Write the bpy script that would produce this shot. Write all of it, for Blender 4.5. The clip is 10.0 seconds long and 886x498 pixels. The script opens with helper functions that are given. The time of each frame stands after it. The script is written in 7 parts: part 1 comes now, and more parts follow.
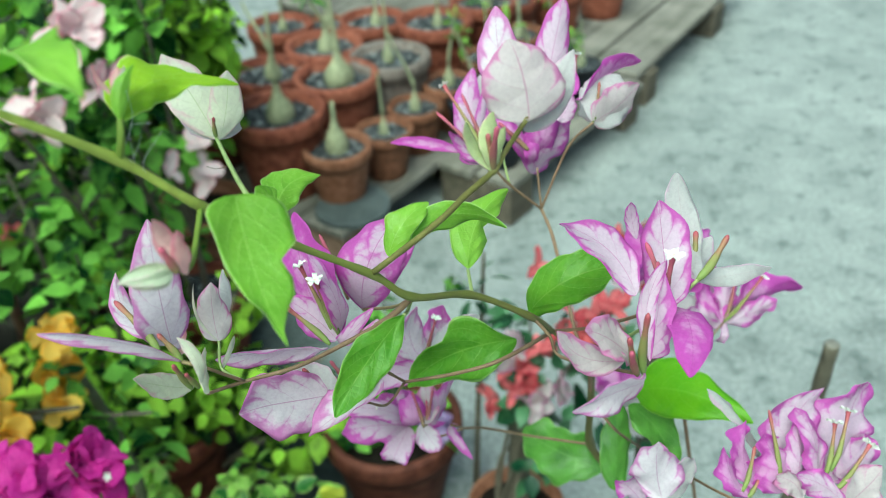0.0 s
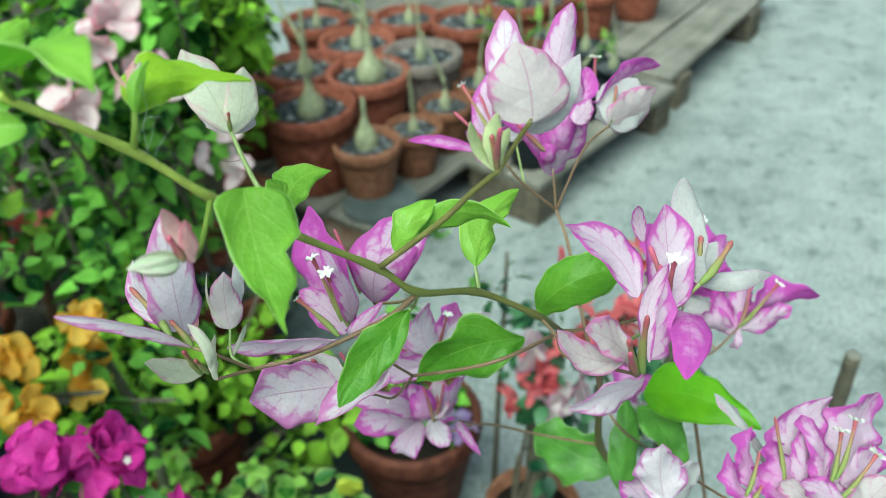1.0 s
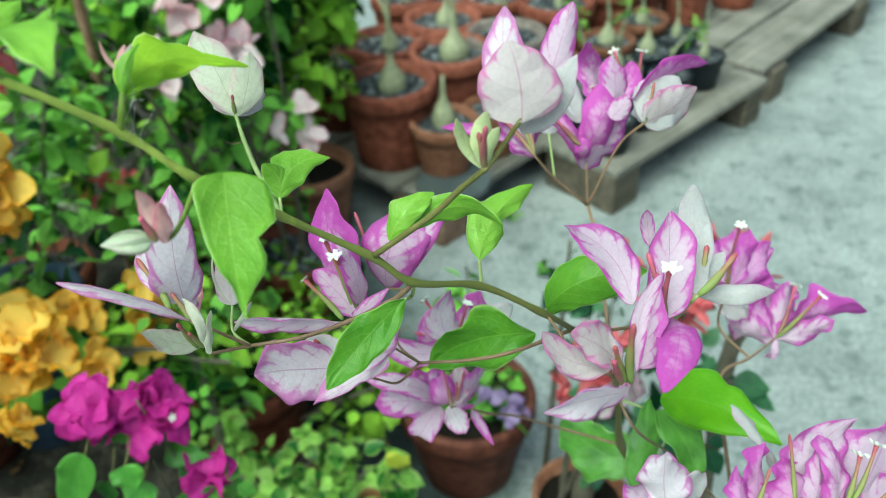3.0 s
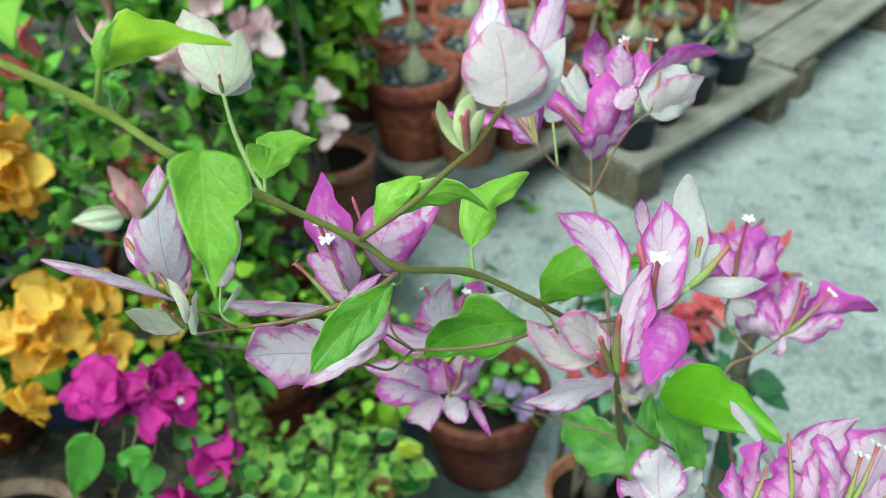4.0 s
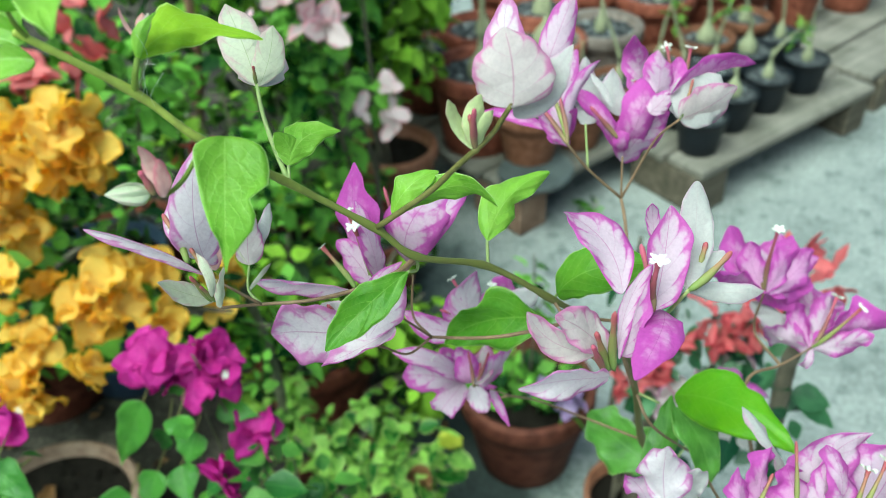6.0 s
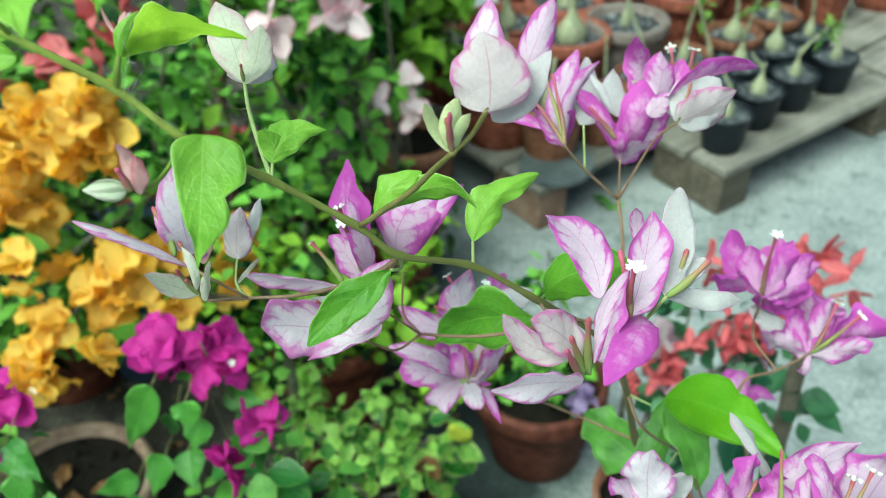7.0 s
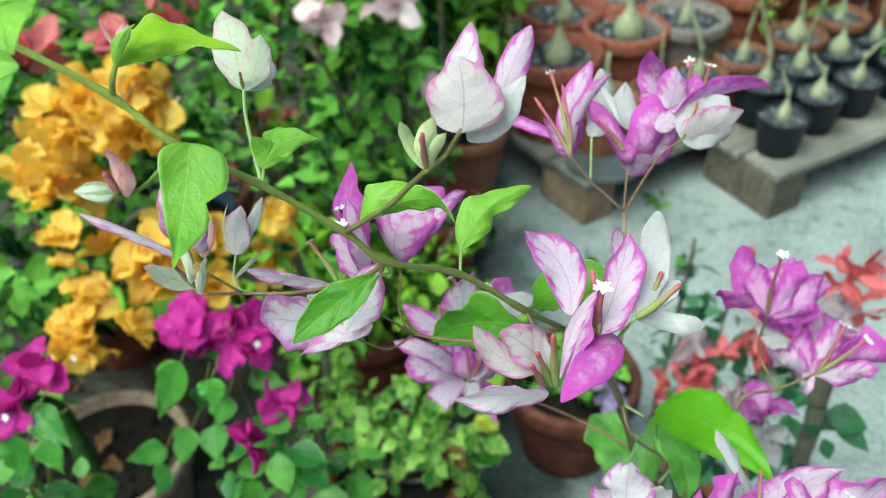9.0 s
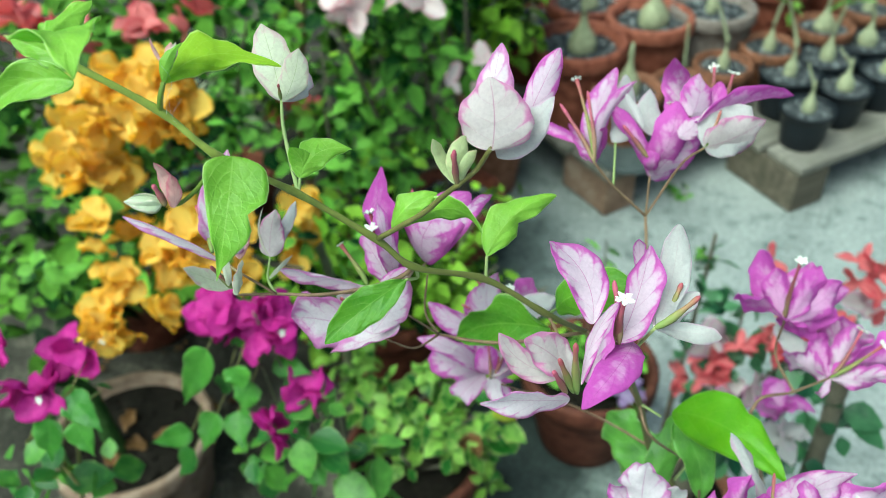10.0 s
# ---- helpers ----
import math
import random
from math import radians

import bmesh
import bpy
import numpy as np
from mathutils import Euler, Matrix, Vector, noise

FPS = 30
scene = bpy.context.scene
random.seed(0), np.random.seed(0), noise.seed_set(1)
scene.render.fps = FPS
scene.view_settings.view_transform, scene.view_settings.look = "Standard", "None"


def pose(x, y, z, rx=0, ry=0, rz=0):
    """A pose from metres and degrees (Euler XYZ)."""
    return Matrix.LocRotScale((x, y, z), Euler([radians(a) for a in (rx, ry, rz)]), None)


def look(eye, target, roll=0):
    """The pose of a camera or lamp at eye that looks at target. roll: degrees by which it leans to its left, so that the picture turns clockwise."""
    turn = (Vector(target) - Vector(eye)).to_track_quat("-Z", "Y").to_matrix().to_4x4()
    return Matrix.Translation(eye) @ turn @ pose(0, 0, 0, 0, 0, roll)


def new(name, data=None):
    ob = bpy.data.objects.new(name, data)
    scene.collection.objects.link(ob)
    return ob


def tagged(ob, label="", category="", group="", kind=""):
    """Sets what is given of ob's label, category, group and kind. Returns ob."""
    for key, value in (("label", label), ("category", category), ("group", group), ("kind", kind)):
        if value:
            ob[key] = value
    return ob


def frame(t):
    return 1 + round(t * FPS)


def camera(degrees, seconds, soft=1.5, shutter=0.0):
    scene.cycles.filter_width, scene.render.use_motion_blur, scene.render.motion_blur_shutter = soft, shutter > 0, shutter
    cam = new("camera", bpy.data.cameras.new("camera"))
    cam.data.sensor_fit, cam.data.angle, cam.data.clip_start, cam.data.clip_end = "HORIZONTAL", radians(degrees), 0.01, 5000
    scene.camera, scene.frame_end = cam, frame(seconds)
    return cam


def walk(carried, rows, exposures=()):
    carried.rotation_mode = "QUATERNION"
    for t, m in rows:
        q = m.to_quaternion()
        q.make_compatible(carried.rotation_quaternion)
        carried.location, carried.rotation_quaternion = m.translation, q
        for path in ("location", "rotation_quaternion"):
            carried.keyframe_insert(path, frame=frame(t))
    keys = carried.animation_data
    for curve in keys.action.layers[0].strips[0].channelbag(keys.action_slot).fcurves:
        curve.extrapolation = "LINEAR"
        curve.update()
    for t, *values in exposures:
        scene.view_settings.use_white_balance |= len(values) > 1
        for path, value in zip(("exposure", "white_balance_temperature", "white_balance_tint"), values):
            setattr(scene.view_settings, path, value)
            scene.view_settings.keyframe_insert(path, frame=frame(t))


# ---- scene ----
cam = camera(54.8, 10.0, soft=0.45)
EXPOSURE = [(0.0, 0.30, 5620, -21), (4.0, 0.34, 5620, -21), (8.0, 0.44, 5620, -21), (10.0, 0.42, 5620, -21)]
PATH = [
    (0, (0.074, 0.102, 1.383), (0.003, 1.73, 0.224), -2.6),
    (0.5, (0.077, 0.099, 1.386), (-0.024, 1.727, 0.228), -2.5),
    (1, (0.082, 0.097, 1.386), (-0.056, 1.72, 0.226), -2.3),
    (1.5, (0.088, 0.094, 1.386), (-0.093, 1.709, 0.22), -2.2),
    (2, (0.094, 0.1, 1.388), (-0.139, 1.702, 0.214), -2.2),
    (2.5, (0.103, 0.101, 1.391), (-0.181, 1.687, 0.206), -2.3),
    (4, (0.123, 0.107, 1.385), (-0.255, 1.656, 0.177), -2.5),
    (4.5, (0.13, 0.102, 1.389), (-0.278, 1.641, 0.179), -2.3),
    (5, (0.139, 0.098, 1.392), (-0.312, 1.626, 0.183), -2.4),
    (5.5, (0.141, 0.098, 1.391), (-0.349, 1.615, 0.182), -2.5),
    (7, (0.158, 0.104, 1.396), (-0.408, 1.578, 0.17), -2.3),
    (7.5, (0.168, 0.105, 1.394), (-0.431, 1.559, 0.157), -2.2),
    (8, (0.174, 0.105, 1.397), (-0.451, 1.542, 0.154), -2.2),
    (8.5, (0.182, 0.107, 1.401), (-0.471, 1.529, 0.156), -2.2),
    (9, (0.184, 0.111, 1.409), (-0.491, 1.52, 0.16), -2.1),
    (9.5, (0.183, 0.111, 1.416), (-0.51, 1.502, 0.157), -2.2),
    (10, (0.183, 0.106, 1.424), (-0.523, 1.475, 0.148), -2.2),
]
walk(cam, [(t, look(eye, target, roll)) for t, eye, target, roll in PATH], EXPOSURE)

cam.data.dof.use_dof = True
cam.data.dof.focus_distance = 0.315
cam.data.dof.aperture_fstop = 13.0

# ---- sky and sun: a shaded nursery yard under a bright hazy sky ----
world = bpy.data.worlds.new("sky")
scene.world = world
world.use_nodes = True
wn = world.node_tree.nodes
sky = wn.new("ShaderNodeTexSky")
sky.sky_type, sky.sun_disc = "NISHITA", False
sky.sun_elevation, sky.sun_rotation = radians(59), radians(204)
sky.air_density, sky.dust_density = 0.7, 7.0
wn["Background"].inputs["Strength"].default_value = 0.145
world.node_tree.links.new(sky.outputs[0], wn["Background"].inputs["Color"])
sun_data = bpy.data.lights.new("sun", "SUN")
sun_data.energy, sun_data.angle, sun_data.color = 2.65, radians(52), (1.0, 0.97, 0.91)
sun = new("sun", sun_data)
sun.matrix_world = look((-1.0, -2.2, 4.0), (0.0, 0.0, 0.0))

# ---- materials ----
def material(name, rough=0.6, metal=0.0, spec=0.5):
    m = bpy.data.materials.new(name)
    m.use_nodes = True
    b = m.node_tree.nodes["Principled BSDF"]
    b.inputs["Roughness"].default_value = rough
    b.inputs["Metallic"].default_value = metal
    b.inputs["Specular IOR Level"].default_value = spec
    return m, m.node_tree.nodes, m.node_tree.links, b


def ramp(n, stops):
    r = n.new("ShaderNodeValToRGB")
    els = r.color_ramp.elements
    while len(els) < len(stops):
        els.new(0.5)
    for e, (p, c) in zip(els, stops):
        e.position, e.color = p, (*c, 1)
    return r


def noise_tex(n, l, scale, detail=4.0, rough=0.55, coord="Object"):
    c = n.new("ShaderNodeTexCoord")
    t = n.new("ShaderNodeTexNoise")
    t.inputs["Scale"].default_value, t.inputs["Detail"].default_value = scale, detail
    t.inputs["Roughness"].default_value = rough
    l.new(c.outputs[coord], t.inputs["Vector"])
    return t


def math_node(n, l, op, a, b=None, clamp=False):
    m = n.new("ShaderNodeMath")
    m.operation, m.use_clamp = op, clamp
    for i, v in enumerate((a, b)):
        if v is None:
            continue
        if isinstance(v, (int, float)):
            m.inputs[i].default_value = v
        else:
            l.new(v, m.inputs[i])
    return m.outputs[0]


def mix_col(n, l, fac, a, b, mode="MIX"):
    m = n.new("ShaderNodeMix")
    m.data_type, m.blend_type = "RGBA", mode
    for sock, v in ((m.inputs["Factor"], fac), (m.inputs["A"], a), (m.inputs["B"], b)):
        if isinstance(v, (int, float)):
            sock.default_value = v
        elif isinstance(v, tuple):
            sock.default_value = (*v, 1)
        else:
            l.new(v, sock)
    return m.outputs["Result"]


def bump(n, l, height, strength, dist, b):
    k = n.new("ShaderNodeBump")
    k.inputs["Strength"].default_value, k.inputs["Distance"].default_value = strength, dist
    l.new(height, k.inputs["Height"])
    l.new(k.outputs[0], b.inputs["Normal"])


def mottled(name, stops, scale, rough=0.7, bump_d=0.002, bump_s=0.4, fine=12.0, spec=0.4, coord="Object", rand=0.0):
    m, n, l, b = material(name, rough, spec=spec)
    big, small = noise_tex(n, l, scale, 5, 0.6, coord), noise_tex(n, l, scale * fine, 3, 0.6, coord)
    mixed = math_node(n, l, "ADD", math_node(n, l, "MULTIPLY", big.outputs[0], 0.65), math_node(n, l, "MULTIPLY", small.outputs[0], 0.35))
    if rand:
        info = n.new("ShaderNodeObjectInfo")
        mixed = math_node(n, l, "ADD", mixed, math_node(n, l, "MULTIPLY", math_node(n, l, "SUBTRACT", info.outputs["Random"], 0.5), rand))
    r = ramp(n, stops)
    l.new(mixed, r.inputs[0])
    l.new(r.outputs[0], b.inputs["Base Color"])
    bump(n, l, small.outputs[0], bump_s, bump_d, b)
    return m


def concrete():
    m, n, l, b = material("concrete", 0.75, spec=0.3)
    big, mid, fine = noise_tex(n, l, 1.1, 6, 0.6), noise_tex(n, l, 7.0, 6, 0.65), noise_tex(n, l, 90.0, 3, 0.6)
    r = ramp(n, [(0.36, (0.166, 0.184, 0.179)), (0.5, (0.250, 0.270, 0.262)), (0.64, (0.325, 0.343, 0.332))])
    s = math_node(n, l, "ADD", math_node(n, l, "MULTIPLY", big.outputs[0], 0.45), math_node(n, l, "MULTIPLY", mid.outputs[0], 0.55))
    l.new(s, r.inputs[0])
    spots = noise_tex(n, l, 16.0, 2, 0.5)
    sr = ramp(n, [(0.56, (1, 1, 1)), (0.70, (0.60, 0.63, 0.63))])
    l.new(spots.outputs[0], sr.inputs[0])
    c = mix_col(n, l, 1.0, r.outputs[0], sr.outputs[0], "MULTIPLY")
    fr = ramp(n, [(0.32, (0.30, 0.30, 0.30)), (0.68, (0.70, 0.70, 0.70))])
    l.new(fine.outputs[0], fr.inputs[0])
    c = mix_col(n, l, 0.8, c, fr.outputs[0], "OVERLAY")
    # darker greenish band along the soil bed, fading out away from it
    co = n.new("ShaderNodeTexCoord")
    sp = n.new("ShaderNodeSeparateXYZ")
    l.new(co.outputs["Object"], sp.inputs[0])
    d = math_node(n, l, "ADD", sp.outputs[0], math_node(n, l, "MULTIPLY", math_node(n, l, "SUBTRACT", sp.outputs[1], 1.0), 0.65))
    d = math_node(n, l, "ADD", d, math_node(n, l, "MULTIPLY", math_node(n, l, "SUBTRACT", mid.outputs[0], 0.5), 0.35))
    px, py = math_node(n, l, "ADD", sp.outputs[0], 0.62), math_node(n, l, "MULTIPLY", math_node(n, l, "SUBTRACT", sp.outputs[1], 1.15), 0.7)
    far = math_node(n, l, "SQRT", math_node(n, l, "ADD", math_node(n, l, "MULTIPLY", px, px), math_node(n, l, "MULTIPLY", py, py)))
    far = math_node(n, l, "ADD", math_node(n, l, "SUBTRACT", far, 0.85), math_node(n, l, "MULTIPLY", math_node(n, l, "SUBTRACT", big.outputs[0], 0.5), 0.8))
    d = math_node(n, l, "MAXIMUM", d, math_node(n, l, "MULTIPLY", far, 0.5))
    bed_band = ramp(n, [(0.42, (0.13, 0.16, 0.155)), (0.55, (0.55, 0.60, 0.58)), (0.66, (1, 1, 1))])
    l.new(math_node(n, l, "ADD", d, 0.455), bed_band.inputs[0])
    c = mix_col(n, l, 1.0, c, bed_band.outputs[0], "MULTIPLY")
    l.new(c, b.inputs["Base Color"])
    bump(n, l, mid.outputs[0], 0.25, 0.004, b)
    return m


def clay(name, dark, mid, light):
    """Fired clay: warm body, paler mineral bloom, darker damp patches."""
    m, n, l, b = material(name, 0.72, spec=0.25)
    big, fine = noise_tex(n, l, 9.0, 5, 0.6), noise_tex(n, l, 140.0, 3, 0.6)
    info = n.new("ShaderNodeObjectInfo")
    v = math_node(n, l, "ADD", big.outputs[0], math_node(n, l, "MULTIPLY", math_node(n, l, "SUBTRACT", info.outputs["Random"], 0.5), 0.25))
    r = ramp(n, [(0.3, dark), (0.5, mid), (0.75, light)])
    l.new(v, r.inputs[0])
    c = mix_col(n, l, 0.18, r.outputs[0], fine.outputs[0], "OVERLAY")
    l.new(c, b.inputs["Base Color"])
    bump(n, l, fine.outputs[0], 0.2, 0.001, b)
    return m


def wood(name, dark, light):
    m, n, l, b = material(name, 0.8, spec=0.25)
    c = n.new("ShaderNodeTexCoord")
    mp = n.new("ShaderNodeMapping")
    mp.inputs["Scale"].default_value = (3.0, 45.0, 45.0)
    l.new(c.outputs["Object"], mp.inputs[0])
    t = n.new("ShaderNodeTexNoise")
    t.inputs["Scale"].default_value, t.inputs["Detail"].default_value = 1.0, 6
    l.new(mp.outputs[0], t.inputs["Vector"])
    big = noise_tex(n, l, 5.0, 4)
    v = math_node(n, l, "ADD", math_node(n, l, "MULTIPLY", t.outputs[0], 0.6), math_node(n, l, "MULTIPLY", big.outputs[0], 0.4))
    info = n.new("ShaderNodeObjectInfo")
    v = math_node(n, l, "ADD", v, math_node(n, l, "MULTIPLY", math_node(n, l, "SUBTRACT", info.outputs["Random"], 0.5), 0.15))
    r = ramp(n, [(0.3, dark), (0.7, light)])
    l.new(v, r.inputs[0])
    stain = noise_tex(n, l, 7.0, 5, 0.6)
    sr = ramp(n, [(0.45, (1, 1, 1)), (0.66, (0.56, 0.58, 0.54))])
    l.new(stain.outputs[0], sr.inputs[0])
    l.new(mix_col(n, l, 0.85, r.outputs[0], sr.outputs[0], "MULTIPLY"), b.inputs["Base Color"])
    bump(n, l, t.outputs[0], 0.5, 0.003, b)
    return m


def thin_sheet(m, n, l, b, colour, trans, weight):
    """Light through a leaf or bract: part of it passes to the other side."""
    tr = n.new("ShaderNodeBsdfTranslucent")
    l.new(mix_col(n, l, 1.0, colour, trans, "MULTIPLY"), tr.inputs["Color"])
    mx = n.new("ShaderNodeMixShader")
    mx.inputs[0].default_value = weight
    l.new(b.outputs[0], mx.inputs[1])
    l.new(tr.outputs[0], mx.inputs[2])
    l.new(mx.outputs[0], n["Material Output"].inputs["Surface"])


def sheet_coords(n, l):
    """u along the blade, and the distance from the midrib, 0 to 1."""
    uv = n.new("ShaderNodeUVMap")
    sp = n.new("ShaderNodeSeparateXYZ")
    l.new(uv.outputs[0], sp.inputs[0])
    v = math_node(n, l, "SUBTRACT", math_node(n, l, "MULTIPLY", sp.outputs[1], 2.0), 1.0)
    return sp.outputs[0], math_node(n, l, "ABSOLUTE", v), uv.outputs[0]


def veins(n, l, u, av, count, slant, width):
    """1 on the midrib and the side veins, 0 between them; the veins waver."""
    t = noise_tex(n, l, 90.0, 2, 0.5)
    w = math_node(n, l, "MULTIPLY", math_node(n, l, "SUBTRACT", t.outputs[0], 0.5), 0.10)
    mid = math_node(n, l, "LESS_THAN", av, width * 0.9)
    bent = math_node(n, l, "POWER", av, 1.4)
    ph = math_node(n, l, "SUBTRACT", math_node(n, l, "ADD", u, w), math_node(n, l, "MULTIPLY", bent, slant))
    saw = math_node(n, l, "FRACT", math_node(n, l, "MULTIPLY", ph, count))
    tri = math_node(n, l, "ABSOLUTE", math_node(n, l, "SUBTRACT", saw, 0.5))
    side = math_node(n, l, "LESS_THAN", tri, width * 0.75)
    side = math_node(n, l, "MULTIPLY", side, math_node(n, l, "LESS_THAN", av, 0.93))
    near = math_node(n, l, "POWER", math_node(n, l, "SUBTRACT", 1.0, math_node(n, l, "MULTIPLY", tri, 2.0)), 3.0)
    return math_node(n, l, "MAXIMUM", mid, side), mid, near


def bract_material(name, inner, edge, vein, reach, vein_amt, weight=0.57, cell=150.0):
    """A papery bract: pale cells between coloured veins, coloured towards its margin."""
    m, n, l, b = material(name, 0.5, spec=0.3)
    u, av, uv = sheet_coords(n, l)
    blot = noise_tex(n, l, cell * 0.45, 4, 0.6)
    info = n.new("ShaderNodeObjectInfo")
    co = n.new("ShaderNodeTexCoord")
    warp = n.new("ShaderNodeVectorMath")
    warp.operation = "MULTIPLY_ADD"
    l.new(blot.outputs["Color"], warp.inputs[0])
    warp.inputs[1].default_value = (0.9 / cell, 0.9 / cell, 0.9 / cell)
    l.new(co.outputs["Object"], warp.inputs[2])
    vor = n.new("ShaderNodeTexVoronoi")
    vor.feature = "DISTANCE_TO_EDGE"
    vor.inputs["Scale"].default_value = cell
    l.new(warp.outputs[0], vor.inputs["Vector"])
    net = math_node(n, l, "SUBTRACT", 1.0, math_node(n, l, "MULTIPLY", vor.outputs["Distance"], 7.0, True), True)
    tip = math_node(n, l, "MULTIPLY", math_node(n, l, "POWER", u, 3.0), 0.45)
    e = math_node(n, l, "ADD", math_node(n, l, "MULTIPLY", math_node(n, l, "POWER", av, 2.6), 0.70), tip)
    e = math_node(n, l, "ADD", e, math_node(n, l, "MULTIPLY", math_node(n, l, "SUBTRACT", blot.outputs[0], 0.5), 1.15))
    patch = noise_tex(n, l, cell * 1.6, 3, 0.6)
    e = math_node(n, l, "ADD", e, math_node(n, l, "MULTIPLY", math_node(n, l, "SUBTRACT", patch.outputs[0], 0.5), 0.5))
    e = math_node(n, l, "ADD", e, math_node(n, l, "MULTIPLY", math_node(n, l, "SUBTRACT", info.outputs["Random"], 0.5), 0.25))
    e = math_node(n, l, "ADD", e, math_node(n, l, "MULTIPLY", net, 0.20 * vein_amt))
    vn, mid, near = veins(n, l, u, av, 4.0, 0.35, 0.02)
    e = math_node(n, l, "ADD", e, math_node(n, l, "MULTIPLY", near, math_node(n, l, "MULTIPLY", math_node(n, l, "ADD", av, 0.35), 0.50 * vein_amt)))
    rimline = math_node(n, l, "MULTIPLY", math_node(n, l, "POWER", av, 16.0), 0.14)
    e = math_node(n, l, "ADD", math_node(n, l, "ADD", e, reach), rimline)
    r = ramp(n, [(0.36, (0, 0, 0)), (0.50, (0.20, 0.20, 0.20)), (0.62, (0.68, 0.68, 0.68)), (0.80, (1, 1, 1))])
    l.new(e, r.inputs[0])
    c = mix_col(n, l, r.outputs[0], inner, edge)
    fade = math_node(n, l, "MULTIPLY", math_node(n, l, "ADD", math_node(n, l, "MULTIPLY", mid, 0.5), 0.28), vein_amt)
    c = mix_col(n, l, math_node(n, l, "MULTIPLY", vn, fade), c, vein)
    l.new(c, b.inputs["Base Color"])
    grain = noise_tex(n, l, cell * 5.0, 2, 0.6)
    gr = ramp(n, [(0.3, (0.90, 0.88, 0.90)), (0.6, (1, 1, 1))])
    l.new(grain.outputs[0], gr.inputs[0])
    c = mix_col(n, l, 0.8, c, gr.outputs[0], "MULTIPLY")
    l.new(c, b.inputs["Base Color"])
    h = math_node(n, l, "ADD", math_node(n, l, "MULTIPLY", vn, -0.35), math_node(n, l, "ADD", blot.outputs[0], math_node(n, l, "MULTIPLY", net, -0.22)))
    bump(n, l, h, 0.75 if cell > 20 else 0.3, 0.0008 if cell > 20 else 0.02, b)
    thin_sheet(m, n, l, b, c, (1.0, 0.97, 0.96), weight)
    return m


def leaf_material(name, low, high, vein, margin, weight=0.35, margin_at=0.93, rough=0.38, island=False, scale=60.0, spec=0.5):
    m, n, l, b = material(name, rough, spec=spec)
    u, av, uv = sheet_coords(n, l)
    t = noise_tex(n, l, scale, 4, 0.6)
    if island:
        g = n.new("ShaderNodeNewGeometry")
        rnd = g.outputs["Random Per Island"]
    else:
        rnd = n.new("ShaderNodeObjectInfo").outputs["Random"]
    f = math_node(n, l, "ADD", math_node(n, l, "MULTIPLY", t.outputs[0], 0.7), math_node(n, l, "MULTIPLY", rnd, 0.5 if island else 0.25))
    # scattered leaves: the ramp holds many at low, standing in for shaded gaps
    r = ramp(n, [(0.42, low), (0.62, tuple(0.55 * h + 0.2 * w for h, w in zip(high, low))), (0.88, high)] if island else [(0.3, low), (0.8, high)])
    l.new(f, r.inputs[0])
    vn, mid, near = veins(n, l, u, av, 6.0, 0.4, 0.03)
    c = mix_col(n, l, math_node(n, l, "MULTIPLY", vn, 0.3 if island else 0.36), r.outputs[0], vein)
    if margin:
        wob = math_node(n, l, "ADD", av, math_node(n, l, "MULTIPLY", math_node(n, l, "SUBTRACT", t.outputs[0], 0.5), 0.06))
        c = mix_col(n, l, math_node(n, l, "MULTIPLY", math_node(n, l, "GREATER_THAN", wob, margin_at), 0.65), c, margin)
    puck = noise_tex(n, l, scale * 3.2, 3, 0.5)
    if not island:
        co = n.new("ShaderNodeTexCoord")
        vor = n.new("ShaderNodeTexVoronoi")
        vor.feature = "DISTANCE_TO_EDGE"
        vor.inputs["Scale"].default_value = 330.0
        l.new(co.outputs["Object"], vor.inputs["Vector"])
        net = math_node(n, l, "SUBTRACT", 1.0, math_node(n, l, "MULTIPLY", vor.outputs["Distance"], 6.0, True), True)
        c = mix_col(n, l, math_node(n, l, "MULTIPLY", net, 0.10), c, vein)
        vn = math_node(n, l, "ADD", vn, math_node(n, l, "MULTIPLY", net, 0.25))
    l.new(c, b.inputs["Base Color"])
    sunk = math_node(n, l, "ADD", math_node(n, l, "MULTIPLY", vn, -0.5), math_node(n, l, "MULTIPLY", near, 0.0 if island else -0.14))
    h = math_node(n, l, "ADD", sunk, math_node(n, l, "ADD", t.outputs[0], math_node(n, l, "MULTIPLY", puck.outputs[0], 0.8 if island else 1.1)))
    bump(n, l, h, 0.65 if island else 0.5, (0.08 if island else 0.07) / scale, b)
    thin_sheet(m, n, l, b, c, (0.9, 1.0, 0.5), weight)
    return m


CONCRETE = concrete()
CLAY = clay("terracotta", (0.088, 0.024, 0.014), (0.188, 0.055, 0.032), (0.30, 0.108, 0.067))
# terracotta of the ground pots, with their shade put into the colour
CLAY_SHADED = clay("shaded_terracotta", (0.026, 0.008, 0.005), (0.062, 0.018, 0.011), (0.125, 0.043, 0.027))
CLAY_BROWN = clay("brown_clay", (0.10, 0.042, 0.022), (0.185, 0.078, 0.042), (0.26, 0.125, 0.078))
CLAY_GREY = clay("weathered_grey_clay", (0.13, 0.105, 0.09), (0.21, 0.175, 0.155), (0.31, 0.27, 0.24))
CLAY_PALE = clay("pale_limey_clay", (0.10, 0.062, 0.042), (0.20, 0.135, 0.095), (0.31, 0.235, 0.18))
BLACK_PLASTIC = mottled("black_plastic", [(0.3, (0.005, 0.007, 0.010)), (0.7, (0.013, 0.017, 0.022))], 20, 0.45, 0.0005, spec=0.25)
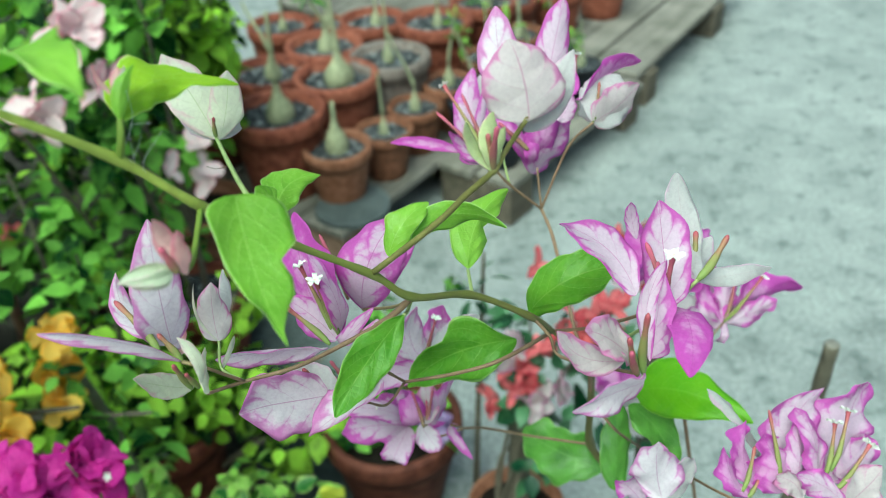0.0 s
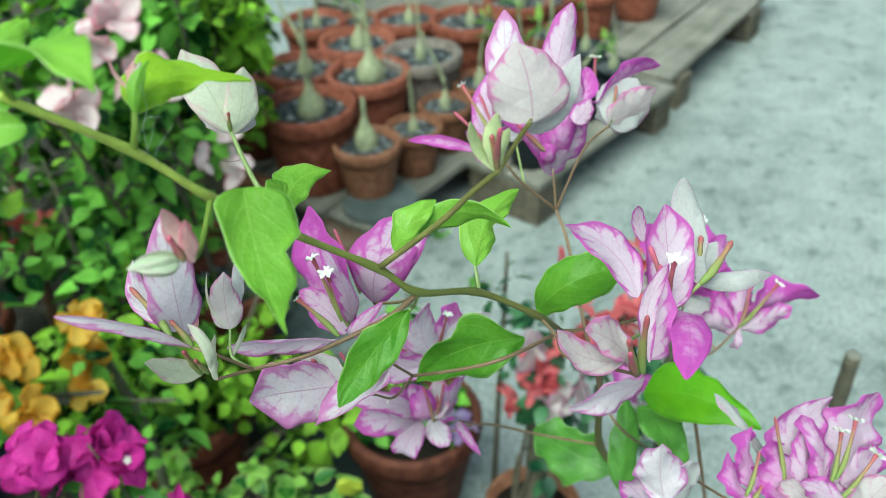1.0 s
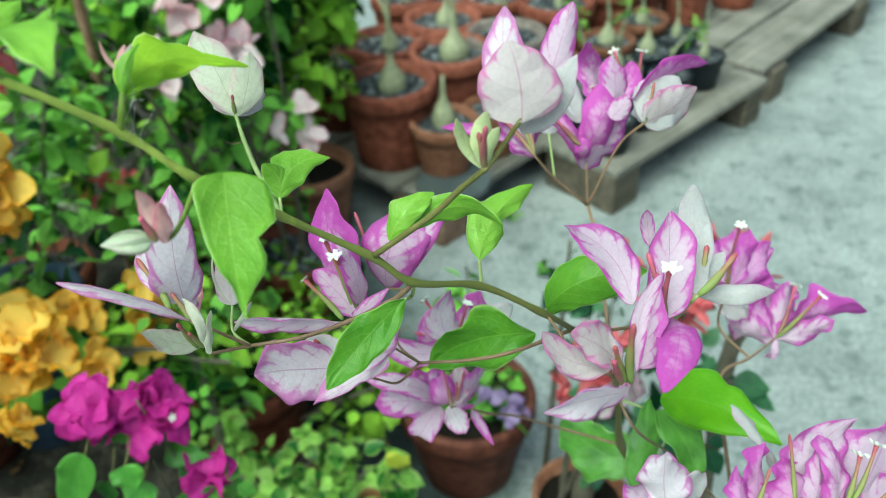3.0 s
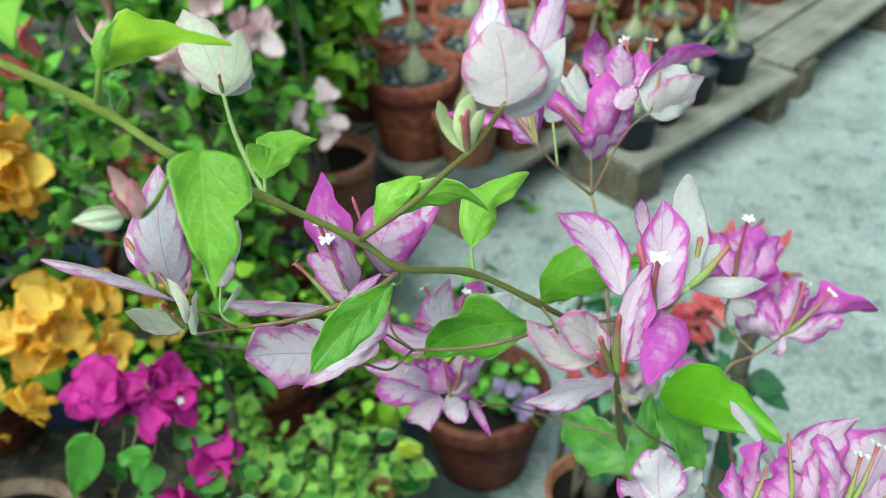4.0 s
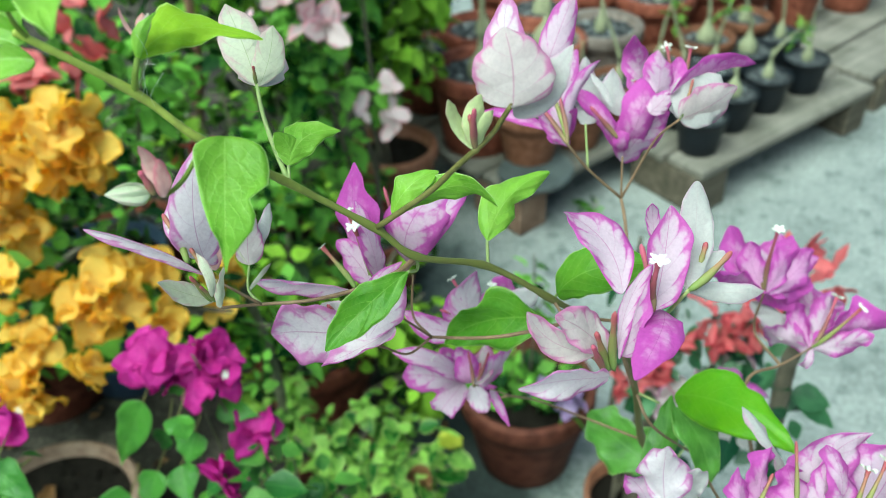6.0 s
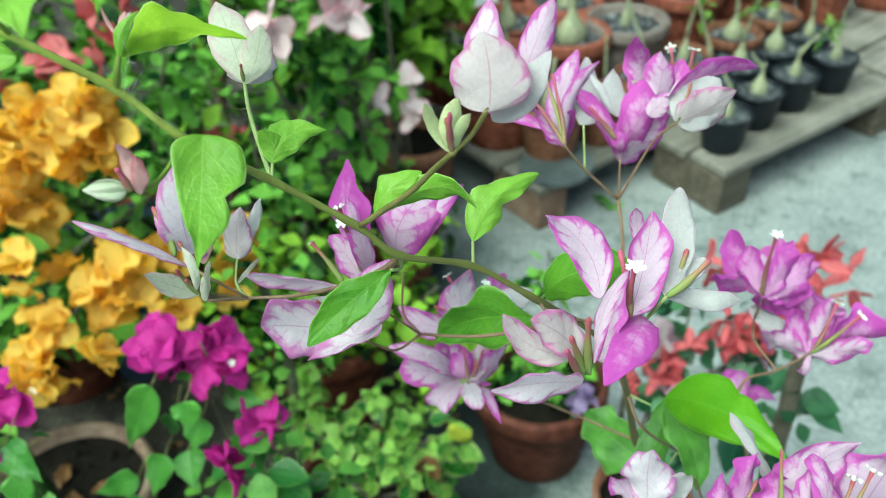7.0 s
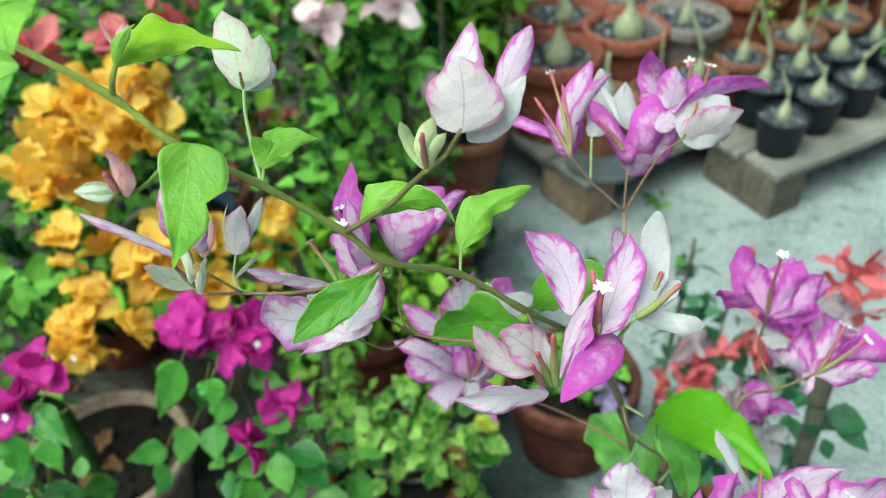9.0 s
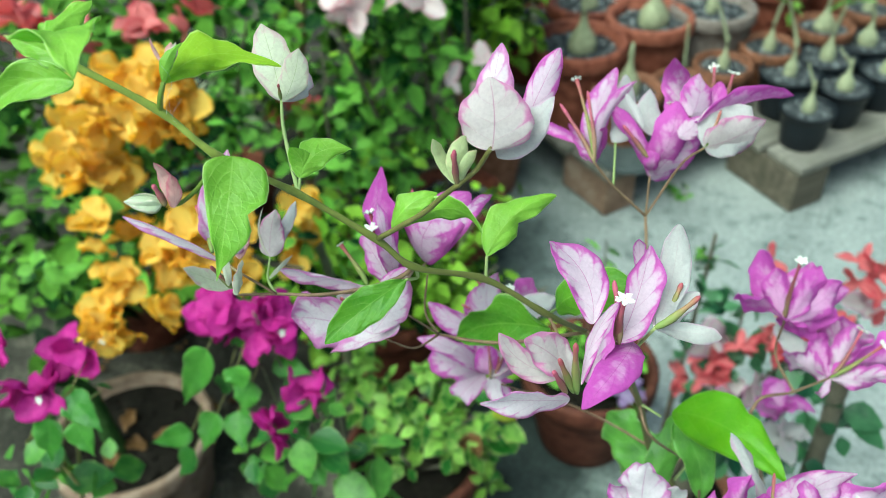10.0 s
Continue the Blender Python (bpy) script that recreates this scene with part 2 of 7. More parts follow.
BLUE_PLASTIC = mottled("blue_grey_plastic", [(0.3, (0.03, 0.055, 0.10)), (0.7, (0.07, 0.11, 0.17))], 12, 0.5, 0.0005, spec=0.3)
DAMP = mottled("damp_earth", [(0.3, (0.008, 0.008, 0.006)), (0.5, (0.036, 0.034, 0.027)), (0.66, (0.14, 0.125, 0.098))], 9, 0.85, 0.006, 0.6, spec=0.15)
# dark green of the added walls that hold back low sky light
SKY_BLOCKER = mottled("sky_blocker", [(0.3, (0.03, 0.05, 0.035)), (0.7, (0.07, 0.10, 0.07))], 3, 0.9, 0.004)


BRICK = mottled("worn_brick", [(0.3, (0.10, 0.062, 0.042)), (0.52, (0.24, 0.155, 0.11)), (0.72, (0.42, 0.34, 0.27))], 9, 0.9, 0.004, 0.6, spec=0.15)


def gravel():
    """Crushed stone, each chip of its own grey, most of them nearly black."""
    m, n, l, b = material("gravel", 0.7, spec=0.3)
    g = n.new("ShaderNodeNewGeometry")
    t = noise_tex(n, l, 8.0, 3)
    f = math_node(n, l, "ADD", g.outputs["Random Per Island"], math_node(n, l, "MULTIPLY", math_node(n, l, "SUBTRACT", t.outputs[0], 0.5), 0.3))
    r = ramp(n, [(0.1, (0.012, 0.014, 0.016)), (0.5, (0.032, 0.036, 0.04)), (0.78, (0.10, 0.108, 0.112)), (1.0, (0.34, 0.36, 0.36))])
    l.new(f, r.inputs[0])
    l.new(r.outputs[0], b.inputs["Base Color"])
    bump(n, l, t.outputs[0], 0.4, 0.01, b)
    return m


GRAVEL = gravel()
SOIL = mottled("dark_soil", [(0.3, (0.006, 0.005, 0.004)), (0.6, (0.02, 0.017, 0.013)), (0.8, (0.07, 0.058, 0.042))], 30, 0.95, 0.004, 0.8, spec=0.1)
WOOD_GREY = wood("weathered_grey_wood", (0.095, 0.088, 0.074), (0.26, 0.242, 0.208))
WOOD_BROWN = wood("weathered_brown_wood", (0.05, 0.044, 0.033), (0.175, 0.147, 0.11))
BARK = mottled("bark", [(0.3, (0.05, 0.045, 0.03)), (0.7, (0.16, 0.14, 0.10))], 40, 0.85, 0.003, 0.7)
CAUDEX = mottled("adenium_bark", [(0.3, (0.17, 0.185, 0.105)), (0.55, (0.33, 0.345, 0.21)), (0.75, (0.50, 0.49, 0.34))], 14, 0.65, 0.002, spec=0.25)
STEM_GREEN = mottled("green_stem", [(0.3, (0.13, 0.22, 0.02)), (0.7, (0.26, 0.33, 0.05))], 70, 0.5, 0.0006, coord="Generated")
STEM_OLIVE = mottled("olive_stem", [(0.3, (0.09, 0.09, 0.02)), (0.6, (0.17, 0.16, 0.045)), (0.8, (0.24, 0.21, 0.08))], 120, 0.55, 0.0006)
TWIG = mottled("brown_twig", [(0.3, (0.15, 0.085, 0.05)), (0.7, (0.28, 0.19, 0.11))], 150, 0.6, 0.0005)
STALK = mottled("pale_green_stalk", [(0.3, (0.22, 0.30, 0.09)), (0.7, (0.38, 0.44, 0.18))], 150, 0.55, 0.0004)
WHITE_PINK = bract_material("white_bract_with_pink_margin", (0.80, 0.67, 0.78), (0.68, 0.17, 0.61), (0.60, 0.16, 0.48), 0.08, 0.7)
WHITE_LILAC = bract_material("white_lilac_bract_with_pink_margin", (0.91, 0.85, 0.90), (0.76, 0.35, 0.69), (0.60, 0.26, 0.52), -0.01, 0.65, weight=0.6)
PALE = bract_material("pale_bract_with_pink_veins", (0.77, 0.71, 0.715), (0.74, 0.34, 0.60), (0.60, 0.22, 0.44), -0.13, 0.65, weight=0.6)
WHITE = bract_material("white_bract", (0.74, 0.735, 0.73), (0.78, 0.62, 0.74), (0.68, 0.56, 0.60), -0.24, 0.4, weight=0.6)
LILAC = bract_material("lilac_pink_bract", (0.80, 0.65, 0.78), (0.68, 0.17, 0.62), (0.56, 0.13, 0.47), 0.12, 0.7)
PURPLE = bract_material("bright_magenta_bract", (0.82, 0.50, 0.78), (0.68, 0.14, 0.62), (0.42, 0.05, 0.36), 0.32, 0.45)
CREAM = bract_material("young_cream_bract", (0.79, 0.81, 0.68), (0.80, 0.66, 0.66), (0.50, 0.57, 0.30), -0.20, 0.75, weight=0.6)
BUD_CREAM = bract_material("cream_green_bud", (0.72, 0.78, 0.60), (0.77, 0.73, 0.64), (0.56, 0.65, 0.40), -0.3, 0.6, weight=0.5)
BUD_GREEN = bract_material("pale_green_bud_bract", (0.72, 0.79, 0.46), (0.78, 0.70, 0.52), (0.50, 0.58, 0.22), -0.2, 0.5, weight=0.55)
BLUSH = bract_material("blush_green_bract", (0.86, 0.62, 0.60), (0.84, 0.42, 0.50), (0.55, 0.20, 0.26), 0.0, 0.5, weight=0.6)
HOT = bract_material("hot_magenta_bract", (0.74, 0.065, 0.49), (0.62, 0.025, 0.38), (0.38, 0.01, 0.22), 0.2, 0.4, cell=5.0)
YELLOW = bract_material("golden_yellow_bract", (1.0, 0.81, 0.21), (0.98, 0.66, 0.075), (0.92, 0.55, 0.04), -0.08, 0.2, weight=0.66, cell=5.0)
RED = bract_material("coral_red_bract", (0.80, 0.25, 0.27), (0.68, 0.085, 0.13), (0.40, 0.04, 0.05), 0.0, 0.4, cell=5.0)
ROSE = bract_material("pale_rose_bract", (0.97, 0.87, 0.88), (0.91, 0.56, 0.65), (0.86, 0.46, 0.54), -0.08, 0.2, weight=0.62, cell=5.0)
CORAL = bract_material("salmon_pink_bract", (0.88, 0.36, 0.36), (0.78, 0.18, 0.22), (0.6, 0.12, 0.16), -0.02, 0.2, weight=0.6, cell=5.0)
VIOLET = bract_material("pale_violet_petal", (0.52, 0.42, 0.64), (0.38, 0.26, 0.54), (0.3, 0.2, 0.4), 0.1, 0.3, cell=5.0)
LEAF = leaf_material("fresh_green_leaf", (0.13, 0.36, 0.018), (0.31, 0.58, 0.05), (0.42, 0.65, 0.14), (0.52, 0.69, 0.25), margin_at=0.95, weight=0.52)
LEAF_BRIGHT = leaf_material("bright_lime_leaf", (0.19, 0.50, 0.010), (0.30, 0.62, 0.016), (0.36, 0.66, 0.06), (0.42, 0.68, 0.12), margin_at=0.96, weight=0.55, scale=75.0)
LEAF_DEEP = leaf_material("deep_green_leaf", (0.03, 0.13, 0.015), (0.22, 0.50, 0.07), (0.28, 0.53, 0.13), (0.34, 0.50, 0.15), margin_at=0.96, island=True)
HEART_LEAF = leaf_material("heart_shaped_leaf", (0.036, 0.17, 0.014), (0.18, 0.45, 0.052), (0.24, 0.48, 0.12), (0.26, 0.48, 0.12), margin_at=0.95, weight=0.4, scale=30.0)
LEAF_LIME = leaf_material("lime_green_leaf", (0.40, 0.60, 0.025), (0.62, 0.82, 0.07), (0.66, 0.84, 0.16), (0.80, 0.90, 0.40), margin_at=0.95, weight=0.6)
LEAF_YOUNG = leaf_material("young_light_green_leaf", (0.26, 0.50, 0.045), (0.47, 0.73, 0.10), (0.60, 0.80, 0.22), (0.74, 0.87, 0.42), margin_at=0.965, weight=0.54)
# near-black lows put the shade between leaves into the leaf colour
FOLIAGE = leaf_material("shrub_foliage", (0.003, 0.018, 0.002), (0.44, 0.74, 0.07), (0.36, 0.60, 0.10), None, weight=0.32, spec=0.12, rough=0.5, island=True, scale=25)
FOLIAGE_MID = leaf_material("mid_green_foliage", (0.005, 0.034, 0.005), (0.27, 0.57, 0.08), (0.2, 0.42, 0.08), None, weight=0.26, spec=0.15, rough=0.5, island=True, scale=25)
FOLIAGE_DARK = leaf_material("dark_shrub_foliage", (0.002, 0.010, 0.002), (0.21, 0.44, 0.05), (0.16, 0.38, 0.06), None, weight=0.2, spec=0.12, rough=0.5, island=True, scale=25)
FOLIAGE_PALE = leaf_material("variegated_foliage", (0.025, 0.125, 0.013), (0.44, 0.73, 0.125), (0.38, 0.64, 0.12), (0.58, 0.72, 0.21), island=True, scale=40, margin_at=0.84, spec=0.3)
FOLIAGE_GREY = leaf_material("greyish_foliage", (0.008, 0.05, 0.02), (0.10, 0.25, 0.10), (0.14, 0.28, 0.13), None, island=True, scale=25)


def tube_material(name, base, middle, tip):
    """A flower tube: green and angled below, flushed red towards its mouth."""
    m, n, l, b = material(name, 0.55, spec=0.3)
    uv = n.new("ShaderNodeUVMap")
    sp = n.new("ShaderNodeSeparateXYZ")
    l.new(uv.outputs[0], sp.inputs[0])
    t = noise_tex(n, l, 260.0, 3)
    f = math_node(n, l, "ADD", sp.outputs[0], math_node(n, l, "MULTIPLY", math_node(n, l, "SUBTRACT", t.outputs[0], 0.5), 0.5))
    r = ramp(n, [(0.1, base), (0.5, middle), (0.92, tip)])
    l.new(f, r.inputs[0])
    l.new(r.outputs[0], b.inputs["Base Color"])
    bump(n, l, t.outputs[0], 0.3, 0.0004, b)
    return m


TUBE_RED = tube_material("red_flower_tube", (0.22, 0.17, 0.08), (0.24, 0.080, 0.085), (0.42, 0.09, 0.15))
TUBE_GREEN = tube_material("green_flower_tube", (0.20, 0.27, 0.07), (0.24, 0.23, 0.08), (0.36, 0.085, 0.105))
STAR = mottled("white_flower_limb", [(0.3, (0.68, 0.69, 0.60)), (0.7, (0.80, 0.80, 0.75))], 200, 0.5, 0.0003)
STAR_EYE = mottled("yellow_flower_eye", [(0.3, (0.66, 0.66, 0.34)), (0.7, (0.76, 0.76, 0.46))], 200, 0.5, 0.0003)
SLATE = mottled("wet_slate", [(0.3, (0.03, 0.037, 0.038)), (0.55, (0.075, 0.09, 0.09)), (0.75, (0.16, 0.18, 0.18))], 16, 0.6, 0.003, 0.5)
DRY_LEAF = leaf_material("dry_brown_leaf", (0.035, 0.018, 0.008), (0.24, 0.13, 0.05), (0.30, 0.18, 0.08), None, island=True, scale=30, weight=0.15, spec=0.15)
MOSS = mottled("mossy_bark", [(0.3, (0.012, 0.03, 0.008)), (0.55, (0.04, 0.085, 0.02)), (0.75, (0.10, 0.16, 0.05))], 30, 0.9, 0.003, 0.7, spec=0.1)
OLD_STEM = mottled("olive_grey_bark", [(0.3, (0.07, 0.075, 0.04)), (0.55, (0.15, 0.155, 0.09)), (0.75, (0.25, 0.25, 0.17))], 40, 0.85, 0.002, 0.6, spec=0.15)
CREAM_LEAF = leaf_material("cream_leaf", (0.22, 0.34, 0.16), (0.80, 0.82, 0.62), (0.5, 0.6, 0.35), None, island=True, scale=25, weight=0.3, spec=0.2)
TRUNK = mottled("reddish_bark", [(0.3, (0.10, 0.05, 0.03)), (0.55, (0.26, 0.15, 0.095)), (0.75, (0.42, 0.30, 0.20))], 30, 0.85, 0.003, 0.7)
YELLOW_LEAF = leaf_material("yellowing_leaf", (0.50, 0.55, 0.05), (0.72, 0.72, 0.12), (0.6, 0.66, 0.1), None, scale=40)
THREAD = mottled("spider_thread", [(0.3, (0.7, 0.7, 0.7)), (0.7, (0.9, 0.9, 0.9))], 50, 0.4, 0.0001)

# ---- building blocks ----
def mesh_from(name, verts, faces, mat, uvs=None, smooth=True):
    me = bpy.data.meshes.new(name)
    me.from_pydata([tuple(v) for v in verts], [], faces)
    me.materials.append(mat)
    if uvs is not None:
        lay = me.uv_layers.new(name="UVMap")
        idx = np.empty(len(me.loops), dtype=np.int32)
        me.loops.foreach_get("vertex_index", idx)
        lay.data.foreach_set("uv", np.asarray(uvs, dtype=np.float32)[idx].ravel())
    if smooth:
        me.polygons.foreach_set("use_smooth", [True] * len(me.polygons))
    me.update()
    return me


def part(name, me, parent=None, label="", kind=""):
    ob = new(name, me)
    if parent is not None:
        ob.parent = parent
    return tagged(ob, label=label, kind=kind)


def thing(name, place, label, category, group="", kind="", turn=0.0, size=1.0):
    ob = new(name)
    ob.empty_display_size = 0.02
    ob.location, ob.rotation_euler, ob.scale = place, (0, 0, turn), (size, size, size)
    return tagged(ob, label, category, group, kind)


def lathe(profile, seg=40, wobble=0.0, seed=0):
    """Verts and faces of a profile of (radius, height), turned about z; a radius of 0 closes it."""
    rnd = random.Random(seed)
    ph = [rnd.uniform(0, 6.28) for _ in range(3)]
    verts, faces, rings = [], [], []
    for r, z in profile:
        if r <= 1e-6:
            rings.append([len(verts)])
            verts.append((0, 0, z))
            continue
        ring = []
        for i in range(seg):
            a = 2 * math.pi * i / seg
            rr = r * (1 + wobble * (math.sin(2 * a + ph[0]) + 0.5 * math.sin(3 * a + ph[1])))
            ring.append(len(verts))
            verts.append((rr * math.cos(a), rr * math.sin(a), z))
        rings.append(ring)
    for a, b in zip(rings, rings[1:]):
        for i in range(seg):
            j = (i + 1) % seg
            if len(a) == 1 and len(b) == 1:
                continue
            if len(a) == 1:
                faces.append((a[0], b[j], b[i]))
            elif len(b) == 1:
                faces.append((a[i], a[j], b[0]))
            else:
                faces.append((a[i], a[j], b[j], b[i]))
    return verts, faces


def smooth_line(pts, per=6):
    """Catmull-Rom through the points."""
    p = [np.array(q, float) for q in pts]
    if len(p) < 3:
        return [p[0] + (p[-1] - p[0]) * i / per for i in range(per + 1)]
    p = [2 * p[0] - p[1]] + p + [2 * p[-1] - p[-2]]
    out = []
    for a, b, c, d in zip(p, p[1:], p[2:], p[3:]):
        for i in range(per):
            t = i / per
            out.append(0.5 * (2 * b + (c - a) * t + (2 * a - 5 * b + 4 * c - d) * t * t + (3 * b - a - 3 * c + d) * t ** 3))
    out.append(p[-2])
    return out


def tube(pts, r0, r1, seg=8, per=6, swell=(), rough=0.04, shape=()):
    """A tapered stem through points, swollen a little at the given shares of its length."""
    line = smooth_line(pts, per)
    n = len(line)
    verts, faces = [], []
    up = np.array((0.13, 0.31, 0.94))
    for i, q in enumerate(line):
        d = line[min(i + 1, n - 1)] - line[max(i - 1, 0)]
        d = d / (np.linalg.norm(d) + 1e-9)
        s = np.cross(d, up)
        s = s / (np.linalg.norm(s) + 1e-9)
        up = np.cross(s, d)
        t = i / (n - 1)
        r = r0 + (r1 - r0) * t
        for w in swell:
            r *= 1 + 0.35 * math.exp(-((t - w) / 0.02) ** 2)
        if shape:
            r *= float(np.interp(t, [q[0] for q in shape], [q[1] for q in shape]))
        r *= 1 + rough * math.sin(i * 2.1 + r0 * 900)
        for k in range(seg):
            a = 2 * math.pi * k / seg
            verts.append(q + r * (math.cos(a) * s + math.sin(a) * up))
    for i in range(n - 1):
        for k in range(seg):
            j = (k + 1) % seg
            faces.append((i * seg + k, i * seg + j, (i + 1) * seg + j, (i + 1) * seg + k))
    c0, c1 = len(verts), len(verts) + 1
    verts += [line[0], line[-1]]
    for k in range(seg):
        j = (k + 1) % seg
        faces += [(c0, j, k), (c1, (n - 1) * seg + k, (n - 1) * seg + j)]
    return verts, faces


def join(groups):
    verts, faces = [], []
    for v, f in groups:
        o = len(verts)
        verts += list(v)
        faces += [tuple(i + o for i in q) for q in f]
    return verts, faces


def box(x0, x1, y0, y1, z0, z1, bevel=0.006):
    bm = bmesh.new()
    bmesh.ops.create_cube(bm, size=1)
    for v in bm.verts:
        v.co = Vector(((x0 + x1) / 2 + v.co.x * (x1 - x0), (y0 + y1) / 2 + v.co.y * (y1 - y0), (z0 + z1) / 2 + v.co.z * (z1 - z0)))
    if bevel:
        bmesh.ops.bevel(bm, geom=bm.edges[:], offset=bevel, segments=2, affect="EDGES", profile=0.6)
    return bm


def bm_mesh(name, bm, mat, smooth=False):
    me = bpy.data.meshes.new(name)
    bm.to_mesh(me)
    bm.free()
    me.materials.append(mat)
    if smooth:
        me.polygons.foreach_set("use_smooth", [True] * len(me.polygons))
    return me


def blade(base, tip, left, right, fold=0.0, cup=0.12, curl=0.0, wave=0.06, teeth=0.0, lobe=0.07, sharp=1.0, quilt=0.0, twist=0.0, tipped=0.0, form=None, seed=0, nu=20, nv=10, thick=0.00022):
    """A leaf or bract from its base to its tip, with its widest places left and right of the midrib.
    fold: how far the halves rise from the midrib; cup: how far the margins rise; wave: ripples of the margin; teeth: lobes; quilt: how far the blade bulges between its side veins; form: half widths of the two sides at even steps, where the outline is its own."""
    rnd = random.Random(seed)
    b, t, lf, rt = (np.array(q, float) for q in (base, tip, left, right))
    axis = t - b
    ln = np.linalg.norm(axis)
    ax = axis / ln
    mid = (lf + rt) / 2
    s = min(0.62, max(0.34, float(np.dot(mid - b, ax)) / ln))
    off = mid - (b + axis * s)
    off -= ax * np.dot(off, ax)
    wv = (rt - lf) / 2
    wv -= ax * np.dot(wv, ax)
    hw = np.linalg.norm(wv) + 1e-6
    nrm = np.cross(ax, wv / hw)
    p1, p2, p3 = (rnd.uniform(0, 6.28) for _ in range(3))
    ka, kb = 1.0 * s * sharp, 1.05 * (1 - s) * sharp
    peak = (s ** ka) * ((1 - s) ** kb)
    sm = ka / (ka + kb)
    peak = (sm ** ka) * ((1 - sm) ** kb)
    top, uvs = [], []
    for i in range(nu + 1):
        u = i / nu
        uu = 0.5 - 0.5 * math.cos(math.pi * u)
        c = b + axis * uu + off * (uu * (1 - uu)) / (s * (1 - s)) + nrm * curl * ln * uu * uu
        w = (max(uu, 1e-4) ** ka) * (max(1 - uu, 1e-4) ** kb) / peak
        w *= 1.0 - 0.35 * max(0.0, (uu - 0.86) / 0.14)
        w *= 1.0 - tipped * (max(0.0, uu - 0.45) / 0.55) ** 1.3 * (1 - 0.3 * uu)
        ta = twist * (uu - 0.5)
        wu, nu_ = wv * math.cos(ta) + nrm * hw * math.sin(ta), nrm * math.cos(ta) - wv / hw * math.sin(ta)
        w = max(w, 0.012 if uu > 0.5 else 0.02)
        sides = [float(np.interp(uu, np.linspace(0, 1, len(q)), q)) for q in form] if form else (w, w)
        if form:
            start = min(1.0, uu / 0.09)
            sides = [max(0.02, q * math.sqrt(1 - (1 - start) ** 2)) for q in sides]
        w = sum(sides) / 2
        for j in range(nv + 1):
            v = 2 * j / nv - 1
            ph = p1 if v > 0 else p2 + 2.0
            side = sides[0 if v < 0 else 1] * (1 + (teeth * math.sin(uu * 26 + ph) + lobe * math.sin(uu * 9.5 + ph) + 0.5 * lobe * math.sin(uu * 17 + p3 + ph)) * abs(v) ** 2)
            h = hw * w * (fold * abs(v) + cup * v * v) + hw * wave * (0.35 * math.sin(uu * 6 + p1) * math.sin(3.1 * v + p3) + math.sin(uu * 11 + p2 + 1.7 * v) * v * v + 0.5 * math.sin(uu * 23 + p3 - 2.1 * v) * abs(v) ** 3) * min(1, 2.5 * w)
            h += hw * w * quilt * (abs(math.sin(math.pi * (4.0 * (uu - 0.35 * abs(v) ** 1.4) + 0.5))) - 0.5) * min(1.0, 3 * abs(v)) * (1 - 0.5 * v * v)
            top.append(c + wu * v * side + nu_ * h)
            uvs.append((uu, (v + 1) / 2))
    m = nv + 1
    cnt = len(top)
    under = [q - nrm * thick for q in top]
    faces = []
    for i in range(nu):
        for j in range(nv):
            a = i * m + j
            faces.append((a, a + 1, a + m + 1, a + m))
            faces.append((cnt + a, cnt + a + m, cnt + a + m + 1, cnt + a + 1))
    rim = [i * m for i in range(nu + 1)] + [nu * m + j for j in range(1, m)] + [i * m + nv for i in range(nu - 1, -1, -1)] + [j for j in range(nv - 1, 0, -1)]
    for a, c in zip(rim, rim[1:] + rim[:1]):
        faces.append((a, c, cnt + c, cnt + a))
    return top + under, faces, uvs + uvs


SEED = [100]


def bract(plant, mat, base, tip, left, right, **kw):
    SEED[0] += 1
    rnd = random.Random(SEED[0])
    kw.setdefault("cup", 0.15)
    kw.setdefault("wave", rnd.uniform(0.08, 0.16))
    kw.setdefault("quilt", 0.05)
    kw.setdefault("lobe", rnd.uniform(0.03, 0.08))
    kw.setdefault("twist", rnd.uniform(-0.5, 0.5))
    kw.setdefault("teeth", 0.025)
    kw.setdefault("tipped", 0.2)
    kw.setdefault("curl", rnd.uniform(-0.08, 0.08))
    kw.setdefault("sharp", rnd.uniform(1.0, 1.3))
    kw.setdefault("nu", 30)
    kw.setdefault("nv", 14)
    v, f, uv = blade(base, tip, left, right, seed=SEED[0], **kw)
    return part("bract", mesh_from("bract", v, f, mat, uv), plant)


def leaf(plant, mat, base, tip, left, right, **kw):
    SEED[0] += 1
    kw.setdefault("wave", 0.14)
    kw.setdefault("teeth", 0.035)
    kw.setdefault("lobe", 0.12)
    kw.setdefault("sharp", 1.1)
    kw.setdefault("tipped", 0.4)
    kw.setdefault("quilt", 0.11)
    v, f, uv = blade(base, tip, left, right, seed=SEED[0], nu=28, nv=12, thick=0.0003, **kw)
    return part("leaf", mesh_from("leaf", v, f, mat, uv), plant)


def bud(plant, mat, base, tip, r):
    """A closed bud: three cupped bracts wrapped round its axis."""
    b, t = Vector(base), Vector(tip)
    d = (t - b).normalized()
    side = d.orthogonal().normalized()
    for k in range(3):
        out = Matrix.Rotation(2.094 * k, 3, d) @ side
        across = d.cross(out)
        m = b.lerp(t, 0.45) + out * r * 0.55
        bract(plant, mat, b, t, m - across * r, m + across * r, cup=0.55, wave=0.03, twist=0.0, curl=0.0, lobe=0.02, teeth=0.0, quilt=0.06, form=([0.35, 0.86, 1.0, 1.0, 0.92, 0.72, 0.36, 0.02],) * 2)


def twig(plant, pts, r0, r1, mat, name="twig", **kw):
    v, f = tube(pts, r0, r1, **kw)
    return part(name, mesh_from(name, v, f, mat), plant)


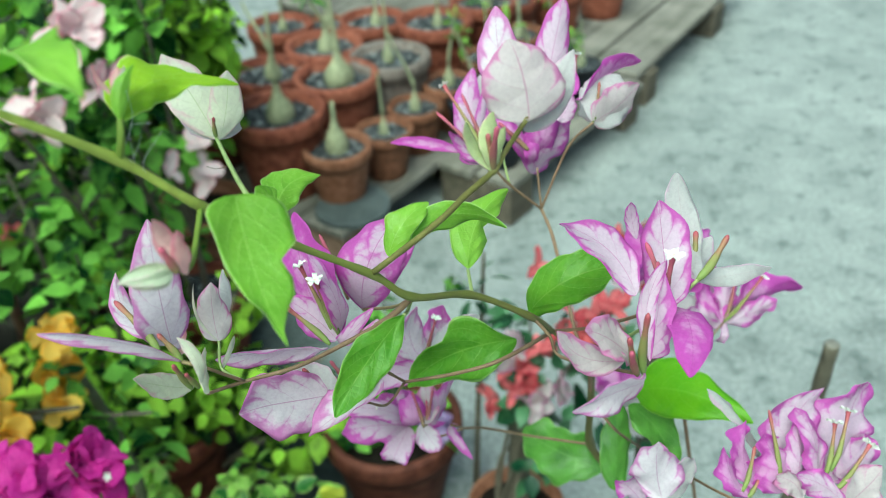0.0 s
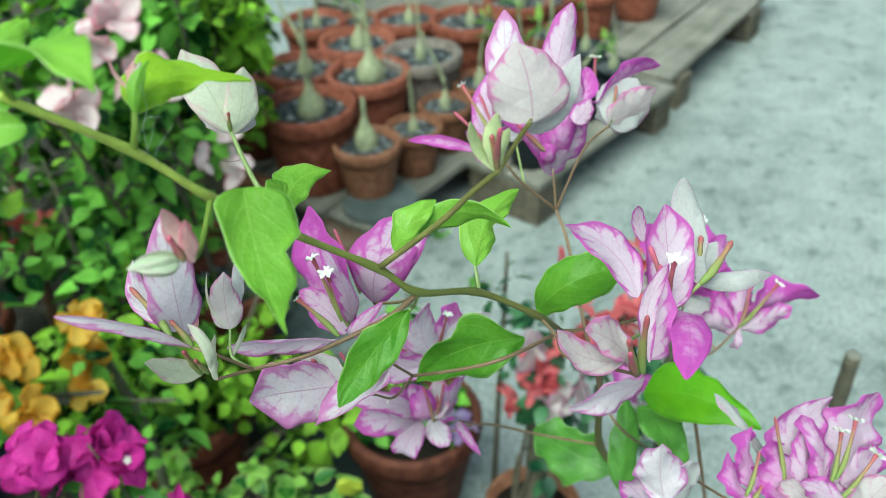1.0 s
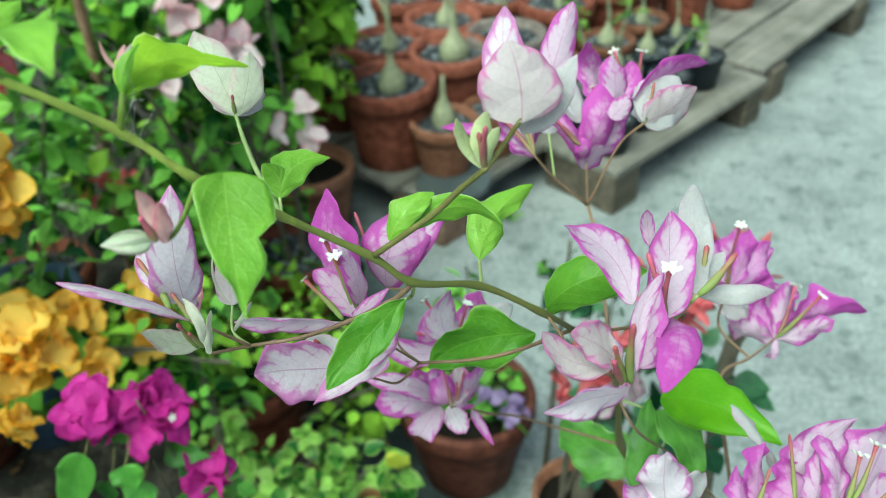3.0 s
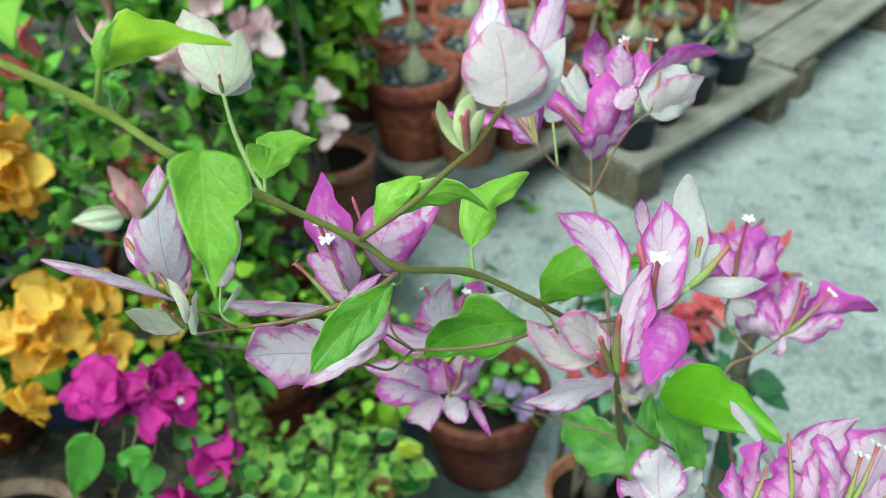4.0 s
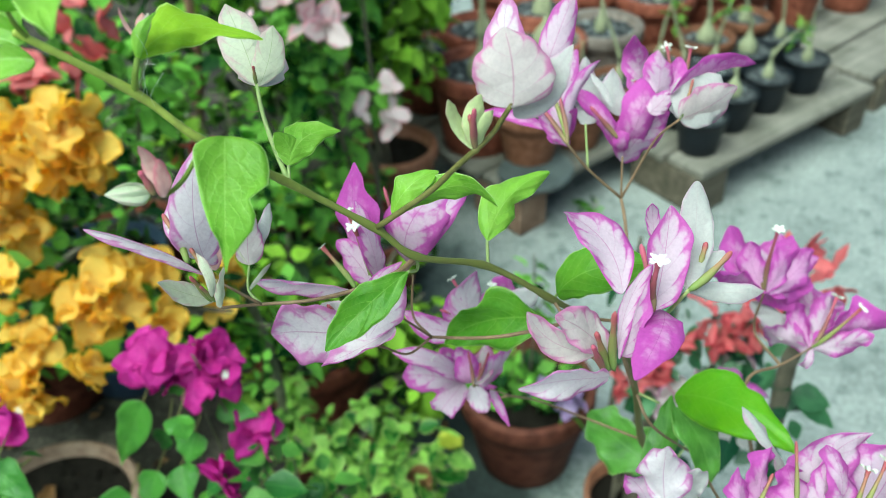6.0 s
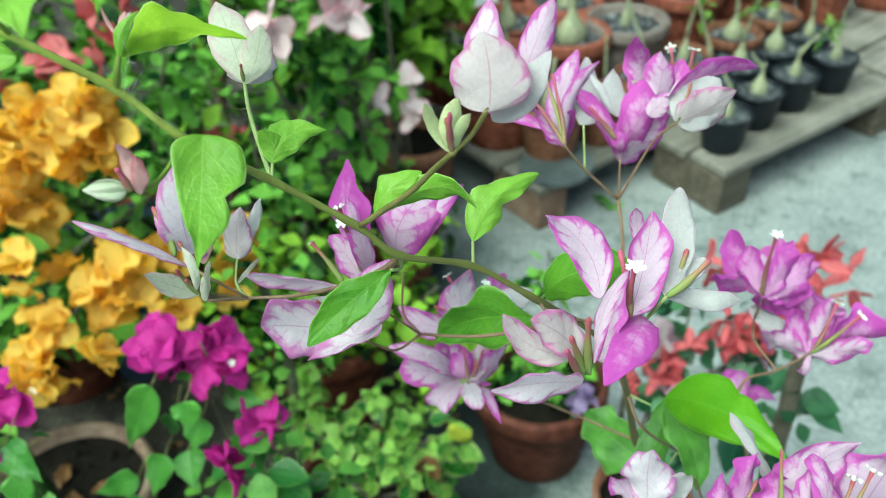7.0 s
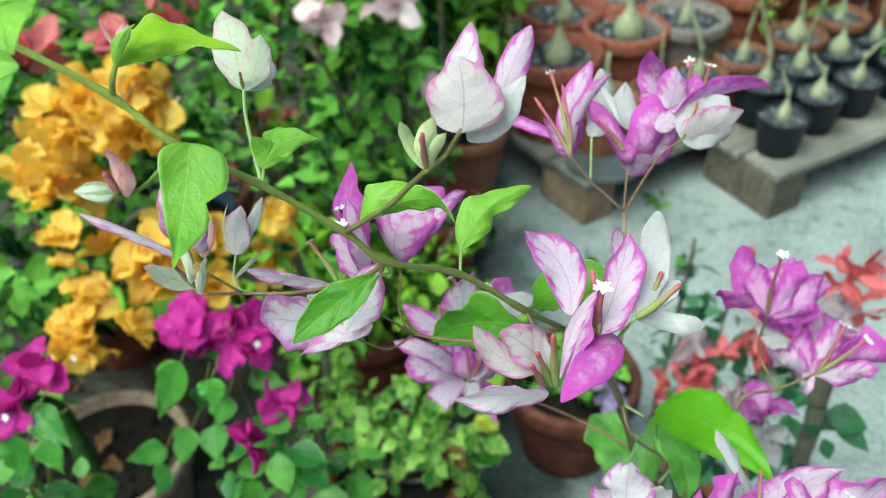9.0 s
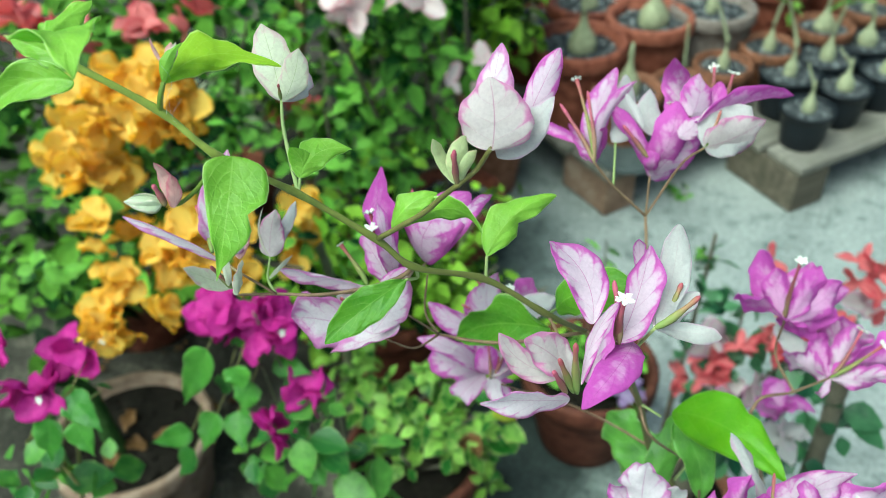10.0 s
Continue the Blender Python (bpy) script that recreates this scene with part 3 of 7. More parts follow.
def star_mesh(r):
    """The white limb of a bougainvillea flower: five folded, notched lobes round a throat."""
    verts, faces = [(0, 0, 0.0)], []
    n = 40
    for ring, rad in ((0, 0.28), (1, 0.62), (2, 1.0)):
        for i in range(n):
            a = 2 * math.pi * i / n
            lobe = abs(math.cos(2.5 * a))
            gap = (0.0, 0.38, 0.62)[ring] * (1 - lobe) ** 0.7
            notch = (0.0, 0.0, 0.20)[ring] * max(0.0, lobe - 0.90) / 0.10
            ragged = (0.0, 0.0, 0.07)[ring] * math.sin(23 * a)
            k = rad * (1.0 - gap - notch + ragged)
            z = (0.06, 0.20, 0.16)[ring] * (0.4 + lobe) + (0.0, 0.05, 0.14)[ring] * math.sin(7 * a)
            verts.append((r * k * math.cos(a), r * k * math.sin(a), r * z))
    for i in range(n):
        j = (i + 1) % n
        faces.append((0, 1 + i, 1 + j))
        for ring in (0, 1):
            o = 1 + ring * n
            faces.append((o + i, o + n + i, o + n + j, o + j))
    o = len(verts)
    verts += [(x, y, z - 0.06 * r) for x, y, z in verts]
    faces += [tuple(reversed([i + o for i in q])) for q in faces]
    return verts, faces


def flower(plant, base, tip, mat, r=0.0016, star=0.0, bud=True):
    """A slender flower tube; star: the radius of its open white limb; a closed one ends in a small bud."""
    b, t = np.array(base, float), np.array(tip, float)
    d = t - b
    side = np.cross(d, (0.3, 0.2, 0.9))
    side = side / np.linalg.norm(side) * np.linalg.norm(d) * 0.04
    if star or not bud:
        shape = [(0.0, 0.5), (0.1, 0.9), (0.36, 1.15), (0.60, 0.72), (0.8, 0.62), (1.0, 1.0)]
    else:
        shape = [(0.0, 0.5), (0.1, 0.9), (0.40, 1.15), (0.68, 0.64), (0.84, 0.80), (0.94, 0.74), (1.0, 0.25)]
    v, f = tube([b, b + d * 0.3 + side, b + d * 0.7 + side * 0.6, t], r * 1.18, r * 1.12, seg=7, per=6, rough=0.02, shape=shape)
    rows = (len(v) - 2) // 7
    uv = [(min(k // 7, rows - 1) / (rows - 1), 0.5) for k in range(len(v) - 2)] + [(0.0, 0.5), (1.0, 0.5)]
    fl = part("flower_tube", mesh_from("flower_tube", v, f, mat, uv), plant)
    if star:
        star *= 0.85
        sv, sf = star_mesh(star)
        q = Vector(d).to_track_quat("Z", "Y").to_matrix()
        sv = [np.array(q @ Vector(p)) + t for p in sv]
        part("flower_limb", mesh_from("flower_limb", sv, sf, STAR, smooth=False), fl, "small white star-shaped limb")
        ev, ef = lathe([(0.0, star * 0.10), (star * 0.10, star * 0.09), (star * 0.08, 0.0)], 8)
        ev = [np.array(q @ Vector(p)) + t for p in ev]
        part("flower_eye", mesh_from("flower_eye", ev, ef, STAR_EYE), fl, "yellow throat")
    return fl


# -- scattered foliage and blossom of the plants further off --
def leaf_template(kind):
    """A small folded blade of unit length: verts, faces, uvs."""
    wid = {"leaf": 0.36, "round": 0.45, "narrow": 0.16, "bract": 0.44}[kind]
    v, f, uv = [], [], []
    prof = [(0.0, 0.03), (0.15, 0.6), (0.36, 1.0), (0.6, 0.86), (0.82, 0.45), (1.0, 0.02)]
    for x, w in prof:
        for s in (-1, 0, 1):
            v.append((x, s * w * wid, (0.10 * abs(s) * w) - 0.18 * x * x + 0.06 * x))
            uv.append((x, (s + 1) / 2))
    for i in range(len(prof) - 1):
        for j in range(2):
            a = i * 3 + j
            f.append((a, a + 1, a + 4, a + 3))
    return np.array(v), f, uv


def rot_to(direction, up, roll):
    """A matrix whose x axis is direction and whose z axis leans to up."""
    x = Vector(direction).normalized()
    y = Vector(up).cross(x)
    if y.length < 1e-3:
        y = Vector((0, 1, 0)).cross(x)
    y.normalize()
    z = x.cross(y)
    return np.array(Matrix((x, y, z)).transposed()) @ np.array(Matrix.Rotation(roll, 3, "X"))


def scatter(clumps, size, kind, seed, droop=0.25, up=0.9, whorl=6):
    """Leaves over clumps of (x, y, z, radius, flatness, count), set in whorls round the ends of small shoots."""
    rnd = random.Random(seed)
    tv, tf, tuv = leaf_template(kind)
    verts, faces, uvs = [], [], []
    for cx, cy, cz, r, flat, count in clumps:
        for _ in range(max(1, round(count / whorl))):
            d = Vector((rnd.gauss(0, 1), rnd.gauss(0, 1), rnd.gauss(0, 1))).normalized()
            rad = r * rnd.uniform(0.25, 1.0) ** 0.5
            p = Vector((cx + d.x * rad, cy + d.y * rad, cz + d.z * rad * flat))
            axis = Vector((d.x * 0.5 + rnd.gauss(0, 0.35), d.y * 0.5 + rnd.gauss(0, 0.35), up + rnd.gauss(0, 0.3))).normalized()
            side = axis.orthogonal().normalized()
            big = size * rnd.uniform(0.65, 1.3)
            a0 = rnd.uniform(0, 6.28)
            for k in range(whorl if whorl == 1 else rnd.randint(whorl - 3, whorl + 2)):
                out = Matrix.Rotation(a0 + k * 2.4 + rnd.gauss(0, 0.25), 3, axis) @ side
                lift = 0.75 - 0.28 * k + rnd.gauss(0, 0.2)
                out = (out + axis * (lift - droop)).normalized()
                m = rot_to(out, axis + Vector((rnd.gauss(0, 0.25), rnd.gauss(0, 0.25), 0)), rnd.gauss(0, 0.3))
                s = big * (0.55 + 0.16 * min(k, 3)) * rnd.uniform(0.8, 1.15)
                q = np.array(p - axis * big * 0.16 * k + out * big * 0.12)
                o = len(verts)
                verts.extend((tv * s) @ m.T + q)
                faces.extend(tuple(i + o for i in w) for w in tf)
                uvs.extend(tuv)
    return verts, faces, uvs


BRACT_MESHES = {}


def bract_variants(mat):
    """Five bracts of unit length for one colour, each with its own curl."""
    if mat.name not in BRACT_MESHES:
        rnd = random.Random(len(BRACT_MESHES) + 7)
        out = []
        for k in range(5):
            w = rnd.uniform(0.46, 0.56) if mat == YELLOW else rnd.uniform(0.40, 0.50) if mat == HOT else rnd.uniform(0.20, 0.27) if mat == RED else rnd.uniform(0.35, 0.43)
            v, f, uv = blade((0, 0, 0), (1, 0, rnd.uniform(-0.1, 0.25)), (0.45, -w, 0.06), (0.45, w, 0.06), cup=rnd.uniform(0.1, 0.4), fold=rnd.uniform(0, 0.15), curl=rnd.uniform(-0.25, 0.2) if mat != YELLOW else rnd.uniform(0.1, 0.4), wave=0.16 if mat != YELLOW else 0.26, sharp=0.75 if mat == YELLOW else 1.0, seed=k + 50, nu=8, nv=6, thick=0.008)
            out.append(mesh_from("bract", v, f, mat, uv))
        BRACT_MESHES[mat.name] = out
    return BRACT_MESHES[mat.name]


def blossom(plant, mat, place, size, count, seed, spread=1.0, axis=(0, 0, 1), stars=0):
    """A head of papery bracts, three to a flower, turned outwards round its middle."""
    rnd = random.Random(seed)
    variants = bract_variants(mat)
    base_axis = Vector(axis).normalized()
    for k in range(count):
        d = (Vector((rnd.gauss(0, 1), rnd.gauss(0, 1), rnd.gauss(0, 1))).normalized() * spread + base_axis * 0.7).normalized()
        centre = Vector(place) + d * size * 0.5 * rnd.uniform(0.3, 1.0) * spread
        a0 = rnd.uniform(0, 6.28)
        side = d.orthogonal().normalized()
        for j in range(3):
            s = (Matrix.Rotation(a0 + j * 2.094, 3, d) @ side)
            out = (d * rnd.uniform(0.1, 0.65) + s * 0.9).normalized()
            m = rot_to(out, -s + d * 0.4, rnd.gauss(0, 0.2))
            ob = part("bract", rnd.choice(variants), plant)
            sc = size * rnd.uniform(0.8, 1.15)
            ob.matrix_local = Matrix.Translation(centre) @ Matrix(m.tolist()).to_4x4() @ Matrix.Diagonal((sc, sc, sc, 1))
        if k < stars:
            sv, sf = star_mesh(size * 0.16)
            q = d.to_track_quat("Z", "Y").to_matrix()
            sv = [np.array(q @ Vector(p)) + np.array(centre + d * size * 0.45) for p in sv]
            part("flower_limb", mesh_from("flower_limb", sv, sf, STAR, smooth=False), plant, "small white star-shaped limb")


def shrub(name, label, category, base, clumps, leaf_size, mat, seed, kind="leaf", r=0.008, stem_mat=None, droop=0.25):
    """A plant: a stem with limbs to its clumps, and its foliage."""
    plant = thing(name, (0, 0, 0), label, category)
    rnd = random.Random(seed)
    b = np.array(base, float)
    for i, (cx, cy, cz, cr, fl, cnt) in enumerate(clumps):
        c = np.array((cx, cy, cz))
        m = b + (c - b) * 0.5 + np.array((rnd.uniform(-.03, .03), rnd.uniform(-.03, .03), 0.03))
        v, f = tube([b, m, c, c + (c - m) * 0.3], r * rnd.uniform(0.7, 1.0), r * 0.3, seg=6, per=5)
        part("stem", mesh_from("stem", v, f, stem_mat or BARK), plant)
    v, f, uv = scatter(clumps, leaf_size, kind, seed, droop)
    part("foliage", mesh_from("foliage", v, f, mat, uv), plant, kind="stuff")
    return plant

# ---- ground ----
gv, gf = [], []
GN = 60
for i in range(GN + 1):
    for j in range(GN + 1):
        x, y = (i / GN - 0.5) * 2, (j / GN - 0.5) * 2
        x, y = math.copysign(abs(x) ** 3, x) * 300, math.copysign(abs(y) ** 3, y) * 300
        gv.append((x, y + 2.0, 0.0))
for i in range(GN):
    for j in range(GN):
        a = i * (GN + 1) + j
        gf.append((a, a + GN + 1, a + GN + 2, a + 1))
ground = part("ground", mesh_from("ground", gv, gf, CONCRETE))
tagged(ground, "light grey weathered concrete yard with darker stains", "ground", kind="structure")


# ---- unseen dark walls added round the yard to block low sky light ----
for name, x0, x1, y0, y1 in (("blocker_north", -6.0, 6.0, 9.0, 9.1), ("blocker_south", -6.0, 6.0, -4.1, -4.0), ("blocker_west", -5.1, -5.0, -4.0, 9.0), ("blocker_east", 5.0, 5.1, -4.0, 9.0)):
    wall = part(name, bm_mesh(name, box(x0, x1, y0, y1, 0.0, 1.8, 0.0), SKY_BLOCKER))
    tagged(wall, "unseen dark green wall added to block low sky light", "wall", kind="structure")


# ---- soil bed under the shrubs ----
bed_edge = [(-0.20, 0.90), (-0.24, 1.02), (-0.30, 1.14), (-0.37, 1.27), (-0.45, 1.42), (-0.52, 1.60), (-0.60, 1.80), (-0.74, 2.05), (-0.80, 2.5), (-0.98, 3.4), (-2.2, 4.3), (-4.2, 3.6), (-3.8, 1.2), (-1.9, 0.5), (-1.1, 0.35), (-0.55, 0.3), (-0.25, 0.6)]
bed_line = smooth_line([(x, y, 0.006) for x, y in bed_edge] + [(bed_edge[0][0], bed_edge[0][1], 0.006)], 5)[:-1]
bv = [(float(q[0]) + 0.012 * math.sin(i * 2.3), float(q[1]) + 0.012 * math.cos(i * 3.1), 0.006) for i, q in enumerate(bed_line)]
bn = len(bv)
bv += [(x, y, -0.01) for x, y, z in bv]
soil_bed = part("soil_bed", mesh_from("soil_bed", bv, [tuple(range(bn))] + [(i, i + bn, (i + 1) % bn + bn, (i + 1) % bn) for i in range(bn)], DAMP, smooth=False))
tagged(soil_bed, "dark damp earth under the potted shrubs", "soil", kind="structure")


# ---- wooden pallets ----
def plank_mesh(name, x0, x1, y0, y1, z0, z1, mat, seed, bevel=0.006):
    bm = box(x0, x1, y0, y1, z0, z1, bevel)
    rnd = random.Random(seed)
    ph = rnd.uniform(0, 6)
    for v in bm.verts:
        v.co.z += 0.002 * math.sin(v.co.x * 9 + ph) + rnd.uniform(-0.0008, 0.0008)
        v.co.y += rnd.uniform(-0.0012, 0.0012)
    return bm_mesh(name, bm, mat)


def pallet(corner, direction, length, planks, stringers, top, under, label, height=0.144):
    """Planks lie along direction from the corner; stringers run across under them. planks: (from, to) across, to the left."""
    p = thing("pallet", (corner[0], corner[1], 0.0), label, "pallet", "pallets of the pot stand", turn=math.atan2(direction[1], direction[0]))
    for i, (a, b) in enumerate(planks):
        me = plank_mesh("plank", -0.012 * (i % 2), length + 0.01 * ((i * 7) % 3), a, b, height - 0.024, height, top, i + 3)
        part("plank", me, p)
    wide = planks[-1][1]
    for i, (a, b, *across) in enumerate(stringers):
        c, d = across or (0.004, wide - 0.004)
        name = "brick" if across else "stringer"
        part(name, plank_mesh(name, a, b, c, d, 0.0, height - 0.0245, BRICK if across else under, i + 40, 0.009), p)
    return p


pallet((0.186, 2.140), (0.592, 0.806), 0.80, [(0.0, 0.125), (0.135, 0.258)], [(0.0, 0.12), (0.69, 0.79)], WOOD_GREY, WOOD_BROWN, "weathered grey wooden pallet holding small black pots")
pallet((0.668, 2.838), (0.53, 0.848), 1.15, [(0.02, 0.20), (0.215, 0.40), (0.415, 0.60), (0.615, 0.80)], [(0.06, 0.16), (0.78, 0.90)], WOOD_GREY, WOOD_BROWN, "weathered wooden pallet with wide bare planks")
pallet((-0.262, 1.915), (0.545, 0.838), 1.22, [(0.0, 0.15), (0.16, 0.31), (0.32, 0.46), (0.475, 0.62), (0.63, 0.78)], [(0.012, 0.115, 0.01, 0.20), (0.012, 0.115, 0.56, 0.77), (0.55, 0.65), (1.08, 1.19)], WOOD_GREY, WOOD_BROWN, "grey wooden pallet crowded with terracotta pots")
pallet((0.415, 2.985), (0.53, 0.848), 1.2, [(0.56, 0.72), (0.73, 0.89), (0.90, 1.06), (1.07, 1.22), (1.23, 1.38)], [(0.02, 0.12), (1.0, 1.1)], WOOD_GREY, WOOD_BROWN, "grey wooden pallet behind the others with terracotta pots")


slate = thing("stone_slab", (-0.245, 2.035, 0.1445), "flat dark grey stone slab on the pallet corner", "stone", turn=0.95)
v, f = lathe([(0.0, 0.0), (0.098, 0.0), (0.104, 0.006), (0.101, 0.016), (0.09, 0.019), (0.0, 0.020)], 22, 0.05, 4)
part("slab", mesh_from("slab", v, f, SLATE, smooth=False), slate)

# ---- pots ----
def pot_meshes(name, mat, ratio, base, rim_h, rim_out, wall, fill, fill_mat, pebbles, seed):
    """A pot of unit rim diameter: body and filling."""
    r, h = 0.5, ratio
    prof = [(0.0, 0.0), (base, 0.0), (base + 0.01, 0.008)]
    prof += [(base + (r - rim_out - base) * k / 5, 0.008 + (h - rim_h - 0.008) * k / 5) for k in range(1, 6)]
    prof += [(r - 0.006, h - rim_h + 0.006), (r, h - rim_h + 0.022), (r, h - 0.03), (r - 0.010, h - 0.008), (r - 0.028, h), (r - wall + 0.014, h - 0.004), (r - wall, h - 0.02), (r - wall - 0.01, h * (1 - fill) - 0.04), (0.0, h * (1 - fill) - 0.04)]
    v, f = lathe(prof, 44, 0.004, seed)
    body = mesh_from(name, v, f, mat)
    rnd = random.Random(seed)
    groups = [lathe([(r - wall - 0.002, h * (1 - fill) - 0.012), (0.3, h * (1 - fill)), (0.0, h * (1 - fill) + 0.012)], 24)]
    bm = bmesh.new()
    bmesh.ops.create_icosphere(bm, subdivisions=1, radius=1)
    iv, jf = [np.array(q.co) for q in bm.verts], [tuple(q.index for q in g.verts) for g in bm.faces]
    bm.free()
    for _ in range(pebbles):
        a, q = rnd.uniform(0, 6.28), (r - wall - 0.03) * math.sqrt(rnd.random())
        s = rnd.uniform(0.014, 0.03)
        sc = np.array((s * rnd.uniform(0.8, 1.3), s * rnd.uniform(0.8, 1.3), s * rnd.uniform(0.5, 0.9)))
        o = np.array((q * math.cos(a), q * math.sin(a), h * (1 - fill) + 0.01))
        groups.append(([p * sc + o for p in iv], jf))
    gv2, gf2 = join(groups)
    return body, mesh_from("gravel", gv2, gf2, fill_mat, smooth=False)


BIG = [pot_meshes("clay_body", CLAY, 0.90, 0.36, 0.17, 0.035, 0.085, 0.13, GRAVEL, 330, s) for s in (1, 2)]
SMALL = [pot_meshes("clay_body", CLAY_BROWN, 0.86, 0.33, 0.16, 0.035, 0.09, 0.12, GRAVEL, 240, s) for s in (5, 6)]
GREY = pot_meshes("clay_body", CLAY_GREY, 0.90, 0.36, 0.15, 0.03, 0.09, 0.12, GRAVEL, 330, 9)
BLACK = pot_meshes("plastic_body", BLACK_PLASTIC, 0.78, 0.36, 0.07, 0.02, 0.05, 0.10, GRAVEL, 200, 11)
NEAR = pot_meshes("clay_body", CLAY_SHADED, 0.80, 0.33, 0.17, 0.03, 0.07, 0.20, SOIL, 60, 13)
SHRUB_POT = pot_meshes("clay_body", CLAY_BROWN, 0.95, 0.34, 0.15, 0.03, 0.08, 0.15, SOIL, 60, 19)
RED_POT = pot_meshes("clay_body", CLAY_BROWN, 0.85, 0.36, 0.12, 0.02, 0.06, 0.22, SOIL, 60, 17)
BLUE_POT = pot_meshes("plastic_body", BLUE_PLASTIC, 1.15, 0.38, 0.07, 0.02, 0.05, 0.10, SOIL, 60, 21)
BOWL = pot_meshes("clay_body", CLAY_PALE, 0.62, 0.38, 0.14, 0.03, 0.06, 0.12, SOIL, 90, 15)


def flower_pot(meshes, x, y, dia, z, label, group, turn):
    p = thing("flower_pot", (x, y, z), label, "flower pot", group, turn=turn, size=dia)
    part("body", meshes[0], p)
    part("filling", meshes[1], p, "dark gravel mulch" if meshes[1].materials[0] == GRAVEL else "dark damp soil", kind="stuff")
    return p


CAUDEX_SHAPES = []
for k in range(4):
    rnd = random.Random(k + 60)
    fat = (0.175, 0.14, 0.115, 0.20)[k]
    prof = [(fat * 0.85, -0.03), (fat, 0.06), (fat * 0.98, 0.14), (fat * 0.78, 0.23), (fat * 0.42, 0.32), (fat * 0.24, 0.42), (fat * 0.18, 0.54), (fat * 0.16, 0.66), (0.0, 0.68)]
    v, f = lathe(prof, 20, 0.05, k)
    CAUDEX_SHAPES.append(mesh_from("caudex", v, f, CAUDEX))


def adenium(x, y, z, size, shape, height, lean, seed, leaves=0, bare=True):
    """A desert rose: a swollen foot and one or two bare shoots, some with a tuft of leaves."""
    rnd = random.Random(seed)
    p = thing("adenium", (x, y, z), "young desert rose with swollen grey-green stem in gravel", "succulent", "young desert roses", turn=rnd.uniform(0, 6), size=size)
    part("caudex", CAUDEX_SHAPES[shape], p)
    top = None
    for s in range(1 if bare else 2):
        dx, dy = lean * math.cos(seed + 2.4 * s), lean * math.sin(seed + 2.4 * s)
        pts = [(0, 0, 0.5), (dx * 0.3, dy * 0.3, 0.5 + height * 0.35), (dx * 0.8, dy * 0.8, 0.5 + height * 0.75), (dx, dy, 0.5 + height)]
        v, f = tube(pts, 0.036, 0.020, seg=8, per=4)
        part("shoot", mesh_from("shoot", v, f, CAUDEX), p)
        top = pts[-1]
    if leaves:
        v, f, uv = scatter([(top[0], top[1], top[2], 0.10, 0.7, leaves)], 0.30, "narrow", seed, droop=-0.5)
        part("foliage", mesh_from("foliage", v, f, FOLIAGE_PALE, uv), p, kind="stuff")
    return p


PALLET_Z = 0.144
big_pots = [(-0.445, 2.166, 0.266), (-0.316, 2.414, 0.253), (-0.521, 2.466, 0.247), (-0.383, 2.661, 0.25), (-0.038, 2.831, 0.255), (-0.25, 2.912, 0.231), (-0.567, 2.897, 0.226), (-0.659, 2.354, 0.22), (0.13, 3.029, 0.247)]
for i, (x, y, d) in enumerate(big_pots):
    flower_pot(BIG[i % 2], x, y, d, PALLET_Z, "round terracotta pot with thick rim, filled with gravel", "terracotta pots on the pallets", i * 1.7)
    adenium(x + 0.01, y, PALLET_Z + d * 0.775, d * (0.80, 0.86, 0.7, 0.7, 0.6, 0.6, 0.6, 0.6, 0.6)[i], (0, 3, 1, 0, 2, 1, 2, 1, 2)[i], (0.9, 1.1, 0.8, 0.6, 0.7, 0.7, 0.7, 0.7, 0.7)[i], (0.02, 0.05, 0.45, 0.3, 0.1, 0.2, 0.2, 0.1, 0.1)[i], 20 + i, leaves=(0, 0, 0, 14, 0, 12, 10, 0, 0)[i])
flower_pot(GREY, -0.168, 2.554, 0.249, PALLET_Z, "weathered grey clay pot filled with gravel", "terracotta pots on the pallets", 0.4)
adenium(-0.173, 2.554, PALLET_Z + 0.20, 0.15, 2, 0.9, 0.05, 51, leaves=0)
small_pots = [(-0.282, 2.099, 0.191), (-0.168, 2.227, 0.165), (-0.087, 2.372, 0.165), (0.01, 2.522, 0.171), (0.134, 2.7, 0.179), (0.242, 2.885, 0.179), (-0.431, 3.036, 0.173)]
for i, (x, y, d) in enumerate(small_pots):
    flower_pot(SMALL[i % 2], x, y, d, PALLET_Z, "small brown clay pot filled with gravel", "small clay pots on the pallets", i * 2.1)
    adenium(x, y, PALLET_Z + d * 0.745, d * (1.15, 0.75, 0.9, 0.9, 0.9, 0.9, 0.8)[i], (1, 2, 2, 2, 0, 2, 1)[i], (0.1, 1.0, 1.1, 1.0, 0.8, 0.9, 0.8)[i], (0.0, 0.05, 0.4, 0.2, 0.1, 0.2, 0.1)[i], 70 + i, leaves=(0, 0, 0, 16, 10, 0, 0)[i])
black_pots = [(0.159, 2.272, 0.142), (0.232, 2.427, 0.144), (0.324, 2.564, 0.142), (0.435, 2.715, 0.138), (0.087, 2.417, 0.168), (0.167, 2.553, 0.168), (0.259, 2.697, 0.163), (0.354, 2.846, 0.153)]
for i, (x, y, d) in enumerate(black_pots):
    flower_pot(BLACK, x, y, d, PALLET_Z, "small round black plastic nursery pot with gravel", "black nursery pots on the pallet", i * 1.1)
    adenium(x, y, PALLET_Z + d * 0.69, d * 0.95, (1, 0, 2, 2, 2, 1, 0, 2)[i], (0.5, 0.4, 0.7, 0.7, 0.9, 0.8, 0.7, 0.9)[i], (0.2, 0.3, 0.5, 0.15, 0.3, 0.2, 0.3, 0.2)[i], 90 + i, leaves=(0, 0, 12, 0, 14, 10, 0, 12)[i])
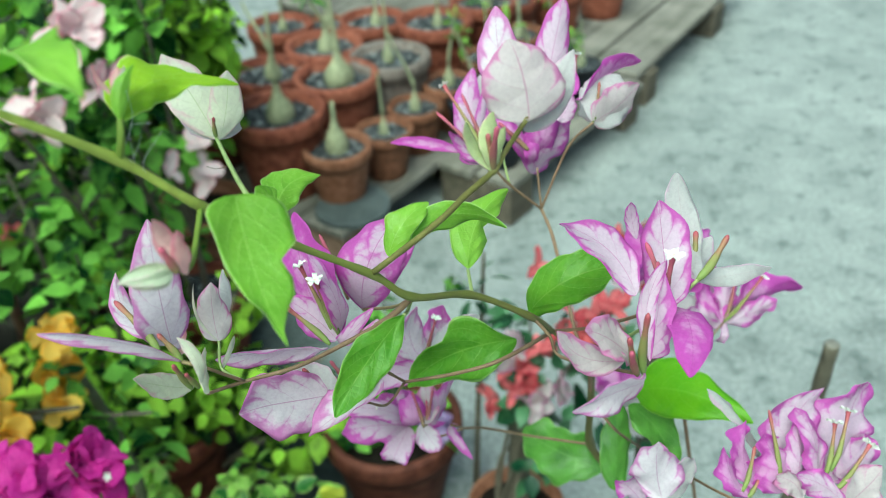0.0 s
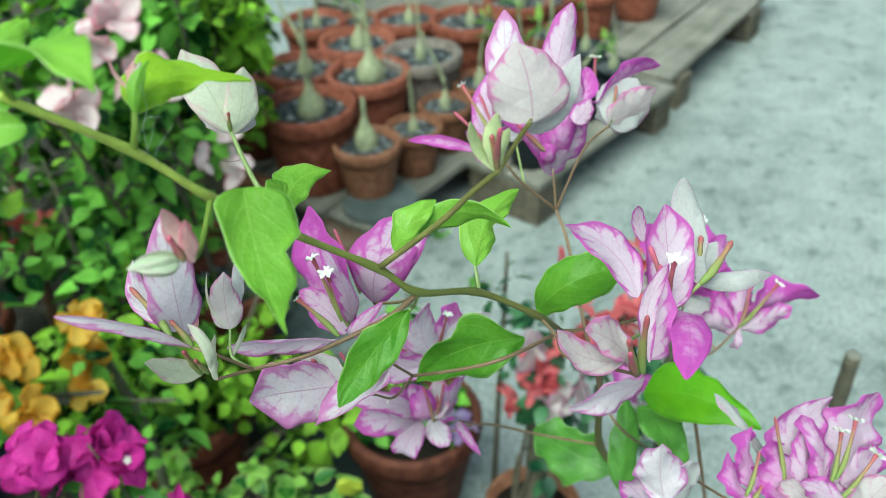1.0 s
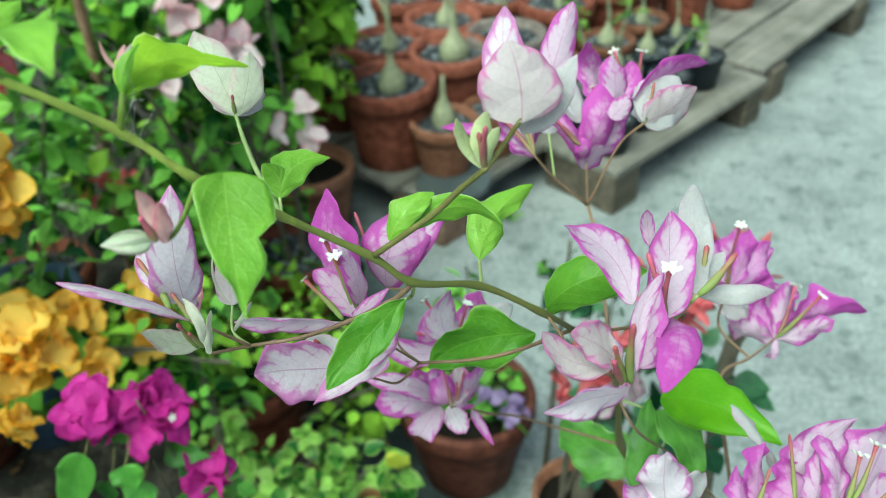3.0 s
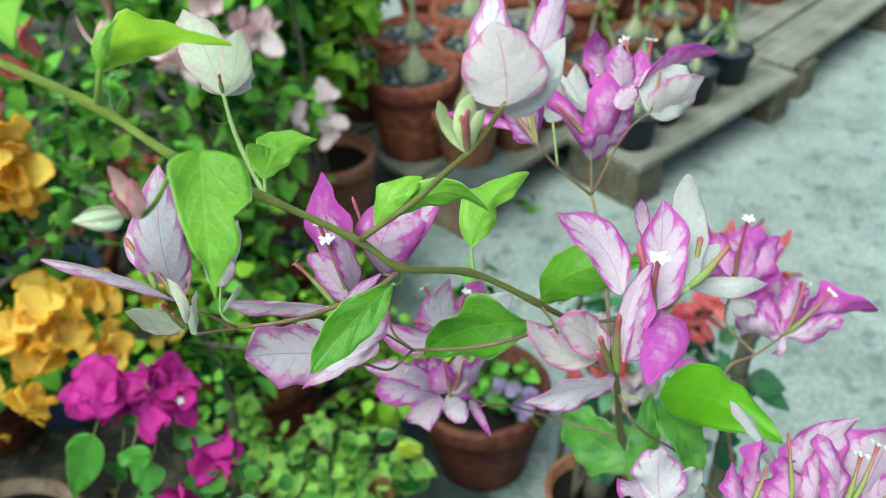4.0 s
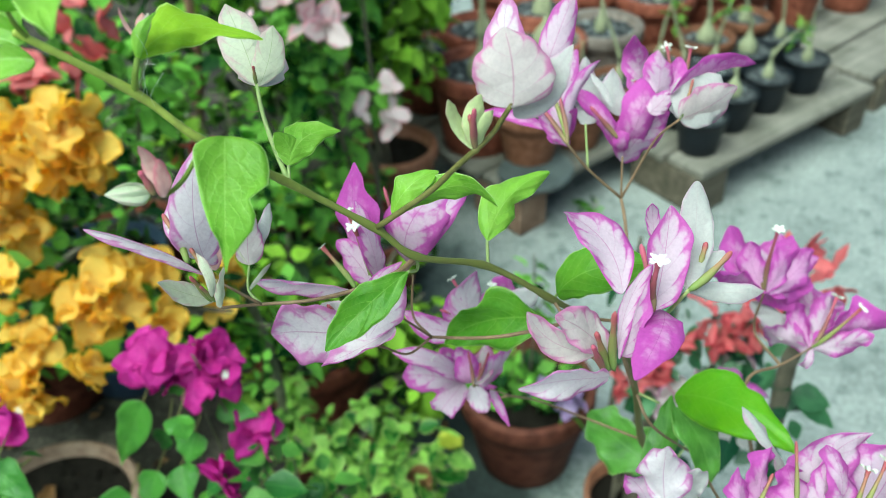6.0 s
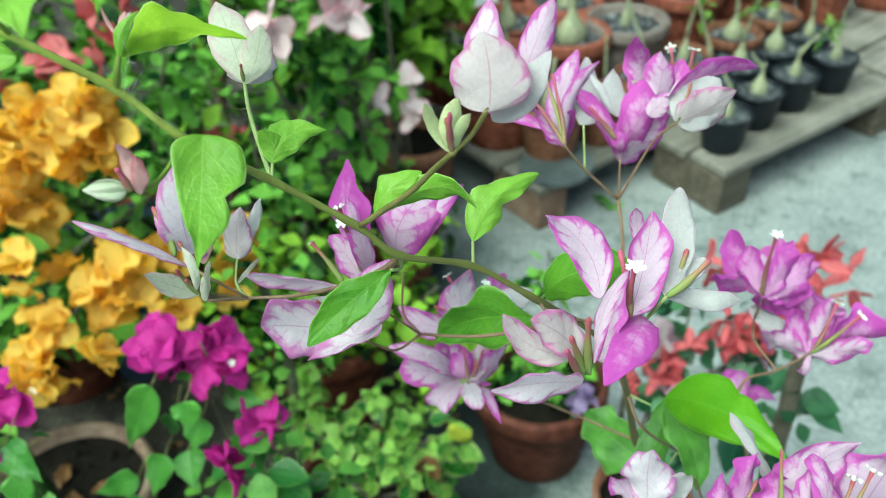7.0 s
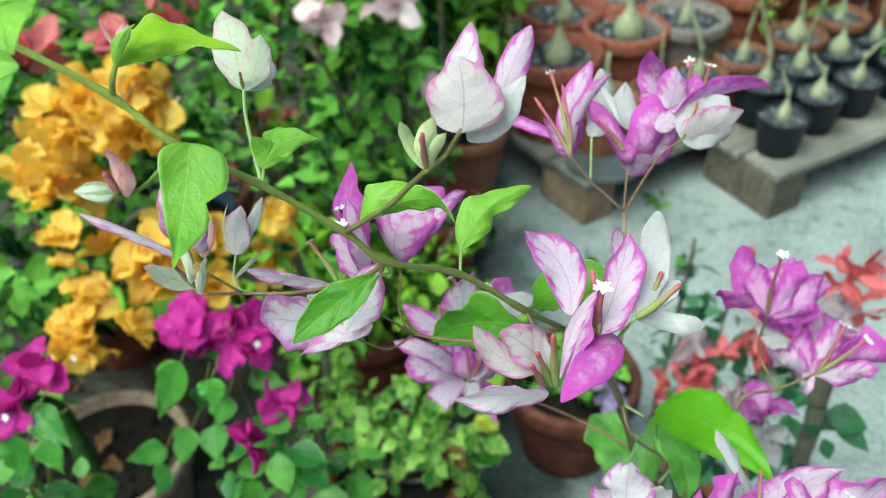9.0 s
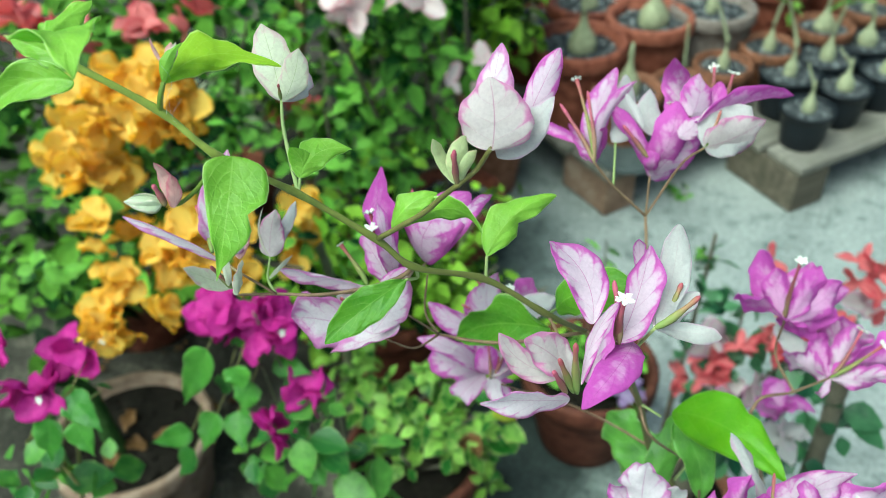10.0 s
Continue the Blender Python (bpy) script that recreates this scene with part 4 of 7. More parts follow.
for i, (x, y, d) in enumerate([(0.40, 3.23, 0.19), (0.60, 3.44, 0.20), (0.22, 3.12, 0.20)]):
    flower_pot(BIG[0], x, y, d * 1.05, PALLET_Z, "tall terracotta pot on the bare planks", "terracotta pots on the pallets", i)
    adenium(x, y, PALLET_Z + d * 0.80, d * 0.7, 2, 0.8, 0.1, 120 + i)

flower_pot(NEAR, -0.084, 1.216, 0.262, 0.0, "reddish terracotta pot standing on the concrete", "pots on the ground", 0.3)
flower_pot(BOWL, -0.80, 0.735, 0.30, 0.0, "shallow pale clay bowl with dark soil", "pots on the ground", 0.3)
flower_pot(RED_POT, 0.140, 1.07, 0.17, 0.0, "brown clay pot with the red bougainvillea", "pots on the ground", 1.3)
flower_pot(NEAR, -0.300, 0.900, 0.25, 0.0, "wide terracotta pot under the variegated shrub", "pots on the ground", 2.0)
for i, (x, y, d) in enumerate([(-0.52, 1.20, 0.25), (-0.55, 1.60, 0.24), (-0.70, 1.45, 0.26), (-1.12, 1.10, 0.27), (-1.10, 1.42, 0.26), (-0.62, 1.95, 0.24)]):
    flower_pot((BIG[0], BIG[1], SHRUB_POT)[i % 3], x, y, d, 0.004, "terracotta pot half hidden under a leafy shrub", "pots of the shrubs", i * 1.3)

flower_pot(BLUE_POT, -1.00, 1.22, 0.28, 0.004, "tall blue-grey plastic pot behind the yellow bush", "pots of the shrubs", 0.4)

# ---- plants round the branch ----

def heart_leaves(plant, rows, seed):
    """Hanging heart-shaped leaves on short stalks; rows of base, tip and half width."""
    rnd = random.Random(seed)
    for base, tip, half in rows:
        b, t = Vector(base), Vector(tip)
        face = Vector((0.12 + rnd.gauss(0, 0.2), -0.7, 0.7 + rnd.gauss(0, 0.2)))
        side = (t - b).cross(face).normalized() * half
        m = b.lerp(t, 0.4)
        leaf(plant, HEART_LEAF, b, t, m + side, m - side, fold=0.15, curl=-0.08, cup=0.05, teeth=0.01, lobe=0.03, quilt=0.05, wave=0.12, form=([0.62, 0.96, 1.04, 0.98, 0.84, 0.62, 0.36, 0.14, 0.01],) * 2)
        twig(plant, [b, b + Vector((0.0, 0.012, 0.008)), b + Vector((rnd.uniform(-0.01, 0.01), 0.03, 0.012))], 0.0007, 0.0009, STEM_OLIVE, "stalk", seg=6, per=3)


yellow = shrub("bougainvillea", "yellow-flowered bougainvillea bush with dark green leaves", "bougainvillea", (-1.12, 1.10, 0.2),
    [(-0.66, 0.74, 0.73, 0.14, 0.8, 80), (-0.60, 0.86, 0.72, 0.15, 0.8, 80), (-0.48, 0.84, 0.62, 0.11, 0.8, 60), (-0.44, 0.88, 0.57, 0.11, 0.8, 50)], 0.038, FOLIAGE_MID, 1)
yellow_heads = [(-0.546, 0.800, 0.935), (-0.558, 0.760, 0.905), (-0.540, 0.800, 0.888), (-0.547, 0.780, 0.860), (-0.608, 0.740, 0.900), (-0.615, 0.780, 0.908),
    (-0.585, 0.790, 0.920), (-0.625, 0.700, 0.800), (-0.621, 0.740, 0.785), (-0.577, 0.660, 0.780), (-0.571, 0.700, 0.730), (-0.509, 0.700, 0.730), (-0.470, 0.700, 0.720),
    (-0.540, 0.760, 0.720), (-0.490, 0.720, 0.745), (-0.448, 0.740, 0.695), (-0.496, 0.820, 0.714), (-0.472, 0.880, 0.650), (-0.444, 0.860, 0.615), (-0.544, 0.640, 0.718),
    (-0.546, 0.620, 0.682), (-0.482, 0.620, 0.702), (-0.541, 0.600, 0.673), (-0.625, 0.720, 0.850), (-0.430, 0.870, 0.720), (-0.660, 0.760, 0.880), (-0.675, 0.720, 0.830)]
for i, (x, y, z) in enumerate(yellow_heads):
    blossom(yellow, YELLOW, (x, y, z), 0.037 if i % 3 else 0.031, 3 if i > 6 else 4, 200 + i, 1.0, (0.3, -0.6, 0.65), stars=1 if i in (9, 22) else 0)

magenta = shrub("bougainvillea", "bougainvillea with hot magenta bracts and broad green leaves", "bougainvillea", (-0.20, 0.60, 0.0),
    [(-0.236, 0.561, 0.762, 0.06, 0.8, 10), (-0.251, 0.556, 0.697, 0.085, 0.7, 14), (-0.181, 0.566, 0.667, 0.07, 0.8, 14)], 0.046, LEAF_DEEP, 2, droop=0.6, r=0.0026, stem_mat=OLD_STEM)
for i, (x, y, z, n, st) in enumerate([(-0.307, 0.556, 0.832, 4, 0), (-0.286, 0.554, 0.849, 4, 1), (-0.264, 0.568, 0.842, 3, 0), (-0.25, 0.562, 0.822, 3, 1), (-0.22, 0.551, 0.764, 2, 0), (-0.232, 0.503, 0.742, 2, 0)]):
    blossom(magenta, HOT, (x, y, z), 0.030, n + 1, 300 + i, 1.0, (0.3, -0.6, 0.6), stars=st)

heart_leaves(magenta, [
    ((-0.306, 0.53, 0.807), (-0.351, 0.51, 0.716), 0.0177), ((-0.261, 0.52, 0.813), (-0.252, 0.51, 0.789), 0.0153),
    ((-0.257, 0.53, 0.781), (-0.263, 0.51, 0.752), 0.0159), ((-0.302, 0.54, 0.757), (-0.316, 0.54, 0.719), 0.0106),
    ((-0.308, 0.52, 0.718), (-0.314, 0.49, 0.685), 0.0165), ((-0.287, 0.53, 0.722), (-0.264, 0.5, 0.703), 0.0159),
    ((-0.344, 0.51, 0.68), (-0.395, 0.49, 0.654), 0.0130), ((-0.363, 0.52, 0.624), (-0.382, 0.5, 0.586), 0.0153),
    ((-0.229, 0.55, 0.752), (-0.202, 0.53, 0.718), 0.0189), ((-0.248, 0.56, 0.788), (-0.205, 0.56, 0.785), 0.0130),
    ((-0.226, 0.54, 0.667), (-0.177, 0.53, 0.704), 0.0130), ((-0.277, 0.54, 0.624), (-0.295, 0.52, 0.603), 0.0177),
    ((-0.207, 0.54, 0.654), (-0.19, 0.53, 0.646), 0.0148), ((-0.276, 0.55, 0.823), (-0.269, 0.55, 0.803), 0.0130)], 31)

magenta_low = shrub("bougainvillea", "small magenta bougainvillea with large heart-shaped leaves", "bougainvillea", (-0.44, 0.42, 0.62),
    [(-0.40, 0.40, 0.70, 0.06, 0.8, 9), (-0.376, 0.406, 0.792, 0.05, 0.8, 8), (-0.411, 0.386, 0.777, 0.06, 0.8, 9)], 0.044, LEAF_DEEP, 3, droop=0.6, r=0.0035, stem_mat=STEM_OLIVE)
v, f = tube([(-0.806, 0.702, 0.13), (-0.812, 0.70, 0.24), (-0.817, 0.696, 0.33), (-0.79, 0.63, 0.43), (-0.60, 0.50, 0.55), (-0.42, 0.41, 0.66)], 0.019, 0.006, seg=10, per=6, rough=0.08)
part("trunk", mesh_from("trunk", v, f, MOSS), magenta_low, "mossy dark green trunk")
for i, (x, y, z, st) in enumerate([(-0.403, 0.401, 0.889, 0), (-0.396, 0.396, 0.867, 0), (-0.366, 0.436, 0.869, 1), (-0.363, 0.402, 0.849, 1)]):
    blossom(magenta_low, HOT, (x, y, z), 0.030, 2, 320 + i, 0.7, (0.3, -0.6, 0.6), stars=st)
heart_leaves(magenta_low, [
    ((-0.342, 0.4, 0.859), (-0.303, 0.39, 0.84), 0.0140), ((-0.391, 0.4, 0.801), (-0.387, 0.38, 0.759), 0.0150),
    ((-0.333, 0.39, 0.839), (-0.313, 0.38, 0.811), 0.0125)], 32)

coral = shrub("bougainvillea", "salmon-pink bougainvillea bush behind the yellow one", "bougainvillea", (-1.00, 1.22, 0.29),
    [(-1.02, 1.0, 0.70, 0.18, 0.8, 110), (-0.88, 1.14, 0.68, 0.18, 0.8, 110), (-0.80, 1.24, 0.72, 0.12, 0.8, 30)], 0.05, FOLIAGE_MID, 4)
for i, (x, y, z, n) in enumerate([(-1.02, 0.975, 0.83, 5), (-0.97, 1.03, 0.80, 4), (-0.896, 1.103, 0.785, 3), (-0.836, 1.171, 0.795, 3), (-0.831, 1.192, 0.867, 3), (-0.86, 1.12, 0.70, 2), (-0.93, 1.04, 0.72, 3)]):
    blossom(coral, CORAL, (x, y, z), 0.048, n, 340 + i, 1.0, (0.25, -0.5, 0.6))

rose = shrub("bougainvillea", "pale pink bougainvillea with loose leafy shoots", "bougainvillea", (-0.55, 1.60, 0.0),
    [(-0.58, 1.47, 0.73, 0.14, 0.8, 60), (-0.54, 1.56, 0.58, 0.12, 0.8, 40), (-0.66, 1.38, 0.66, 0.18, 0.8, 40), (-0.50, 1.56, 0.84, 0.10, 0.8, 40)], 0.058, FOLIAGE_MID, 5)
for i, (x, y, z, n) in enumerate([(-0.54, 1.387, 0.905, 4), (-0.506, 1.392, 0.800, 5), (-0.555, 1.36, 0.885, 3), (-0.60, 1.33, 0.79, 4), (-0.45, 1.552, 0.604, 2), (-0.438, 1.532, 0.54, 2), (-0.45, 1.52, 0.565, 2), (-0.487, 1.435, 0.612, 2)]):
    blossom(rose, ROSE, (x, y, z), 0.054 if i < 4 else 0.038, max(1, n - 1), 360 + i, 0.9, (0.2, -0.6, 0.5))

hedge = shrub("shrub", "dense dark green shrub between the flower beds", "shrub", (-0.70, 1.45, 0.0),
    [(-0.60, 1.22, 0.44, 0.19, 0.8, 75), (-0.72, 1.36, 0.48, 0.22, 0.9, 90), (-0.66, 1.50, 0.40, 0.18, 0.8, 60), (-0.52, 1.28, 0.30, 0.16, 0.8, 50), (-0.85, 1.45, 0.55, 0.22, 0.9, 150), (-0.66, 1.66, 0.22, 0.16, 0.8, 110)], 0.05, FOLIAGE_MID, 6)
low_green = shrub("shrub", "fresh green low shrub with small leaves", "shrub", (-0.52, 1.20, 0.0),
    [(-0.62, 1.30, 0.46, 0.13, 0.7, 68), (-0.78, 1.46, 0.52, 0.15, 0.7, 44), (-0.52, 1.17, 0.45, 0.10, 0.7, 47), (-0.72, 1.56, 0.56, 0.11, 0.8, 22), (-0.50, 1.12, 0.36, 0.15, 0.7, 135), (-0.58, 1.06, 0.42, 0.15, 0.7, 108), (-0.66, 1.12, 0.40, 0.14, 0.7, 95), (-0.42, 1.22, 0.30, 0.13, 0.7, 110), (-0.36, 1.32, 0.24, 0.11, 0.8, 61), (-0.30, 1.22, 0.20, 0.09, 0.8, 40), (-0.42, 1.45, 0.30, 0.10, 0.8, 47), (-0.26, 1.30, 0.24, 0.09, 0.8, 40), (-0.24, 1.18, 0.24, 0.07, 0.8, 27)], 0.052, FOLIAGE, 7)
tall_green = shrub("shrub", "tall leafy shrub with light green foliage", "shrub", (-0.62, 1.95, 0.0),
    [(-0.66, 1.70, 0.80, 0.12, 0.9, 80), (-0.57, 1.66, 0.90, 0.07, 0.9, 34), (-0.70, 1.75, 0.72, 0.16, 0.9, 120), (-0.74, 1.70, 0.80, 0.20, 0.9, 120), (-1.08, 1.72, 0.7, 0.24, 0.9, 150)], 0.06, FOLIAGE_MID, 8)
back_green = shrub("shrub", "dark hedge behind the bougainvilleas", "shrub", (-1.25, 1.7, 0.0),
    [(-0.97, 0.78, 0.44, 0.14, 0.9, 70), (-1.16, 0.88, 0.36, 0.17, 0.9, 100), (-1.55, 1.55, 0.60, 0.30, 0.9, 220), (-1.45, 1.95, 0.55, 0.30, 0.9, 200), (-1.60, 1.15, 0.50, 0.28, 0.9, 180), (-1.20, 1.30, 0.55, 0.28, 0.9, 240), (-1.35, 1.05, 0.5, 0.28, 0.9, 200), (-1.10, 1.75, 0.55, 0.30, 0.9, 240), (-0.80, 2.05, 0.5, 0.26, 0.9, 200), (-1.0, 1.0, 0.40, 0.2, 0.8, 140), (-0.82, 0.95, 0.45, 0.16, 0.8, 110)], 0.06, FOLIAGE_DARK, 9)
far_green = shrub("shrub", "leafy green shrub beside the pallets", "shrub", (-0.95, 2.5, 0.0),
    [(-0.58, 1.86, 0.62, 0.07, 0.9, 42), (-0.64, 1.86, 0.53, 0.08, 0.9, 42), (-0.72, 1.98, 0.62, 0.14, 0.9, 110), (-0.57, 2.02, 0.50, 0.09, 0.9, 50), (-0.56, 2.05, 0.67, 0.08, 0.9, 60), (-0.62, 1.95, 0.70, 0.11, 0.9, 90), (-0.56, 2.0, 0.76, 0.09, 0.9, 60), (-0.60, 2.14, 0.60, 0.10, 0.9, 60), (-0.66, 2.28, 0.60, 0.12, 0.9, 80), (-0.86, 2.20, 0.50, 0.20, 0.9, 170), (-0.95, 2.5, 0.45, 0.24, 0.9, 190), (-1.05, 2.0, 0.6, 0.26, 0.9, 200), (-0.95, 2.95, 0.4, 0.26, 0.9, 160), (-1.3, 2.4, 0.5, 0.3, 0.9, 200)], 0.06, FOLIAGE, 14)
v, f = tube([(-1.00, 1.62, 0.0), (-0.965, 1.60, 0.40), (-0.925, 1.60, 0.60), (-0.90, 1.58, 0.85), (-0.91, 1.57, 1.05)], 0.013, 0.009, seg=10, per=6, rough=0.12)
part("trunk", mesh_from("trunk", v, f, TRUNK), tall_green, "reddish brown bare trunk")
cream_leaved = shrub("shrub", "low shrub with narrow cream-white leaves", "shrub", (-1.02, 1.42, 0.0),
    [(-0.98, 1.36, 0.53, 0.07, 0.8, 34), (-0.90, 1.42, 0.55, 0.06, 0.8, 18), (-1.05, 1.32, 0.52, 0.06, 0.8, 18)], 0.052, CREAM_LEAF, 15, kind="narrow", r=0.005)
for i, (x, y, z) in enumerate([(-0.835, 1.39, 0.525), (-0.80, 1.42, 0.50), (-0.85, 1.36, 0.49)]):
    blossom(hedge, RED, (x, y, z), 0.026, 2, 600 + i, 0.8, (0.2, -0.6, 0.5))
bare_stem = thing("woody_stem", (0, 0, 0), "bare grey-olive woody stem among the low shrubs", "plant")
v, f = tube([(-0.440, 0.93, 0.0), (-0.438, 0.93, 0.20), (-0.433, 0.93, 0.38), (-0.438, 0.93, 0.48), (-0.450, 0.93, 0.56), (-0.465, 0.92, 0.66)], 0.0095, 0.007, seg=10, per=6, rough=0.08)
part("stem", mesh_from("stem", v, f, OLD_STEM), bare_stem)
variegated = shrub("shrub", "small variegated shrub with cream-edged leaves in a pot", "shrub", (-0.300, 0.900, 0.15),
    [(-0.38, 0.885, 0.315, 0.085, 0.7, 70), (-0.29, 0.93, 0.315, 0.09, 0.6, 72), (-0.235, 0.915, 0.275, 0.07, 0.8, 51), (-0.42, 0.97, 0.31, 0.09, 0.6, 60), (-0.33, 0.86, 0.26, 0.09, 0.6, 34), (-0.205, 0.93, 0.30, 0.065, 0.8, 46), (-0.165, 0.935, 0.265, 0.05, 0.9, 30), (-0.18, 0.925, 0.21, 0.05, 0.9, 24)], 0.038, FOLIAGE_PALE, 10, kind="leaf", r=0.005)

red = shrub("bougainvillea", "red-flowered bougainvillea with greyish leaves in a pot", "bougainvillea", (0.105, 1.06, 0.115),
    [(0.14, 1.06, 0.42, 0.08, 0.9, 26), (0.22, 1.08, 0.46, 0.09, 0.8, 34), (0.28, 1.12, 0.52, 0.08, 0.8, 30), (0.16, 1.12, 0.50, 0.07, 0.8, 16), (0.17, 1.05, 0.34, 0.08, 0.9, 34)], 0.045, FOLIAGE_GREY, 11, r=0.0042)
v, f = tube([(0.142, 1.07, 0.12), (0.146, 1.085, 0.28), (0.147, 1.10, 0.42), (0.147, 1.10, 0.488)], 0.020, 0.0165, seg=14, per=5, rough=0.06)
part("trunk", mesh_from("trunk", v, f, BARK), red, "thick grey-brown trunk sawn off")
for i, (x, y, z, n) in enumerate([(0.167, 1.182, 0.575, 2), (0.134, 1.047, 0.485, 4), (0.14, 1.04, 0.45, 3), (0.261, 1.085, 0.55, 3), (0.235, 1.07, 0.535, 4), (0.297, 1.183, 0.611, 2), (0.301, 1.132, 0.639, 2), (0.33, 1.13, 0.60, 2), (0.20, 1.07, 0.57, 3), (0.317, 1.20, 0.615, 3), (0.36, 1.10, 0.655, 2), (0.115, 1.07, 0.41, 3), (0.27, 1.06, 0.58, 3), (0.17, 1.06, 0.50, 3)]):
    blossom(red, RED, (x, y, z), 0.036, n, 380 + i, 1.0, (0.1, -0.5, 0.6))
for i, (x, y, z) in enumerate([(0.16, 1.03, 0.43), (0.19, 1.04, 0.45), (0.25, 1.08, 0.50), (0.12, 1.06, 0.52), (0.31, 1.15, 0.57)]):
    blossom(red, PALE, (x, y, z), 0.035, 2, 395 + i, 0.9, (0.1, -0.5, 0.6))

violet = shrub("bedding_plant", "small plant with pale violet flowers in a terracotta pot", "flower", (-0.084, 1.216, 0.155),
    [(-0.06, 1.23, 0.22, 0.09, 0.7, 60), (-0.02, 1.20, 0.25, 0.06, 0.8, 40), (-0.11, 1.20, 0.235, 0.08, 0.6, 56), (-0.075, 1.20, 0.49, 0.03, 1.2, 18), (-0.06, 1.205, 0.42, 0.035, 1.2, 18)], 0.035, FOLIAGE_MID, 12, r=0.003)
for i, (x, y, z) in enumerate([(0.0, 1.11, 0.295), (0.012, 1.12, 0.27), (-0.03, 1.13, 0.285)]):
    blossom(violet, VIOLET, (x, y, z), 0.03, 2, 410 + i, 0.8, (0.1, -0.5, 0.6))
spike = thing("seedling", (0, 0, 0), "slender seedling with a few drooping leaves", "plant")
v, f = tube([(0.07, 1.22, 0.0), (0.078, 1.225, 0.25), (0.085, 1.22, 0.42), (0.090, 1.21, 0.585)], 0.0065, 0.003, seg=8, per=6)
part("stem", mesh_from("stem", v, f, BARK), spike)
v, f, uv = scatter([(0.09, 1.21, 0.55, 0.035, 1.2, 14), (0.088, 1.22, 0.46, 0.04, 1.2, 12), (0.085, 1.22, 0.36, 0.04, 1.2, 12)], 0.045, "narrow", 13, droop=0.6)
part("foliage", mesh_from("foliage", v, f, FOLIAGE_GREY, uv), spike, kind="stuff")


for x, y, k in ((-0.09, 2.10, 0), (0.02, 1.86, 1)):
    weed = thing("weed", (x, y, 0.0), "tiny green weed sprouting from the concrete", "plant", "weeds in the concrete", turn=k * 2.0)
    v, f, uv = scatter([(0.0, 0.0, 0.03, 0.03, 0.6, 12)], 0.035, "leaf", 500 + k, droop=0.2)
    part("foliage", mesh_from("foliage", v, f, FOLIAGE_MID, uv), weed, kind="stuff")
    v, f = tube([(0, 0, 0), (0.004, 0.002, 0.02), (0.0, 0.004, 0.045)], 0.002, 0.001, seg=6, per=3)
    part("stem", mesh_from("stem", v, f, STEM_OLIVE), weed)

# ---- litter on the soil ----
litter_rnd = random.Random(77)
litter = []
for k in range(46):
    x, y = litter_rnd.uniform(-1.25, -0.15), litter_rnd.uniform(0.45, 1.55)
    litter.append((x, y, 0.016, 0.06, 0.06, 7))
v, f, uv = scatter(litter, 0.035, "leaf", 78, droop=0.0, up=2.5, whorl=1)
dry_litter = part("leaf_litter", mesh_from("leaf_litter", [(p[0], p[1], max(p[2], 0.009)) for p in v], f, DRY_LEAF, uv))
tagged(dry_litter, "dry brown fallen leaves on the dark soil", "leaf litter", kind="stuff")
for i, (x, y) in enumerate([(-0.78, 0.72), (-0.83, 0.76), (-0.74, 0.76), (-0.80, 0.68)]):
    dl = thing("dry_leaf", (x, y, 0.167), "curled dry brown leaf on the soil of a bowl", "leaf", "dry leaves in the bowl", turn=i * 1.9)
    v, f, uv = blade((-0.025, 0, 0), (0.025, 0, 0.004), (0, -0.014, 0.006), (0, 0.014, 0.006), cup=0.4, wave=0.3, seed=i + 900)
    part("blade", mesh_from("blade", v, f, DRY_LEAF, uv), dl)
v, f, uv = blade((-0.026, 0.975, 0.270), (-0.024, 0.970, 0.315), (-0.046, 0.968, 0.292), (-0.004, 0.968, 0.292), cup=0.3, wave=0.2, seed=950)
v = [(p[0] - 0.125, p[1] - 0.027, p[2] + 0.033) for p in v]
part("leaf", mesh_from("leaf", v, f, YELLOW_LEAF, uv), variegated, "single bright yellow old leaf")
v, f, uv = blade((-0.186, 0.903, 0.308), (-0.181, 0.899, 0.243), (-0.209, 0.897, 0.280), (-0.163, 0.897, 0.274), cup=0.4, wave=0.3, seed=951)
part("leaf", mesh_from("leaf", v, f, DRY_LEAF, uv), variegated, "withered brown leaf")

# ---- the bougainvillea branch in front ----
branch = thing("bougainvillea", (0, 0, 0), "variegated bougainvillea branch with white and magenta-edged bracts", "bougainvillea")
behind = thing("bougainvillea", (0, 0, 0), "bougainvillea with magenta and white bracts behind the branch", "bougainvillea")


def stem_material():
    """Young green wood that turns olive brown towards its older end."""
    m, n, l, b = material("green_to_olive_stem", 0.5, spec=0.4)
    c = n.new("ShaderNodeTexCoord")
    sp = n.new("ShaderNodeSeparateXYZ")
    l.new(c.outputs["Object"], sp.inputs[0])
    t = noise_tex(n, l, 180.0, 3)
    f = math_node(n, l, "ADD", math_node(n, l, "MULTIPLY", sp.outputs[0], 5.0), math_node(n, l, "MULTIPLY", t.outputs[0], 0.45))
    r = ramp(n, [(0.05, (0.43, 0.51, 0.09)), (0.35, (0.165, 0.19, 0.037)), (0.85, (0.125, 0.115, 0.036))])
    l.new(f, r.inputs[0])
    l.new(r.outputs[0], b.inputs["Base Color"])
    bump(n, l, t.outputs[0], 0.3, 0.0006, b)
    return m


